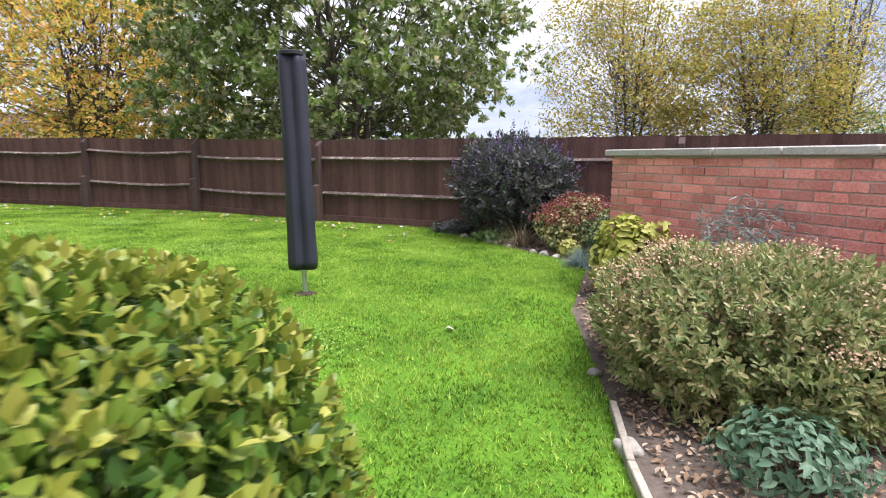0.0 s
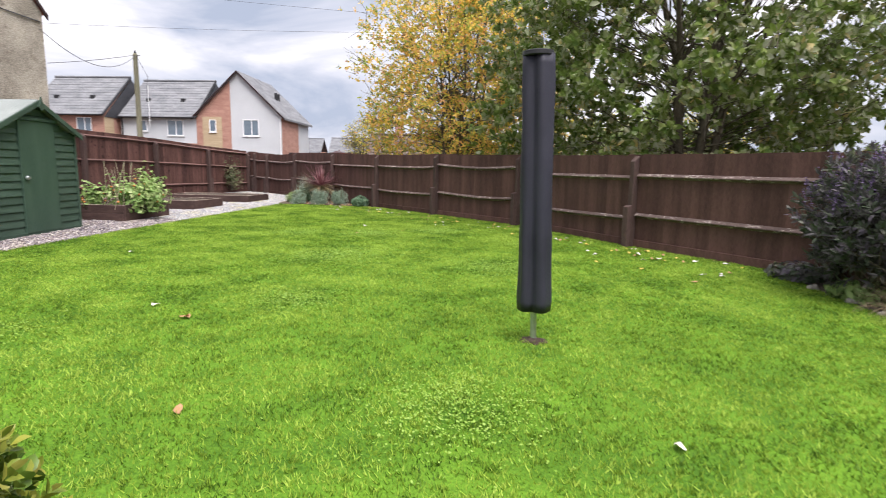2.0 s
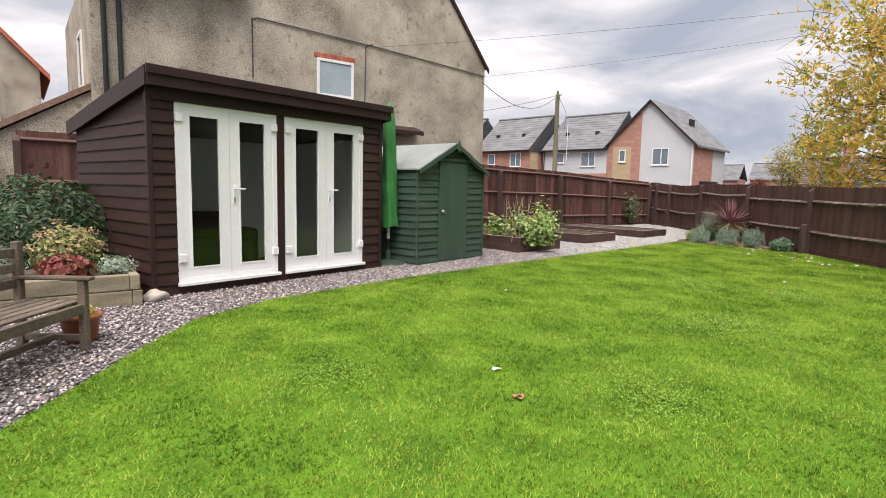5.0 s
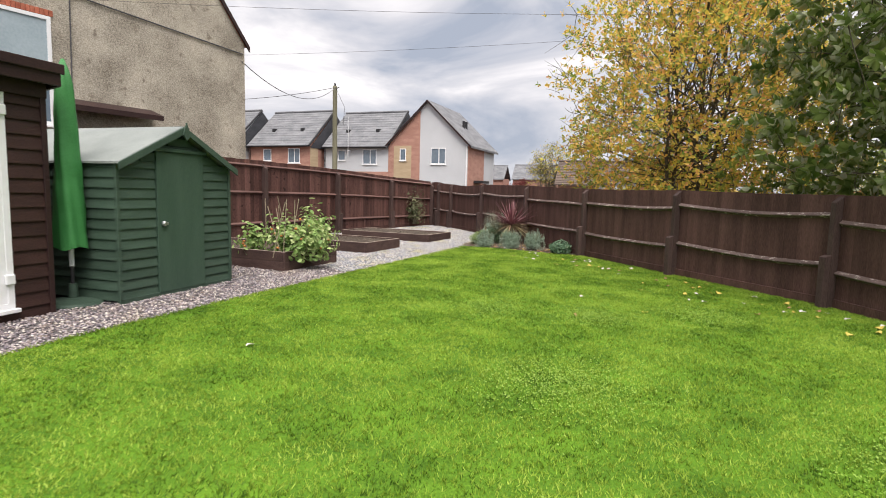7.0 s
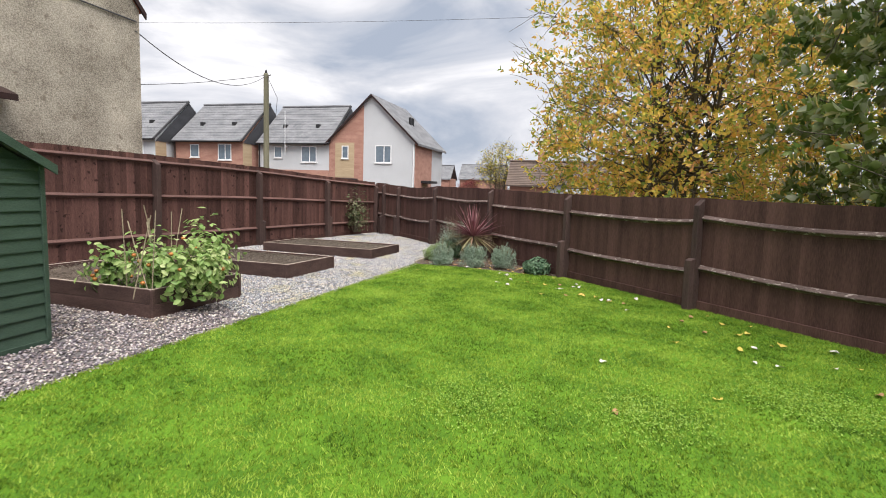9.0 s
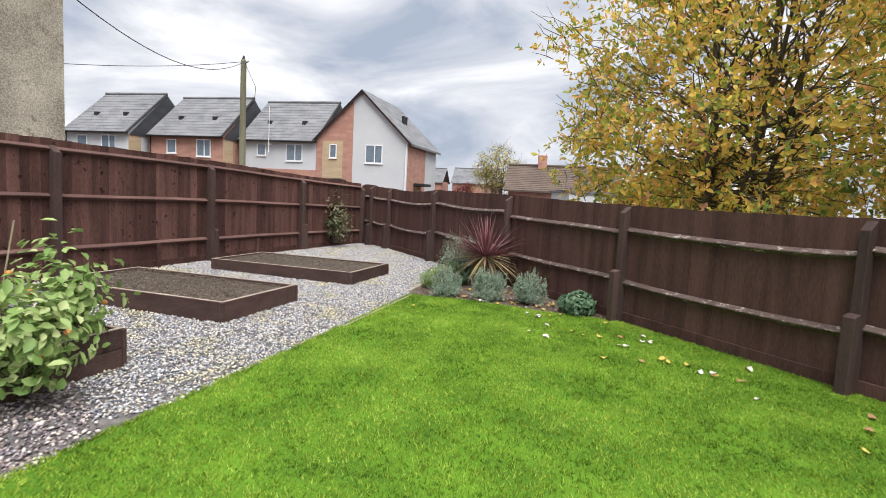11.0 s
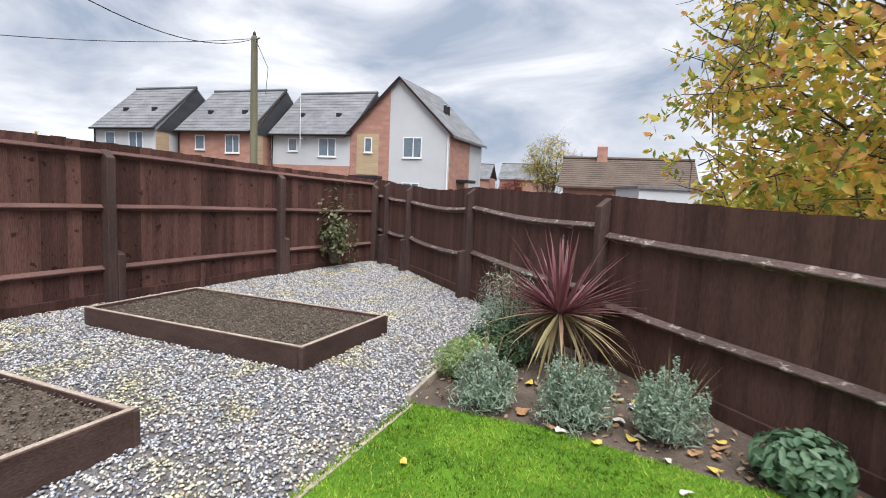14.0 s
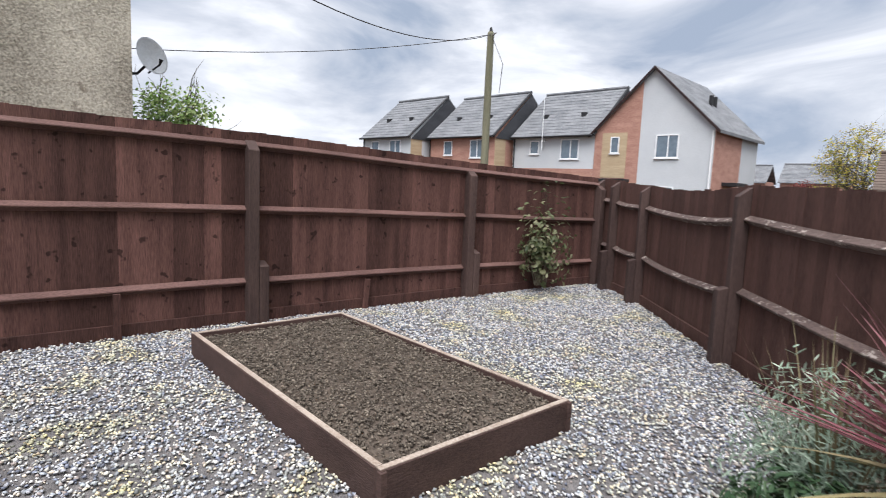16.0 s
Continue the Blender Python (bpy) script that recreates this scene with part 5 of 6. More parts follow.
for k, (hx, hy, hr) in enumerate(((-66, 8.6, 3.2), (-67, 13, 2.7), (-12, 60, 5.0), (30, 44, 4.5), (-24, 62, 5.0), (-6.5, 24, 2.6), (-15.5, 24.5, 2.0))):
    tree("far_tree", "leafy autumn tree in the distance", hx, hy, 0.3, 3, (0, 0, hr * 0.72), (hr, hr * 0.8, hr * 0.72), 120, 5200, (0.26, 0.17), (LEAF_YELLOW, LEAF_GREEN)[k % 2], 60 + k, 0.75, 1, 0.1, -0.95)


# ---- shrubs ----
def shrub(name, label, x, y, r, h, n, leaf, mat, seed, low=-0.75, shell=0.55, amp=0.10, stems=26, squash=1.0, z0=None, heads=None, spread=0.4, category="shrub", up=0.3, spikes=None):
    """A rounded shrub: stems from the root and a lumpy shell of leaves."""
    rng = np.random.default_rng(seed)
    zb = gz(x, y) if z0 is None else z0
    s = thing(name, pose(x, y, zb), label, category)
    rz = h * 0.56
    c = (0, 0, h - rz)
    pl, nd = dome_points(n, c, (r, r * squash, rz), rng, shell, low, amp, 4.0, seed)
    keep = pl[:, 2] > 0.01
    pl, nd = pl[keep], nd[keep]
    v, f = leaf_mesh(pl, nd + np.array([0, 0, up]), leaf[0], leaf[1], rng, 0.2, spread)
    tagged(raw("foliage", v, f, mat, s), kind="stuff")
    paths = []
    for i in range(stems):
        q = pl[rng.integers(len(pl))] * np.array([0.9, 0.9, 0.92])
        b = rng.normal(0, r * 0.12, 3)
        b[2] = -0.02
        paths.append((limb_path(b, q, rng, r * 0.08, 4), 0.008, 0.003))
    if paths:
        v, f = tubes(paths, 4)
        raw("twig_mass", v, f, BARK, s)
    if heads:
        hm, hn, hs = heads
        top = pl[(nd[:, 2] > 0.05)]
        ch = top[rng.integers(0, len(top), hn)]
        cen = np.repeat(ch, 34, axis=0)
        off = rng.normal(0, 1, cen.shape) * np.array([hs, hs, hs * 0.35])
        v, f = leaf_mesh(cen * np.array([1.03, 1.03, 1.03]) + off + np.array([0, 0, 0.035]), np.tile([0, 0, 1.0], (len(cen), 1)), 0.026, 0.020, rng, 0.1, 0.8)
        tagged(raw("bloom", v, f, hm, s), kind="stuff")
    if spikes:
        sm, sn_, sl_ = spikes
        top = pl[(nd[:, 2] > 0.15) & (np.linalg.norm((pl - np.array(c)) / np.array([r, r * squash, rz]), axis=1) > 0.8)]
        ch = top[rng.integers(0, len(top), sn_)]
        k = 22
        q = np.tile(np.linspace(0, 1, k), sn_)[:, None]
        lean = np.repeat(rng.normal(0, 0.25, (sn_, 3)) * np.array([1, 1, 0]) + np.array([0, 0, 1]), k, axis=0)
        cen = np.repeat(ch, k, axis=0) + lean * q * sl_ * np.repeat(rng.uniform(0.5, 1.1, sn_), k)[:, None] + rng.normal(0, 0.008, (sn_ * k, 3))
        v, f = leaf_mesh(cen, rng.normal(0, 1, cen.shape), 0.024, 0.014, rng, 0.1, 0.8)
        tagged(raw("flower_spike", v, f, sm, s), kind="stuff")
    return s


def shoot_bush(name, label, x, y, centre, radii, power, tips, k, leaf, stem, mat, seed, amp=0.06, freq=6.0, shell=0.25, stems=60, category="shrub", up=0.6, heads=None, spikes=None, pick=-0.75):
    """A bush built of leafy shoots over a lumpy rounded body."""
    rng = np.random.default_rng(seed)
    s = thing(name, pose(x, y, gz(x, y)), label, category)
    d = rng.normal(0, 1, (tips * 3, 3))
    d /= np.linalg.norm(d, axis=1)[:, None]
    d = d[d[:, 2] > pick][:tips]
    sup = (np.abs(d) ** power).sum(1) ** (-1 / power)
    r = lumpy(d, amp, freq, seed) * (1 - shell * rng.uniform(0, 1, len(d)) ** 1.6)
    pl = np.array(centre) + d * (sup * r)[:, None] * np.array(radii)
    keep = pl[:, 2] > 0.03
    pl, d = pl[keep], d[keep]
    ax = d + np.array([0, 0, up]) + rng.normal(0, 0.28, d.shape)
    v, f = rosettes(pl, ax, k, leaf[0], leaf[1], rng, stem, (0.35, 1.30))
    tagged(raw("foliage", v, f, mat, s), kind="stuff")
    paths = []
    for i in range(stems):
        q = pl[rng.integers(len(pl))] * 0.96
        b = np.array([rng.uniform(-0.4, 0.4) * radii[0], rng.uniform(-0.4, 0.4) * radii[1], -0.02])
        paths.append((limb_path(b, q, rng, 0.05, 4), 0.008, 0.003))
    v, f = tubes(paths, 4)
    raw("twig_mass", v, f, BARK, s)
    top = pl[d[:, 2] > 0.1]
    if heads:
        hm, hn, hs = heads
        cen = np.repeat(top[rng.integers(0, len(top), hn)], 44, axis=0)
        off = rng.normal(0, 1, cen.shape) * np.array([hs, hs, hs * 0.32])
        v, f = leaf_mesh(cen + off + np.array([0, 0, 0.05]), np.tile([0, 0, 1.0], (len(cen), 1)), 0.017, 0.012, rng, 0.1, 0.9)
        tagged(raw("bloom", v, f, hm, s), kind="stuff")
    if spikes:
        sm, sn_, sl_ = spikes
        n_ = 24
        q = np.tile(np.linspace(0, 1, n_), sn_)[:, None]
        lean = np.repeat(rng.normal(0, 0.3, (sn_, 3)) * np.array([1, 1, 0]) + np.array([0, 0, 1]), n_, axis=0)
        cen = np.repeat(top[rng.integers(0, len(top), sn_)], n_, axis=0) + lean * q * sl_ * np.repeat(rng.uniform(0.5, 1.1, sn_), n_)[:, None] + rng.normal(0, 0.009, (sn_ * n_, 3))
        v, f = leaf_mesh(cen, rng.normal(0, 1, cen.shape), 0.026, 0.015, rng, 0.1, 0.8)
        tagged(raw("flower_spike", v, f, sm, s), kind="stuff")
    return s


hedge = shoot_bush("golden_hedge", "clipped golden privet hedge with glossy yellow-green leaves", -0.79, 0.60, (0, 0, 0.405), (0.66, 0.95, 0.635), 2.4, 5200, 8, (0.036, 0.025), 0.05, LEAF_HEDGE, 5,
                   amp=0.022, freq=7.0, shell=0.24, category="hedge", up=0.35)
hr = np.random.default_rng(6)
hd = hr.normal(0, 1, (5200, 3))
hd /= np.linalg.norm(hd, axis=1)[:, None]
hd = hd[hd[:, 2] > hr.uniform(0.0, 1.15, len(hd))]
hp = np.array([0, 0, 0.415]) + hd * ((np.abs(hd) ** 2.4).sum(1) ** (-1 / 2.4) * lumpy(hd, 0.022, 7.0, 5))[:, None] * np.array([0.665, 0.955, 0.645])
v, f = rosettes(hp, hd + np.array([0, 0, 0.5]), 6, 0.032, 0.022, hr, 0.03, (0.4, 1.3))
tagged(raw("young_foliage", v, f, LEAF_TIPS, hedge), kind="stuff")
shoot_bush("spirea_bush", "dense spirea bush with green leaves and rusty spent flower heads", 1.60, 2.88, (0, 0, 0.31), (0.77, 0.86, 0.43), 2.5, 3900, 12, (0.045, 0.018), 0.09, LEAF_SPIREA, 71,
           amp=0.055, freq=5.0, shell=0.42, stems=90, heads=(LEAF_RUST, 130, 0.050), pick=-0.8)
shrub("golden_shrub", "golden variegated shrub beside the brick wall", 1.62, 4.75, 0.36, 0.72, 1500, (0.090, 0.050), LEAF_GOLD, 73)
shrub("silver_shrub", "wispy silver-grey shrub against the brick wall", 2.20, 3.95, 0.52, 0.82, 4200, (0.075, 0.008), LEAF_BLUE, 74, amp=0.16, spread=0.9)
shrub("euphorbia_plant", "blue-green leafy plant at the front of the bed", 1.25, 1.92, 0.24, 0.28, 700, (0.050, 0.022), LEAF_EUPH, 75)
shoot_bush("purple_shrub", "large dark purple-green flowering shrub by the fence", 0.995, 8.08, (0, 0, 0.77), (0.90, 0.84, 0.76), 2.0, 1300, 9, (0.088, 0.032), 0.10, LEAF_PURPLE, 76,
           amp=0.08, freq=6.0, shell=0.55, stems=90, spikes=(LEAF_VIOLET, 190, 0.24))
shrub("sedum_clump", "dusky red sedum with grey-green leaves", 1.72, 7.05, 0.52, 0.72, 3200, (0.060, 0.034), LEAF_SPIREA, 77, heads=(LEAF_RED, 190, 0.06))
shrub("grey_shrub", "grey-green low shrub beside the sedum", 2.05, 6.25, 0.42, 0.66, 2400, (0.05, 0.022), LEAF_DARK, 78)
shrub("variegated_plant", "small yellow variegated plant at the bed edge", 1.50, 6.62, 0.14, 0.22, 420, (0.07, 0.035), LEAF_GOLD, 79)
shrub("bergenia_plant", "low leafy plant along the edge of the bed", 0.72, 7.95, 0.30, 0.18, 500, (0.08, 0.055), LEAF_TOM, 80)
shrub("bergenia_plant", "low trailing plant at the foot of the purple shrub", 0.15, 8.75, 0.34, 0.20, 600, (0.07, 0.045), LEAF_PURPLE, 81)
shrub("climbing_shrub", "dark evergreen climber trained on the fence corner", -18.93, 13.62, 0.40, 1.12, 760, (0.080, 0.045), LEAF_CLIMB, 82, amp=0.25, shell=0.9, stems=30, z0=gz(-18.9, 13.4) + 0.14)
shrub("hellebore_plant", "dark green leafy plant at the foot of a fence post", -10.98, 12.66, 0.27, 0.30, 620, (0.100, 0.045), LEAF_EUPH, 83)
shrub("dark_laurel", "large dark evergreen shrub beside the garden room", -8.35, -1.35, 0.95, 1.35, 4600, (0.085, 0.036), LEAF_DARK, 84, z0=gz(-8.3, -1.3) + 0.1)
shrub("heuchera_plant", "dark red leafy plant in the sleeper planter", -6.80, -0.50, 0.24, 0.22, 420, (0.085, 0.065), LEAF_RED, 85, z0=gz(-6.9, -0.5) + 0.33)
shrub("sedum_plant", "brown and green flower clump in the planter", -7.18, -0.62, 0.34, 0.50, 1100, (0.06, 0.035), LEAF_SPIREA, 86, z0=gz(-6.9, -0.5) + 0.33, heads=(LEAF_RUST, 22, 0.05))
shrub("silver_plant", "silver leafed plant at the planter corner", -7.02, -0.08, 0.20, 0.20, 420, (0.045, 0.02), LEAF_LAV, 87, z0=gz(-6.9, -0.5) + 0.33)
shrub("lavender_plant", "grey lavender bush in the planter", -6.45, -1.15, 0.34, 0.42, 2000, (0.055, 0.010), LEAF_LAV, 88, z0=gz(-6.9, -0.5) + 0.33, spread=0.8)
shrub("rosemary_bush", "green rosemary bush at the corner of the bed", -13.30, 12.14, 0.26, 0.36, 2400, (0.05, 0.012), LEAF_ROSE, 89, spread=0.8)
shrub("evergreen_clump", "dark green clump under the cordyline", -13.42, 12.62, 0.30, 0.42, 1300, (0.06, 0.02), LEAF_DARK, 90)


def tuft(name, label, x, y, n, length, width, mat, seed, droop=0.5, tilt=(0.1, 1.2), z=0.0, category="plant", seg=5, curl=0.0, base_r=0.04):
    """Strap leaves fanning from one point."""
    rng = np.random.default_rng(seed)
    s = thing(name, pose(x, y, gz(x, y) + z), label, category)
    V, F, base = [], [], 0
    for i in range(n):
        a = rng.uniform(0, 2 * math.pi)
        th = tilt[0] + (tilt[1] - tilt[0]) * rng.uniform(0, 1) ** 0.8
        ln = length * rng.uniform(0.7, 1.1)
        out = np.array([math.cos(a), math.sin(a), 0])
        sd = np.array([-math.sin(a), math.cos(a), 0])
        for k in range(seg + 1):
            q = k / seg
            ang = th + droop * q * q * (0.3 + th)
            c = out * (base_r * rng.uniform(0.7, 1.1) * (1 if k == 0 else 1) + ln * q * math.sin(ang)) + np.array([0, 0, ln * q * math.cos(ang)])
            w = width * (0.55 + 0.9 * q if q < 0.4 else 0.92 * (1 - q) / 0.6 + 0.02)
            lift = np.array([0, 0, w * 0.25])
            V += [c + sd * w * 0.5 + lift, c, c - sd * w * 0.5 + lift]
            if k:
                b = base + 3 * k
                F += [(b - 3, b - 2, b + 1, b), (b - 2, b - 1, b + 2, b + 1)]
        base += 3 * (seg + 1)
    raw("foliage", np.array(V), np.array(F), mat, s)
    return s


CORD_TOP = leafy("burgundy_strap_leaves", [(0.10, 0.028, 0.042), (0.17, 0.055, 0.070), (0.27, 0.12, 0.13), (0.14, 0.07, 0.06)], 0.4, 0.2)
CORD_LOW = leafy("olive_strap_leaves", [(0.17, 0.15, 0.055), (0.27, 0.23, 0.10), (0.38, 0.31, 0.18), (0.25, 0.12, 0.09)], 0.45, 0.2)
STRAW = leafy("dry_stalks", [(0.16, 0.13, 0.07), (0.26, 0.20, 0.12), (0.17, 0.17, 0.09)], 0.8, 0.1)
cd = tuft("cordyline", "cordyline with burgundy sword leaves above drooping olive ones", -13.05, 12.98, 95, 0.82, 0.034, CORD_TOP, 91, 0.05, (0.02, 1.45), 0.52)
low_leaves = tuft("skirt", "drooping olive lower leaves", -13.05, 12.98, 64, 0.74, 0.038, CORD_LOW, 92, 0.06, (1.35, 2.65), 0.52)
for ch in list(low_leaves.children):
    ch.name = "lower_leaves"
    ch.parent = cd
bpy.data.objects.remove(low_leaves)
part("stem", tube([(0, 0, -0.54), (0.01, 0, -0.25), (0, 0, 0.05)], [0.05, 0.045, 0.05], 10), BARK, cd)
for i, (x, y, r, h) in enumerate(((-12.74, 11.84, 0.20, 0.34), (-12.20, 12.20, 0.22, 0.36), (-11.72, 12.52, 0.21, 0.38))):
    shrub("lavender_bush", "rounded grey-green lavender bush in the corner bed", x, y, r, h, 3000, (0.060, 0.009), LEAF_LAV, 95 + i, spread=0.9, amp=0.18, shell=0.7, category="lavender", spikes=(LEAF_LAV, 90, 0.12))
    tuft("lavender_stalks", "thin dry lavender stalks with seed heads", x, y, 34, 0.58, 0.010, STRAW, 105 + i, 0.1, (0.0, 0.55), 0.05)
shrub("tall_lavender", "tall grey-green woody plant with dry flower spikes", -13.62, 12.86, 0.34, 0.78, 3000, (0.06, 0.009), LEAF_LAV, 110, amp=0.2, shell=0.85, spread=0.9)
tuft("tall_dry_stalks", "tall dry flower stalks against the fence", -13.60, 12.92, 60, 0.95, 0.016, STRAW, 111, 0.05, (0.0, 0.42), 0.0)
tuft("feather_grass", "pale feathery ornamental grass at the bed edge", 1.02, 7.40, 130, 0.48, 0.010, STRAW, 112, 0.9, (0.1, 0.9))
tuft("blue_fescue", "dome of blue fescue grass at the lawn edge", 1.50, 6.02, 420, 0.26, 0.006, LEAF_BLUE, 113, 0.3, (0.05, 1.35))

# tomatoes on canes
frt = surf("ripening_tomato", (0.42, 0.10, 0.03), (0.50, 0.30, 0.08), 0.3, 8, 30, 0)
trng = np.random.default_rng(9)
for k, (px_, py_, r, h, n, nt) in enumerate(((-11.30, 6.36, 0.36, 0.74, 760, 6), (-11.58, 6.96, 0.34, 0.90, 560, 5), (-11.80, 5.92, 0.26, 0.64, 300, 6), (-11.02, 6.66, 0.32, 0.60, 680, 3))):
    tom = shrub("tomato_plant", "bushy tomato plant with ripening fruit spilling over the bed", px_, py_, r, h, n, (0.092, 0.056), LEAF_TOM, 121 + k,
                low=-0.95, amp=0.24, shell=0.9, stems=16, z0=gz(px_, py_) + 0.16, category="tomato plant")
    for i in range(nt):
        a, rr = trng.uniform(0, 6.28), r * trng.uniform(0.6, 0.95)
        bm = bmesh.new()
        bmesh.ops.create_icosphere(bm, subdivisions=2, radius=0.026)
        at = Vector((rr * math.cos(a), rr * math.sin(a), h * trng.uniform(0.3, 0.75)))
        for v in bm.verts:
            v.co = Vector((v.co.x, v.co.y, v.co.z * 0.85)) + at
        part("tomato", bm, frt, tom, smooth=True)
CANE = surf("bamboo_cane", (0.26, 0.22, 0.15), (0.40, 0.34, 0.24), 0.6, 4, 30, 0.2)
for i in range(9):
    cx, cy = -11.35 + trng.uniform(-0.55, 0.5), 6.1 + trng.uniform(-0.45, 0.55)
    lean = trng.uniform(-0.24, 0.24, 2)
    h = trng.uniform(0.75, 1.05)
    ob = part("garden_cane", tube([(cx, cy, gz(cx, cy) + 0.25), (cx + lean[0], cy + lean[1], gz(cx, cy) + 0.25 + h)], [0.007, 0.006], 6), CANE)
    tagged(ob, "thin bamboo cane pushed into the raised bed", "cane", "canes in the raised bed")


# ---- corner by the garden room ----
pl = thing("sleeper_planter", along((-6.86, 0.10, gz(-6.86, 0.1)), (-5.95, -1.95)), "low planter edged with weathered timber sleepers", "planter")
for k in range(2):
    part("sleeper", bx(0.02 * k, 2.2, 0.0, 0.10, 0.005 + k * 0.175, 0.175 + k * 0.175, 0.010), SLEEPER, pl)
    part("sleeper", bx(0.02 * k - 0.10, 0.02 * k - 0.004, -1.1, 0.098, 0.005 + k * 0.175, 0.175 + k * 0.175, 0.010), SLEEPER, pl)
part("soil", bx(0.0, 2.2, -1.1, -0.004, 0.0, 0.32), SOIL, pl)


def boulder(x, y, r, label, seed):
    bm = bmesh.new()
    bmesh.ops.create_icosphere(bm, subdivisions=3, radius=r)
    for v in bm.verts:
        v.co *= 1 + 0.35 * noise.noise(v.co * (2.2 / r * 0.5) + Vector((seed, 0, 0)))
        v.co.z *= 0.72
        v.co += Vector((x, y, gz(x, y) + r * 0.4))
    ob = part("garden_stone", bm, STONE, smooth=True)
    return tagged(ob, label, "stone", "stones at the bed edges")


boulder(-7.00, 0.30, 0.13, "rough pale stone at the foot of the garden room", 1)
for i, (x, y, r) in enumerate(((0.74, 2.15, 0.055), (0.82, 2.95, 0.04), (1.22, 6.72, 0.06), (1.12, 6.90, 0.05), (0.30, 8.20, 0.06), (-0.55, 9.62, 0.085), (0.62, 7.72, 0.05), (0.86, 7.32, 0.045), (1.34, 6.55, 0.05))):
    boulder(x, y, r, "small pale stone edging the shrub bed", 3 + i)

BN = Matrix.Translation((-5.10, 0.34, gz(-5.1, 0.34))) @ Matrix.Rotation(math.atan2(-0.22, 0.97), 4, "Z")
bench = thing("garden_bench", BN, "weathered wooden slatted garden bench on gravel", "bench")
for bx0 in (0.0, 1.25):
    part("leg", bx(bx0, bx0 + 0.06, -0.06, 0.0, 0.01, 0.58, 0.006), BENCH_WOOD, bench)
    part("leg", bx(bx0, bx0 + 0.06, -0.56, -0.50, 0.01, 0.88, 0.006), BENCH_WOOD, bench)
    part("armrest", bx(bx0 - 0.01, bx0 + 0.07, -0.56, 0.05, 0.584, 0.614, 0.008), BENCH_WOOD, bench)
    part("side_rail", bx(bx0 + 0.01, bx0 + 0.05, -0.498, -0.062, 0.10, 0.15, 0.004), BENCH_WOOD, bench)
    part("side_rail", bx(bx0 + 0.01, bx0 + 0.05, -0.498, -0.062, 0.34, 0.40, 0.004), BENCH_WOOD, bench)
part("front_rail", bx(0.062, 1.248, -0.05, -0.012, 0.32, 0.40, 0.004), BENCH_WOOD, bench)
part("stretcher", bx(0.062, 1.248, -0.30, -0.26, 0.10, 0.15, 0.004), BENCH_WOOD, bench)
for i in range(5):
    part("seat_slat", bx(-0.01, 1.32, -0.135 - i * 0.095, -0.062 - i * 0.095, 0.404, 0.424, 0.004), BENCH_WOOD, bench)
for i in range(3):
    part("back_slat", bx(0.062, 1.248, -0.55, -0.525, 0.52 + i * 0.12, 0.59 + i * 0.12, 0.004), BENCH_WOOD, bench)
pot = thing("plant_pot", pose(-5.38, 0.16, gz(-5.38, 0.16)), "glazed brown terracotta pot with a small plant", "plant pot")
part("pot", lathe([(0.10, 0.012), (0.12, 0.05), (0.145, 0.20), (0.165, 0.215), (0.165, 0.25), (0.145, 0.25), (0.135, 0.20), (0.02, 0.19)], 28), TERRACOTTA, pot, smooth=True)
pv, pn = dome_points(160, (0, 0, 0.24), (0.12, 0.12, 0.09), np.random.default_rng(4), 0.6, -0.1)
v, f = leaf_mesh(pv, pn, 0.05, 0.02, np.random.default_rng(6))
raw("plant", v, f, LEAF_GOLD, pot)

# timber edging boards
EDGE_WOOD = surf("pale_edging_board", (0.26, 0.22, 0.17), (0.42, 0.37, 0.30), 0.9, 4, 50, 0.4, rand=0.2)


def edging(name, label, pts, h, lift=0.0):
    e = thing(name, pose(0, 0, 0), label, "edging")
    for p, q in zip(pts, pts[1:]):
        L = math.hypot(q[0] - p[0], q[1] - p[1])
        m = along((*p, gz(*p)), q)
        bm = bx(0.004, L - 0.004, -0.016, 0.016, -0.05, h, 0.004, m)
        part("edging_board", bm, EDGE_WOOD, e)


edging("bed_edging", "pale timber boards edging the corner bed", [(-13.05, 11.40), (-13.28, 11.72), (-13.50, 12.04), (-13.76, 12.50), (-13.98, 12.92)], 0.075)
edging("shrub_bed_edging", "old timber board between lawn and shrub bed", [(0.66, 1.55), (0.70, 2.0), (0.79, 2.52)], 0.06)
edging("lawn_edging", "pale timber strip between lawn and gravel", [(-13.03, 11.42), (-12.65, 10.80), (-12.27, 10.18), (-11.88, 9.55)], 0.018)


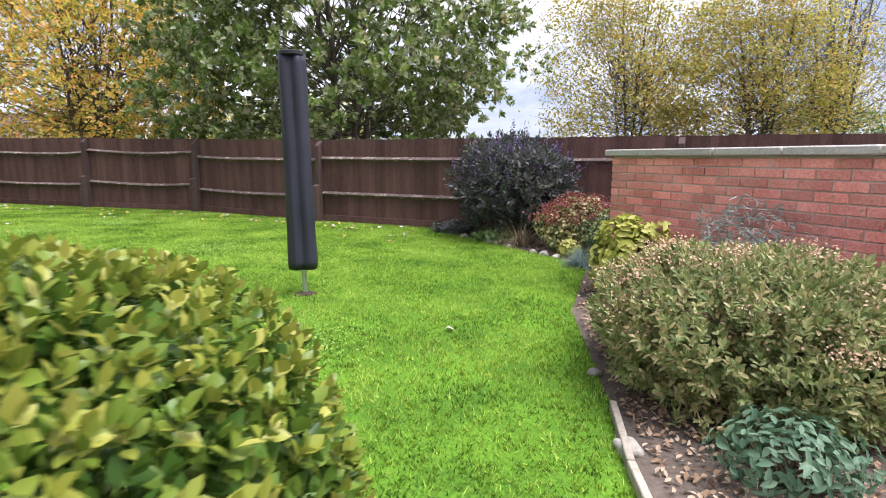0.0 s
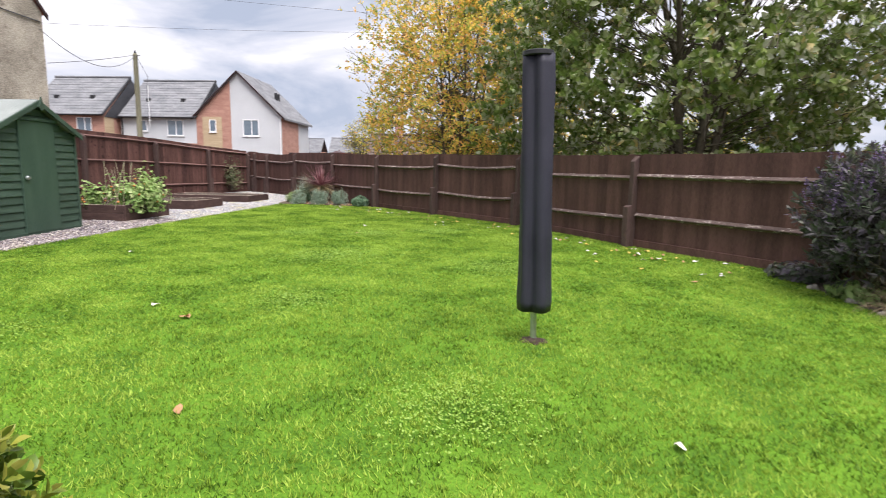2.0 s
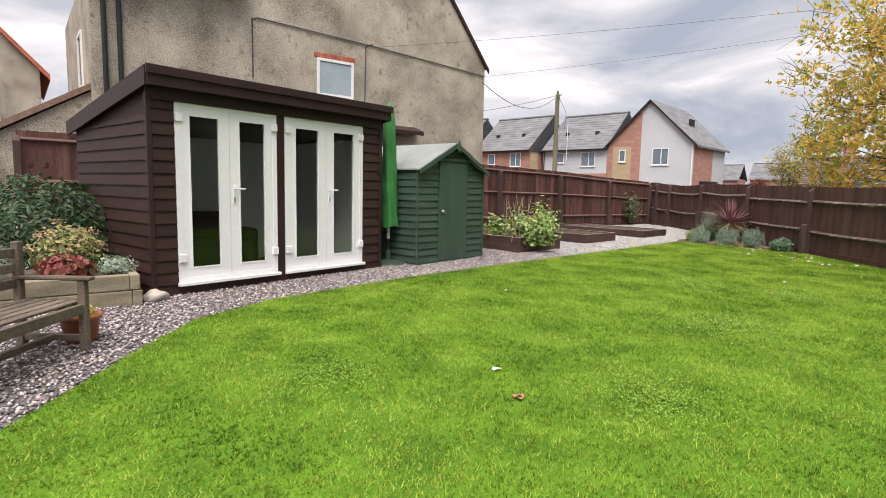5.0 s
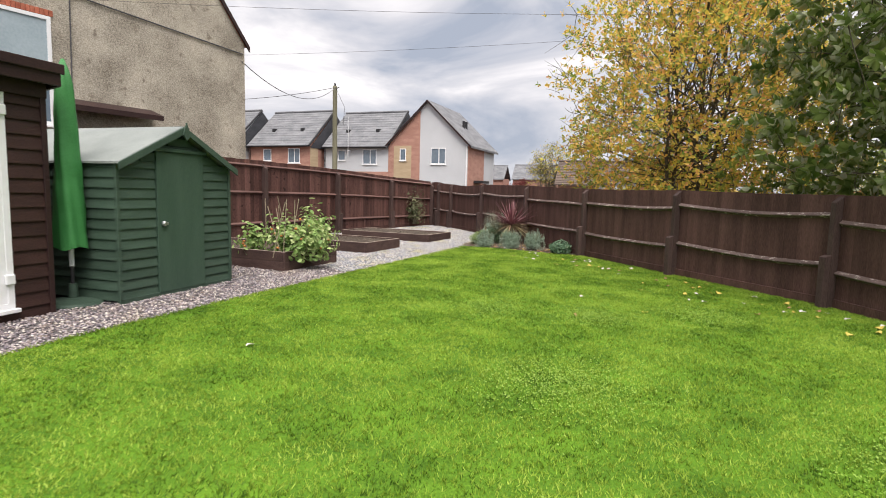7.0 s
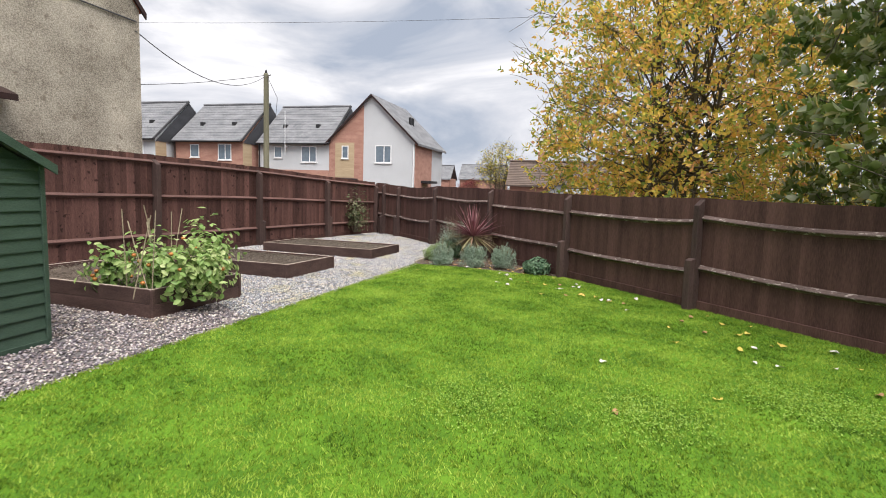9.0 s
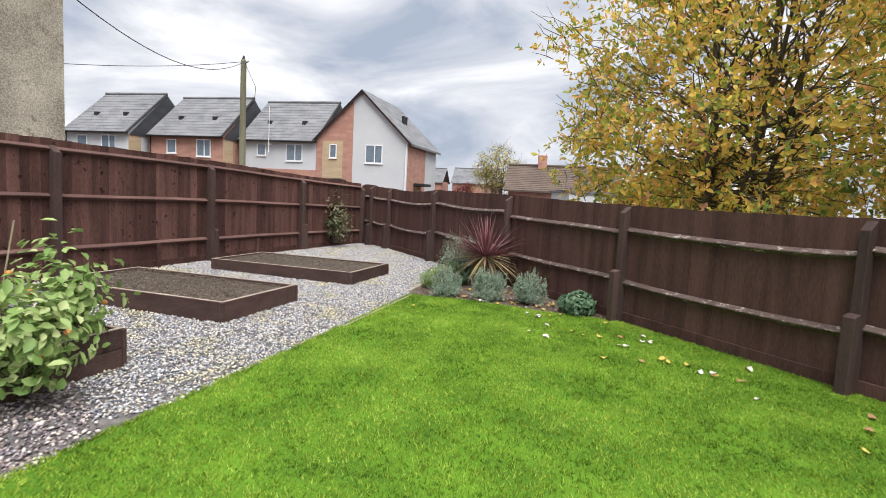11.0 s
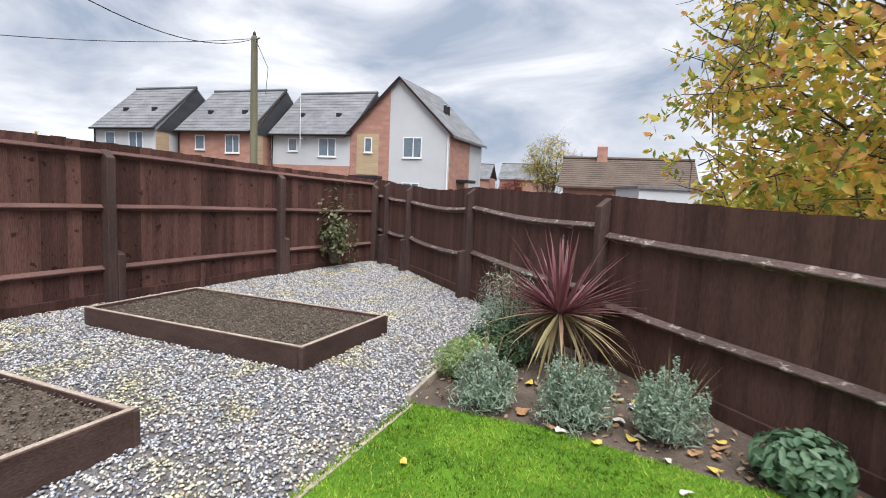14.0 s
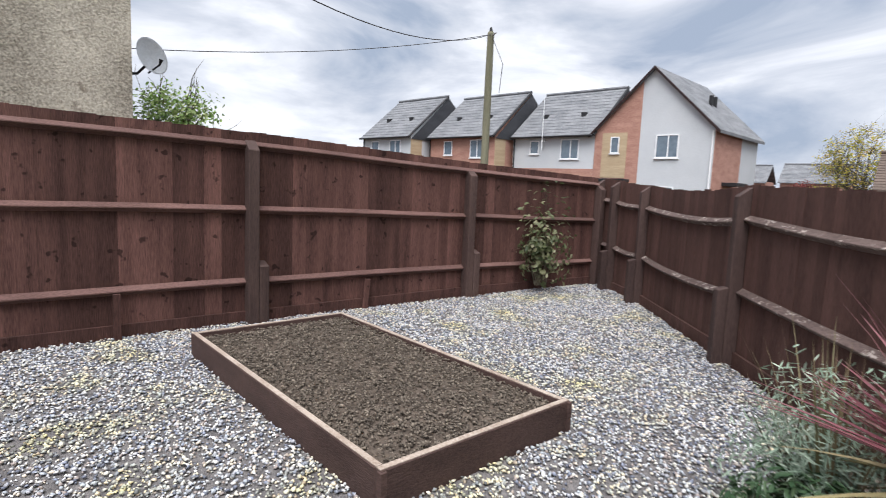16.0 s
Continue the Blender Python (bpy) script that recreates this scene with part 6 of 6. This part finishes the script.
# ---- fallen leaves ----
fall = [surf("fallen_leaf_" + nme, a, b, 0.7, 20, 90, 0.2, spec=0.3) for nme, a, b in
        (("yellow", (0.45, 0.32, 0.05), (0.60, 0.48, 0.12)), ("brown", (0.28, 0.15, 0.07), (0.42, 0.25, 0.13)), ("pale", (0.50, 0.46, 0.40), (0.66, 0.63, 0.58)))]
leaf_me = []
for k, mt in enumerate(fall):
    bm = bmesh.new()
    rim = [bm.verts.new((0.055 * math.cos(a), 0.030 * math.sin(a), 0.010 + 0.010 * math.cos(2 * a + k) + 0.006 * math.sin(3 * a))) for a in [i * math.pi / 4 for i in range(8)]]
    mid = [bm.verts.new((-0.025, 0, 0.004)), bm.verts.new((0.025, 0, 0.004))]
    for i in range(8):
        bm.faces.new((rim[i], rim[(i + 1) % 8], mid[1 if i in (0, 1, 6, 7) else 0]))
    bm.faces.new((rim[2], mid[0], mid[1]))
    bm.faces.new((rim[6], mid[1], mid[0]))
    me = bpy.data.meshes.new("fallen_leaf")
    bm.to_mesh(me)
    bm.free()
    me.materials.append(mt)
    leaf_me.append(me)
lrng = np.random.default_rng(77)
NAMES = ("dry yellow fallen leaf on the lawn", "curled brown fallen leaf on the lawn", "pale upturned fallen leaf on the lawn")


def drop_leaf(x, y, k, s=1.0):
    ob = new("fallen_leaf", leaf_me[k])
    ob.matrix_world = pose(x, y, gz(x, y) + 0.030, *lrng.uniform(-12, 12, 2), lrng.uniform(0, 360)) @ Matrix.Scale(s, 4)
    tagged(ob, NAMES[k], "leaf", "fallen leaves")


for x, y, k in ((-4.09, 3.4, 2), (-3.54, 3.38, 1), (-2.01, 2.49, 1), (-3.56, 3.36, 1), (0.03, 3.67, 2), (-7.14, 8.99, 2), (-6.43, 8.05, 1), (-6.1, 8.91, 0), (-6.1, 10.21, 2), (-6.48, 10.67, 2), (-6.41, 10.92, 0), (-5.77, 10.6, 2), (-7.07, 10.2, 0), (-10.62, 11.23, 2), (-10.95, 11.19, 1), (-10.71, 11.66, 2), (-12.33, 10.9, 0), (-9.78, 12.24, 2), (-7.02, 4.52, 2)):
    drop_leaf(x, y, k, 0.72)
edge_pts = [(-10.4, 12.6), (-7.8, 11.95), (-5.1, 11.3), (-2.24, 9.8), (-0.5, 9.4)]
for i in range(95):
    a = lrng.integers(len(edge_pts) - 1)
    s = lrng.uniform()
    x = edge_pts[a][0] + (edge_pts[a + 1][0] - edge_pts[a][0]) * s
    y = edge_pts[a][1] + (edge_pts[a + 1][1] - edge_pts[a][1]) * s - abs(lrng.normal(0, 0.75)) - 0.05
    drop_leaf(x, y, int(lrng.choice([0, 1, 2], p=[0.4, 0.25, 0.35])), lrng.uniform(0.6, 1.05))
for i in range(34):
    drop_leaf(lrng.uniform(-13.0, -10.9), lrng.uniform(11.9, 13.0), int(lrng.choice([0, 1, 2], p=[0.35, 0.35, 0.3])), lrng.uniform(0.7, 1.1))

LITTER = leafy("brown_leaf_litter", [(0.14, 0.085, 0.05), (0.24, 0.15, 0.09), (0.36, 0.25, 0.16), (0.44, 0.36, 0.27)], 0.9, 0.05)


def litter(poly, box, n, size, label):
    x, y = lrng.uniform(box[0], box[1], n), lrng.uniform(box[2], box[3], n)
    k = inside(x, y, poly)
    x, y = x[k], y[k]
    p = np.stack([x, y, 0.437 - 0.00768 * x + 0.00155 * y + 0.014 + lrng.uniform(0, 0.018, len(x))], 1)
    v, f = leaf_mesh(p, np.tile([0, 0, 1.0], (len(p), 1)), size, size * 0.6, lrng, 0.25, 0.45)
    tagged(raw("leaf_litter", v, f, LITTER), label, "leaf litter", kind="stuff")


litter([(0.70, 1.0), (0.90, 3.1), (1.02, 4.2), (1.34, 5.2), (1.6, 5.95), (2.6, 3.4), (2.6, 1.0)], (0.6, 2.7, 1.0, 6.0), 9000, 0.032, "brown leaf litter and chips under the bushes")
litter([(1.5, 6.1), (1.40, 6.5), (0.56, 7.85), (-0.36, 9.55), (0.6, 8.6), (2.3, 6.6)], (-0.4, 2.4, 6.0, 9.6), 2500, 0.035, "brown leaf litter in the flower bed")
litter(BED_EDGE + [(-10.6, 12.85), (-13.0, 13.4), (-13.9, 12.95), (-13.5, 12.03)], (-14, -10.4, 11.4, 13.5), 900, 0.045, "fallen leaves on the corner bed")

# ---- grass ----
GRASS = bpy.data.materials.new("grass_blades")
GRASS.use_nodes = True
gn, gl = GRASS.node_tree.nodes, GRASS.node_tree.links
gb = gn["Principled BSDF"]
ggeo = gn.new("ShaderNodeNewGeometry")
gno = gn.new("ShaderNodeTexNoise")
gno.inputs["Scale"].default_value = 1.5
gno.inputs["Detail"].default_value = 9
gno.inputs["Roughness"].default_value = 0.72
gl.new(ggeo.outputs["Position"], gno.inputs["Vector"])
gadd = gn.new("ShaderNodeMath")
gadd.operation = "MULTIPLY_ADD"
gadd.inputs[1].default_value = 0.62
gl.new(ggeo.outputs["Random Per Island"], gadd.inputs[0])
gsub = gn.new("ShaderNodeMath")
gsub.operation = "MULTIPLY_ADD"
gsub.inputs[1].default_value = 2.3
gsub.inputs[2].default_value = -0.93
gl.new(gno.outputs["Fac"], gsub.inputs[0])
gl.new(gsub.outputs["Value"], gadd.inputs[2])
gr = gn.new("ShaderNodeValToRGB")
ge = gr.color_ramp.elements
ge[0].position, ge[0].color = 0.12, (0.056, 0.125, 0.014, 1)
ge[1].position, ge[1].color = 0.95, (0.40, 0.53, 0.09, 1)
e2 = ge.new(0.42)
e2.color = (0.162, 0.280, 0.024, 1)
e3 = ge.new(0.68)
e3.color = (0.315, 0.450, 0.058, 1)
gl.new(gadd.outputs["Value"], gr.inputs["Fac"])
gl.new(gr.outputs["Color"], gb.inputs["Base Color"])
gb.inputs["Roughness"].default_value = 0.55
gb.inputs["Specular IOR Level"].default_value = 0.16
gtr = gn.new("ShaderNodeBsdfTranslucent")
gl.new(gr.outputs["Color"], gtr.inputs["Color"])
gms = gn.new("ShaderNodeMixShader")
gms.inputs[0].default_value = 0.3
gl.new(gb.outputs["BSDF"], gms.inputs[1])
gl.new(gtr.outputs["BSDF"], gms.inputs[2])
gl.new(gms.outputs["Shader"], gn["Material Output"].inputs["Surface"])

grng = np.random.default_rng(99)


def blades(n, poly, box, hgt, wid, tufted=0.0):
    px = grng.uniform(box[0], box[1], n)
    py = grng.uniform(box[2], box[3], n)
    # a share of the blades gathers in small tufts
    k = int(n * tufted)
    if k:
        c = grng.integers(k, n, k)
        c = k + (c - k) // 9 * 9 % (n - k)
        px[:k] = px[c] + grng.normal(0, 0.011, k)
        py[:k] = py[c] + grng.normal(0, 0.011, k)
    k = inside(px, py, poly)
    px, py = px[k], py[k]
    m = len(px)
    tuftv = 0.9 + 0.10 * np.sin(px * 13.1 + 2.3 * np.sin(py * 9.3) + 1.7 * np.sin(py * 2.1)) * np.sin(py * 11.7 + 2 * np.sin(px * 7.9) + px * 1.3)
    z = 0.437 - 0.00768 * px + 0.00155 * py + 0.010
    a = grng.uniform(0, 2 * math.pi, m)
    h = hgt * grng.uniform(0.5, 1.25, m) * tuftv
    w = wid * grng.uniform(0.7, 1.3, m)
    lean = grng.normal(0, 0.55, (m, 2)) * h[:, None]
    v = np.empty((m, 3, 3))
    v[:, 0] = np.stack([px - np.cos(a) * w, py - np.sin(a) * w, z], 1)
    v[:, 1] = np.stack([px + np.cos(a) * w, py + np.sin(a) * w, z], 1)
    v[:, 2] = np.stack([px + lean[:, 0], py + lean[:, 1], z + h], 1)
    return v.reshape(-1, 3), np.arange(m * 3).reshape(-1, 3)


v, f = blades(1250000, LAWN, (-13.2, 1.7, -0.6, 13.0), 0.027, 0.0038, 0.45)
tagged(raw("grass", v, f, GRASS), "short green mown grass blades", "grass", kind="stuff")

# longer blades that spill over the gravel
edge = LAWN_EDGE[4:]
v, f = blades(1100000, [(x + 0.02, y - 0.01) for x, y in edge] + [(x - 0.05, y + 0.03) for x, y in reversed(edge)], (-13.2, -6.7, 1.4, 11.6), 0.034, 0.0040)
tagged(raw("edge_grass", v, f, GRASS), "ragged grass blades along the gravel edge", "grass", kind="stuff")

# white clover patches and worn soil round the dryer foot
CLOVER = leafy("clover_leaves", [(0.17, 0.32, 0.03), (0.25, 0.40, 0.06), (0.34, 0.47, 0.12)], 0.7, 0.3)
cp = []
for x, y, r in ((-4.9, 6.2, 0.7), (-6.3, 8.2, 0.55), (-1.0, 3.4, 0.5), (-3.4, 4.3, 0.45), (-7.2, 7.4, 0.5), (-5.6, 9.4, 0.6), (-4.2, 2.2, 0.4), (-2.9, 6.9, 0.6)):
    nn = int(1300 * r * r / 0.25)
    d = grng.normal(0, r * 0.5, (nn, 2))
    xx, yy = x + d[:, 0], y + d[:, 1]
    cp.append(np.stack([xx, yy, 0.437 - 0.00768 * xx + 0.00155 * yy + 0.030 + grng.uniform(0, 0.012, nn)], 1))
cp = np.concatenate(cp)
v, f = leaf_mesh(cp, np.tile([0, 0, 1.0], (len(cp), 1)), 0.014, 0.013, grng, 0.05, 0.3)
tagged(raw("clover", v, f, CLOVER), "pale clover patches in the lawn", "clover", kind="stuff")
bm = bmesh.new()
bmesh.ops.create_icosphere(bm, subdivisions=3, radius=1)
for v in bm.verts:
    v.co = Vector((v.co.x * 0.10, v.co.y * 0.08, v.co.z * 0.030)) * (1 + 0.3 * noise.noise(v.co * 2))
    v.co += Vector((dx, dy, gz(dx, dy) + 0.008))
tagged(part("soil_mound", bm, EARTH), "bare soil mound round the dryer socket", "soil", kind="stuff")

# ---- gravel ----
def gravel_mix(name, cols, algae):
    """Stones that each take a colour from the mix, some patches tinged by algae."""
    m = bpy.data.materials.new(name)
    m.use_nodes = True
    n, l = m.node_tree.nodes, m.node_tree.links
    b = n["Principled BSDF"]
    geo = n.new("ShaderNodeNewGeometry")
    r = n.new("ShaderNodeValToRGB")
    r.color_ramp.interpolation = "CONSTANT"
    e = r.color_ramp.elements
    while len(e) < len(cols):
        e.new(0.5)
    for i, c in enumerate(cols):
        e[i].position = i / len(cols)
        e[i].color = (*c, 1)
    l.new(geo.outputs["Random Per Island"], r.inputs["Fac"])
    patch = n.new("ShaderNodeTexNoise")
    patch.inputs["Scale"].default_value = 1.7
    patch.inputs["Detail"].default_value = 5
    l.new(geo.outputs["Position"], patch.inputs["Vector"])
    pr = n.new("ShaderNodeMapRange")
    pr.inputs["From Min"].default_value = 0.50
    pr.inputs["From Max"].default_value = 0.70
    pr.inputs["To Max"].default_value = algae
    l.new(patch.outputs["Fac"], pr.inputs["Value"])
    tint = n.new("ShaderNodeMixRGB")
    tint.blend_type = "MULTIPLY"
    tint.inputs[2].default_value = (1.08, 1.0, 0.55, 1)
    l.new(pr.outputs["Result"], tint.inputs[0])
    l.new(r.outputs["Color"], tint.inputs[1])
    grain = n.new("ShaderNodeTexNoise")
    grain.inputs["Scale"].default_value = 90
    l.new(geo.outputs["Position"], grain.inputs["Vector"])
    mx = n.new("ShaderNodeMixRGB")
    mx.blend_type = "OVERLAY"
    mx.inputs[0].default_value = 0.3
    l.new(tint.outputs["Color"], mx.inputs[1])
    l.new(grain.outputs["Fac"], mx.inputs[2])
    l.new(mx.outputs["Color"], b.inputs["Base Color"])
    b.inputs["Roughness"].default_value = 0.7
    return m


STONES = gravel_mix("mixed_gravel", ((0.13, 0.14, 0.18), (0.23, 0.25, 0.32), (0.35, 0.355, 0.39), (0.47, 0.47, 0.49), (0.58, 0.56, 0.50), (0.70, 0.69, 0.68), (0.34, 0.29, 0.27),
                                     (0.40, 0.43, 0.47), (0.66, 0.58, 0.48), (0.26, 0.27, 0.29), (0.56, 0.56, 0.57)), 0.9)
STONES_DARK = gravel_mix("plum_gravel", ((0.10, 0.085, 0.095), (0.20, 0.165, 0.175), (0.30, 0.25, 0.25), (0.44, 0.39, 0.38), (0.62, 0.57, 0.52), (0.15, 0.13, 0.15), (0.26, 0.21, 0.19), (0.36, 0.33, 0.35)), 0.2)

# one angular stone: a five-sided girdle between a top and a bottom point
ico_v = np.array([(0, 0, 0.95), (0, 0, -0.95)] + [(math.cos(k * 1.2566), math.sin(k * 1.2566), 0.28 * (-1) ** k) for k in range(5)])
ico_f = np.array([(0, 2 + k, 2 + (k + 1) % 5) for k in range(5)] + [(1, 2 + (k + 1) % 5, 2 + k) for k in range(5)])


def pebbles(n, poly, box, size, rng, avoid=()):
    px, py = rng.uniform(box[0], box[1], n), rng.uniform(box[2], box[3], n)
    k = inside(px, py, poly)
    for q in avoid:
        k &= ~inside(px, py, q)
    px, py = px[k], py[k]
    m = len(px)
    s = size * rng.uniform(0.55, 1.35, (m, 1)) * rng.uniform(0.7, 1.2, (m, 3)) * np.array([1.05, 0.95, 0.70])
    a = rng.uniform(0, 2 * math.pi, m)
    ca, sa = np.cos(a)[:, None], np.sin(a)[:, None]
    jit = rng.uniform(0.74, 1.22, (m, len(ico_v), 1))
    loc = ico_v[None] * s[:, None, :] * jit
    tl = rng.normal(0, 0.3, (m, 1))
    z0 = loc[..., 2] + loc[..., 0] * tl
    x = loc[..., 0] * ca - loc[..., 1] * sa + px[:, None]
    y = loc[..., 0] * sa + loc[..., 1] * ca + py[:, None]
    z = z0 + (0.437 - 0.00768 * px + 0.00155 * py + 0.008 + rng.uniform(0, 0.016, m))[:, None]
    v = np.stack([x, y, z], -1).reshape(-1, 3)
    f = (ico_f[None] + (np.arange(m) * len(ico_v))[:, None, None]).reshape(-1, 3)
    return v, f


def bed_outline(c, ls=1.41, ll=2.7):
    p = Vector((c[0], c[1], 0))
    return [tuple(q.xy) for q in (p, p + BED_S * ls, p + BED_S * ls + BED_L * ll, p + BED_L * ll)]


prng = np.random.default_rng(123)
# under the garden room and the shed
HIDDEN = [(-7.15, 0.26), (-9.29, 3.06), (-10.49, 5.17), (-12.6, 4.2), (-12.6, -1.6), (-8.9, -1.2)]
BEDS = [bed_outline(c) for c in ((-10.95, 6.16), (-12.62, 8.50), (-14.04, 11.00))]
v, f = pebbles(150000, GRAVEL, (-19.8, -10.6, 7.0, 15.1), 0.0122, prng, BEDS)
tagged(raw("gravel_stones", v, f, STONES), "loose grey, cream and buff gravel stones", "gravel", kind="stuff")
v, f = pebbles(105000, GRAVEL, (-12.4, -3.6, -1.0, 7.0), 0.0150, prng, BEDS + [HIDDEN])
tagged(raw("gravel_stones", v, f, STONES_DARK), "loose brown-grey gravel along the garden room", "gravel", kind="stuff")

# crumbs of soil in the beds
CRUMB = surf("soil_crumbs", (0.060, 0.048, 0.038), (0.210, 0.175, 0.140), 0.95, 20, 90, 0.5, rand=0.4, island=True)
for q, hh, nn in ((BEDS[1], 0.24, 3600), (BEDS[2], 0.215, 6500), (BEDS[0], 0.33, 1500)):
    xs_, ys_ = [p[0] for p in q], [p[1] for p in q]
    c = (sum(xs_) / 4, sum(ys_) / 4)
    sm = [(c[0] + (x - c[0]) * 0.93, c[1] + (y - c[1]) * 0.93) for x, y in q]
    v, f = pebbles(nn * 3, sm, (min(xs_), max(xs_), min(ys_), max(ys_)), 0.0105, prng)
    v[:, 2] += hh - 0.055
    tagged(raw("soil_crumbs", v, f, CRUMB), "loose crumbs of dark soil", "soil", kind="stuff")

# ---- bricks of the garden wall ----
me = bpy.data.meshes.new("brick")
bm = bx(0, 0.215, 0, 0.10, 0, 0.065, 0.004)
bm.to_mesh(me)
bm.free()
me.materials.append(BRICK)
meh = bpy.data.meshes.new("half_brick")
bm = bx(0, 0.1025, 0, 0.10, 0, 0.065, 0.004)
bm.to_mesh(meh)
bm.free()
meh.materials.append(BRICK)
brng = np.random.default_rng(8)
for c in range(16):
    x = 0.0
    z = c * 0.075 + 0.004
    first = True
    while x < WL - 0.02:
        half = first and c % 2
        ob = new("brick", meh if half else me)
        ob.parent = brick_wall
        ob.matrix_parent_inverse = Matrix()
        ob.matrix_basis = pose(x, brng.normal(0, 0.0015), z, 0, 0, brng.normal(0, 0.25))
        x += (0.1025 if half else 0.215) + 0.010
        first = False
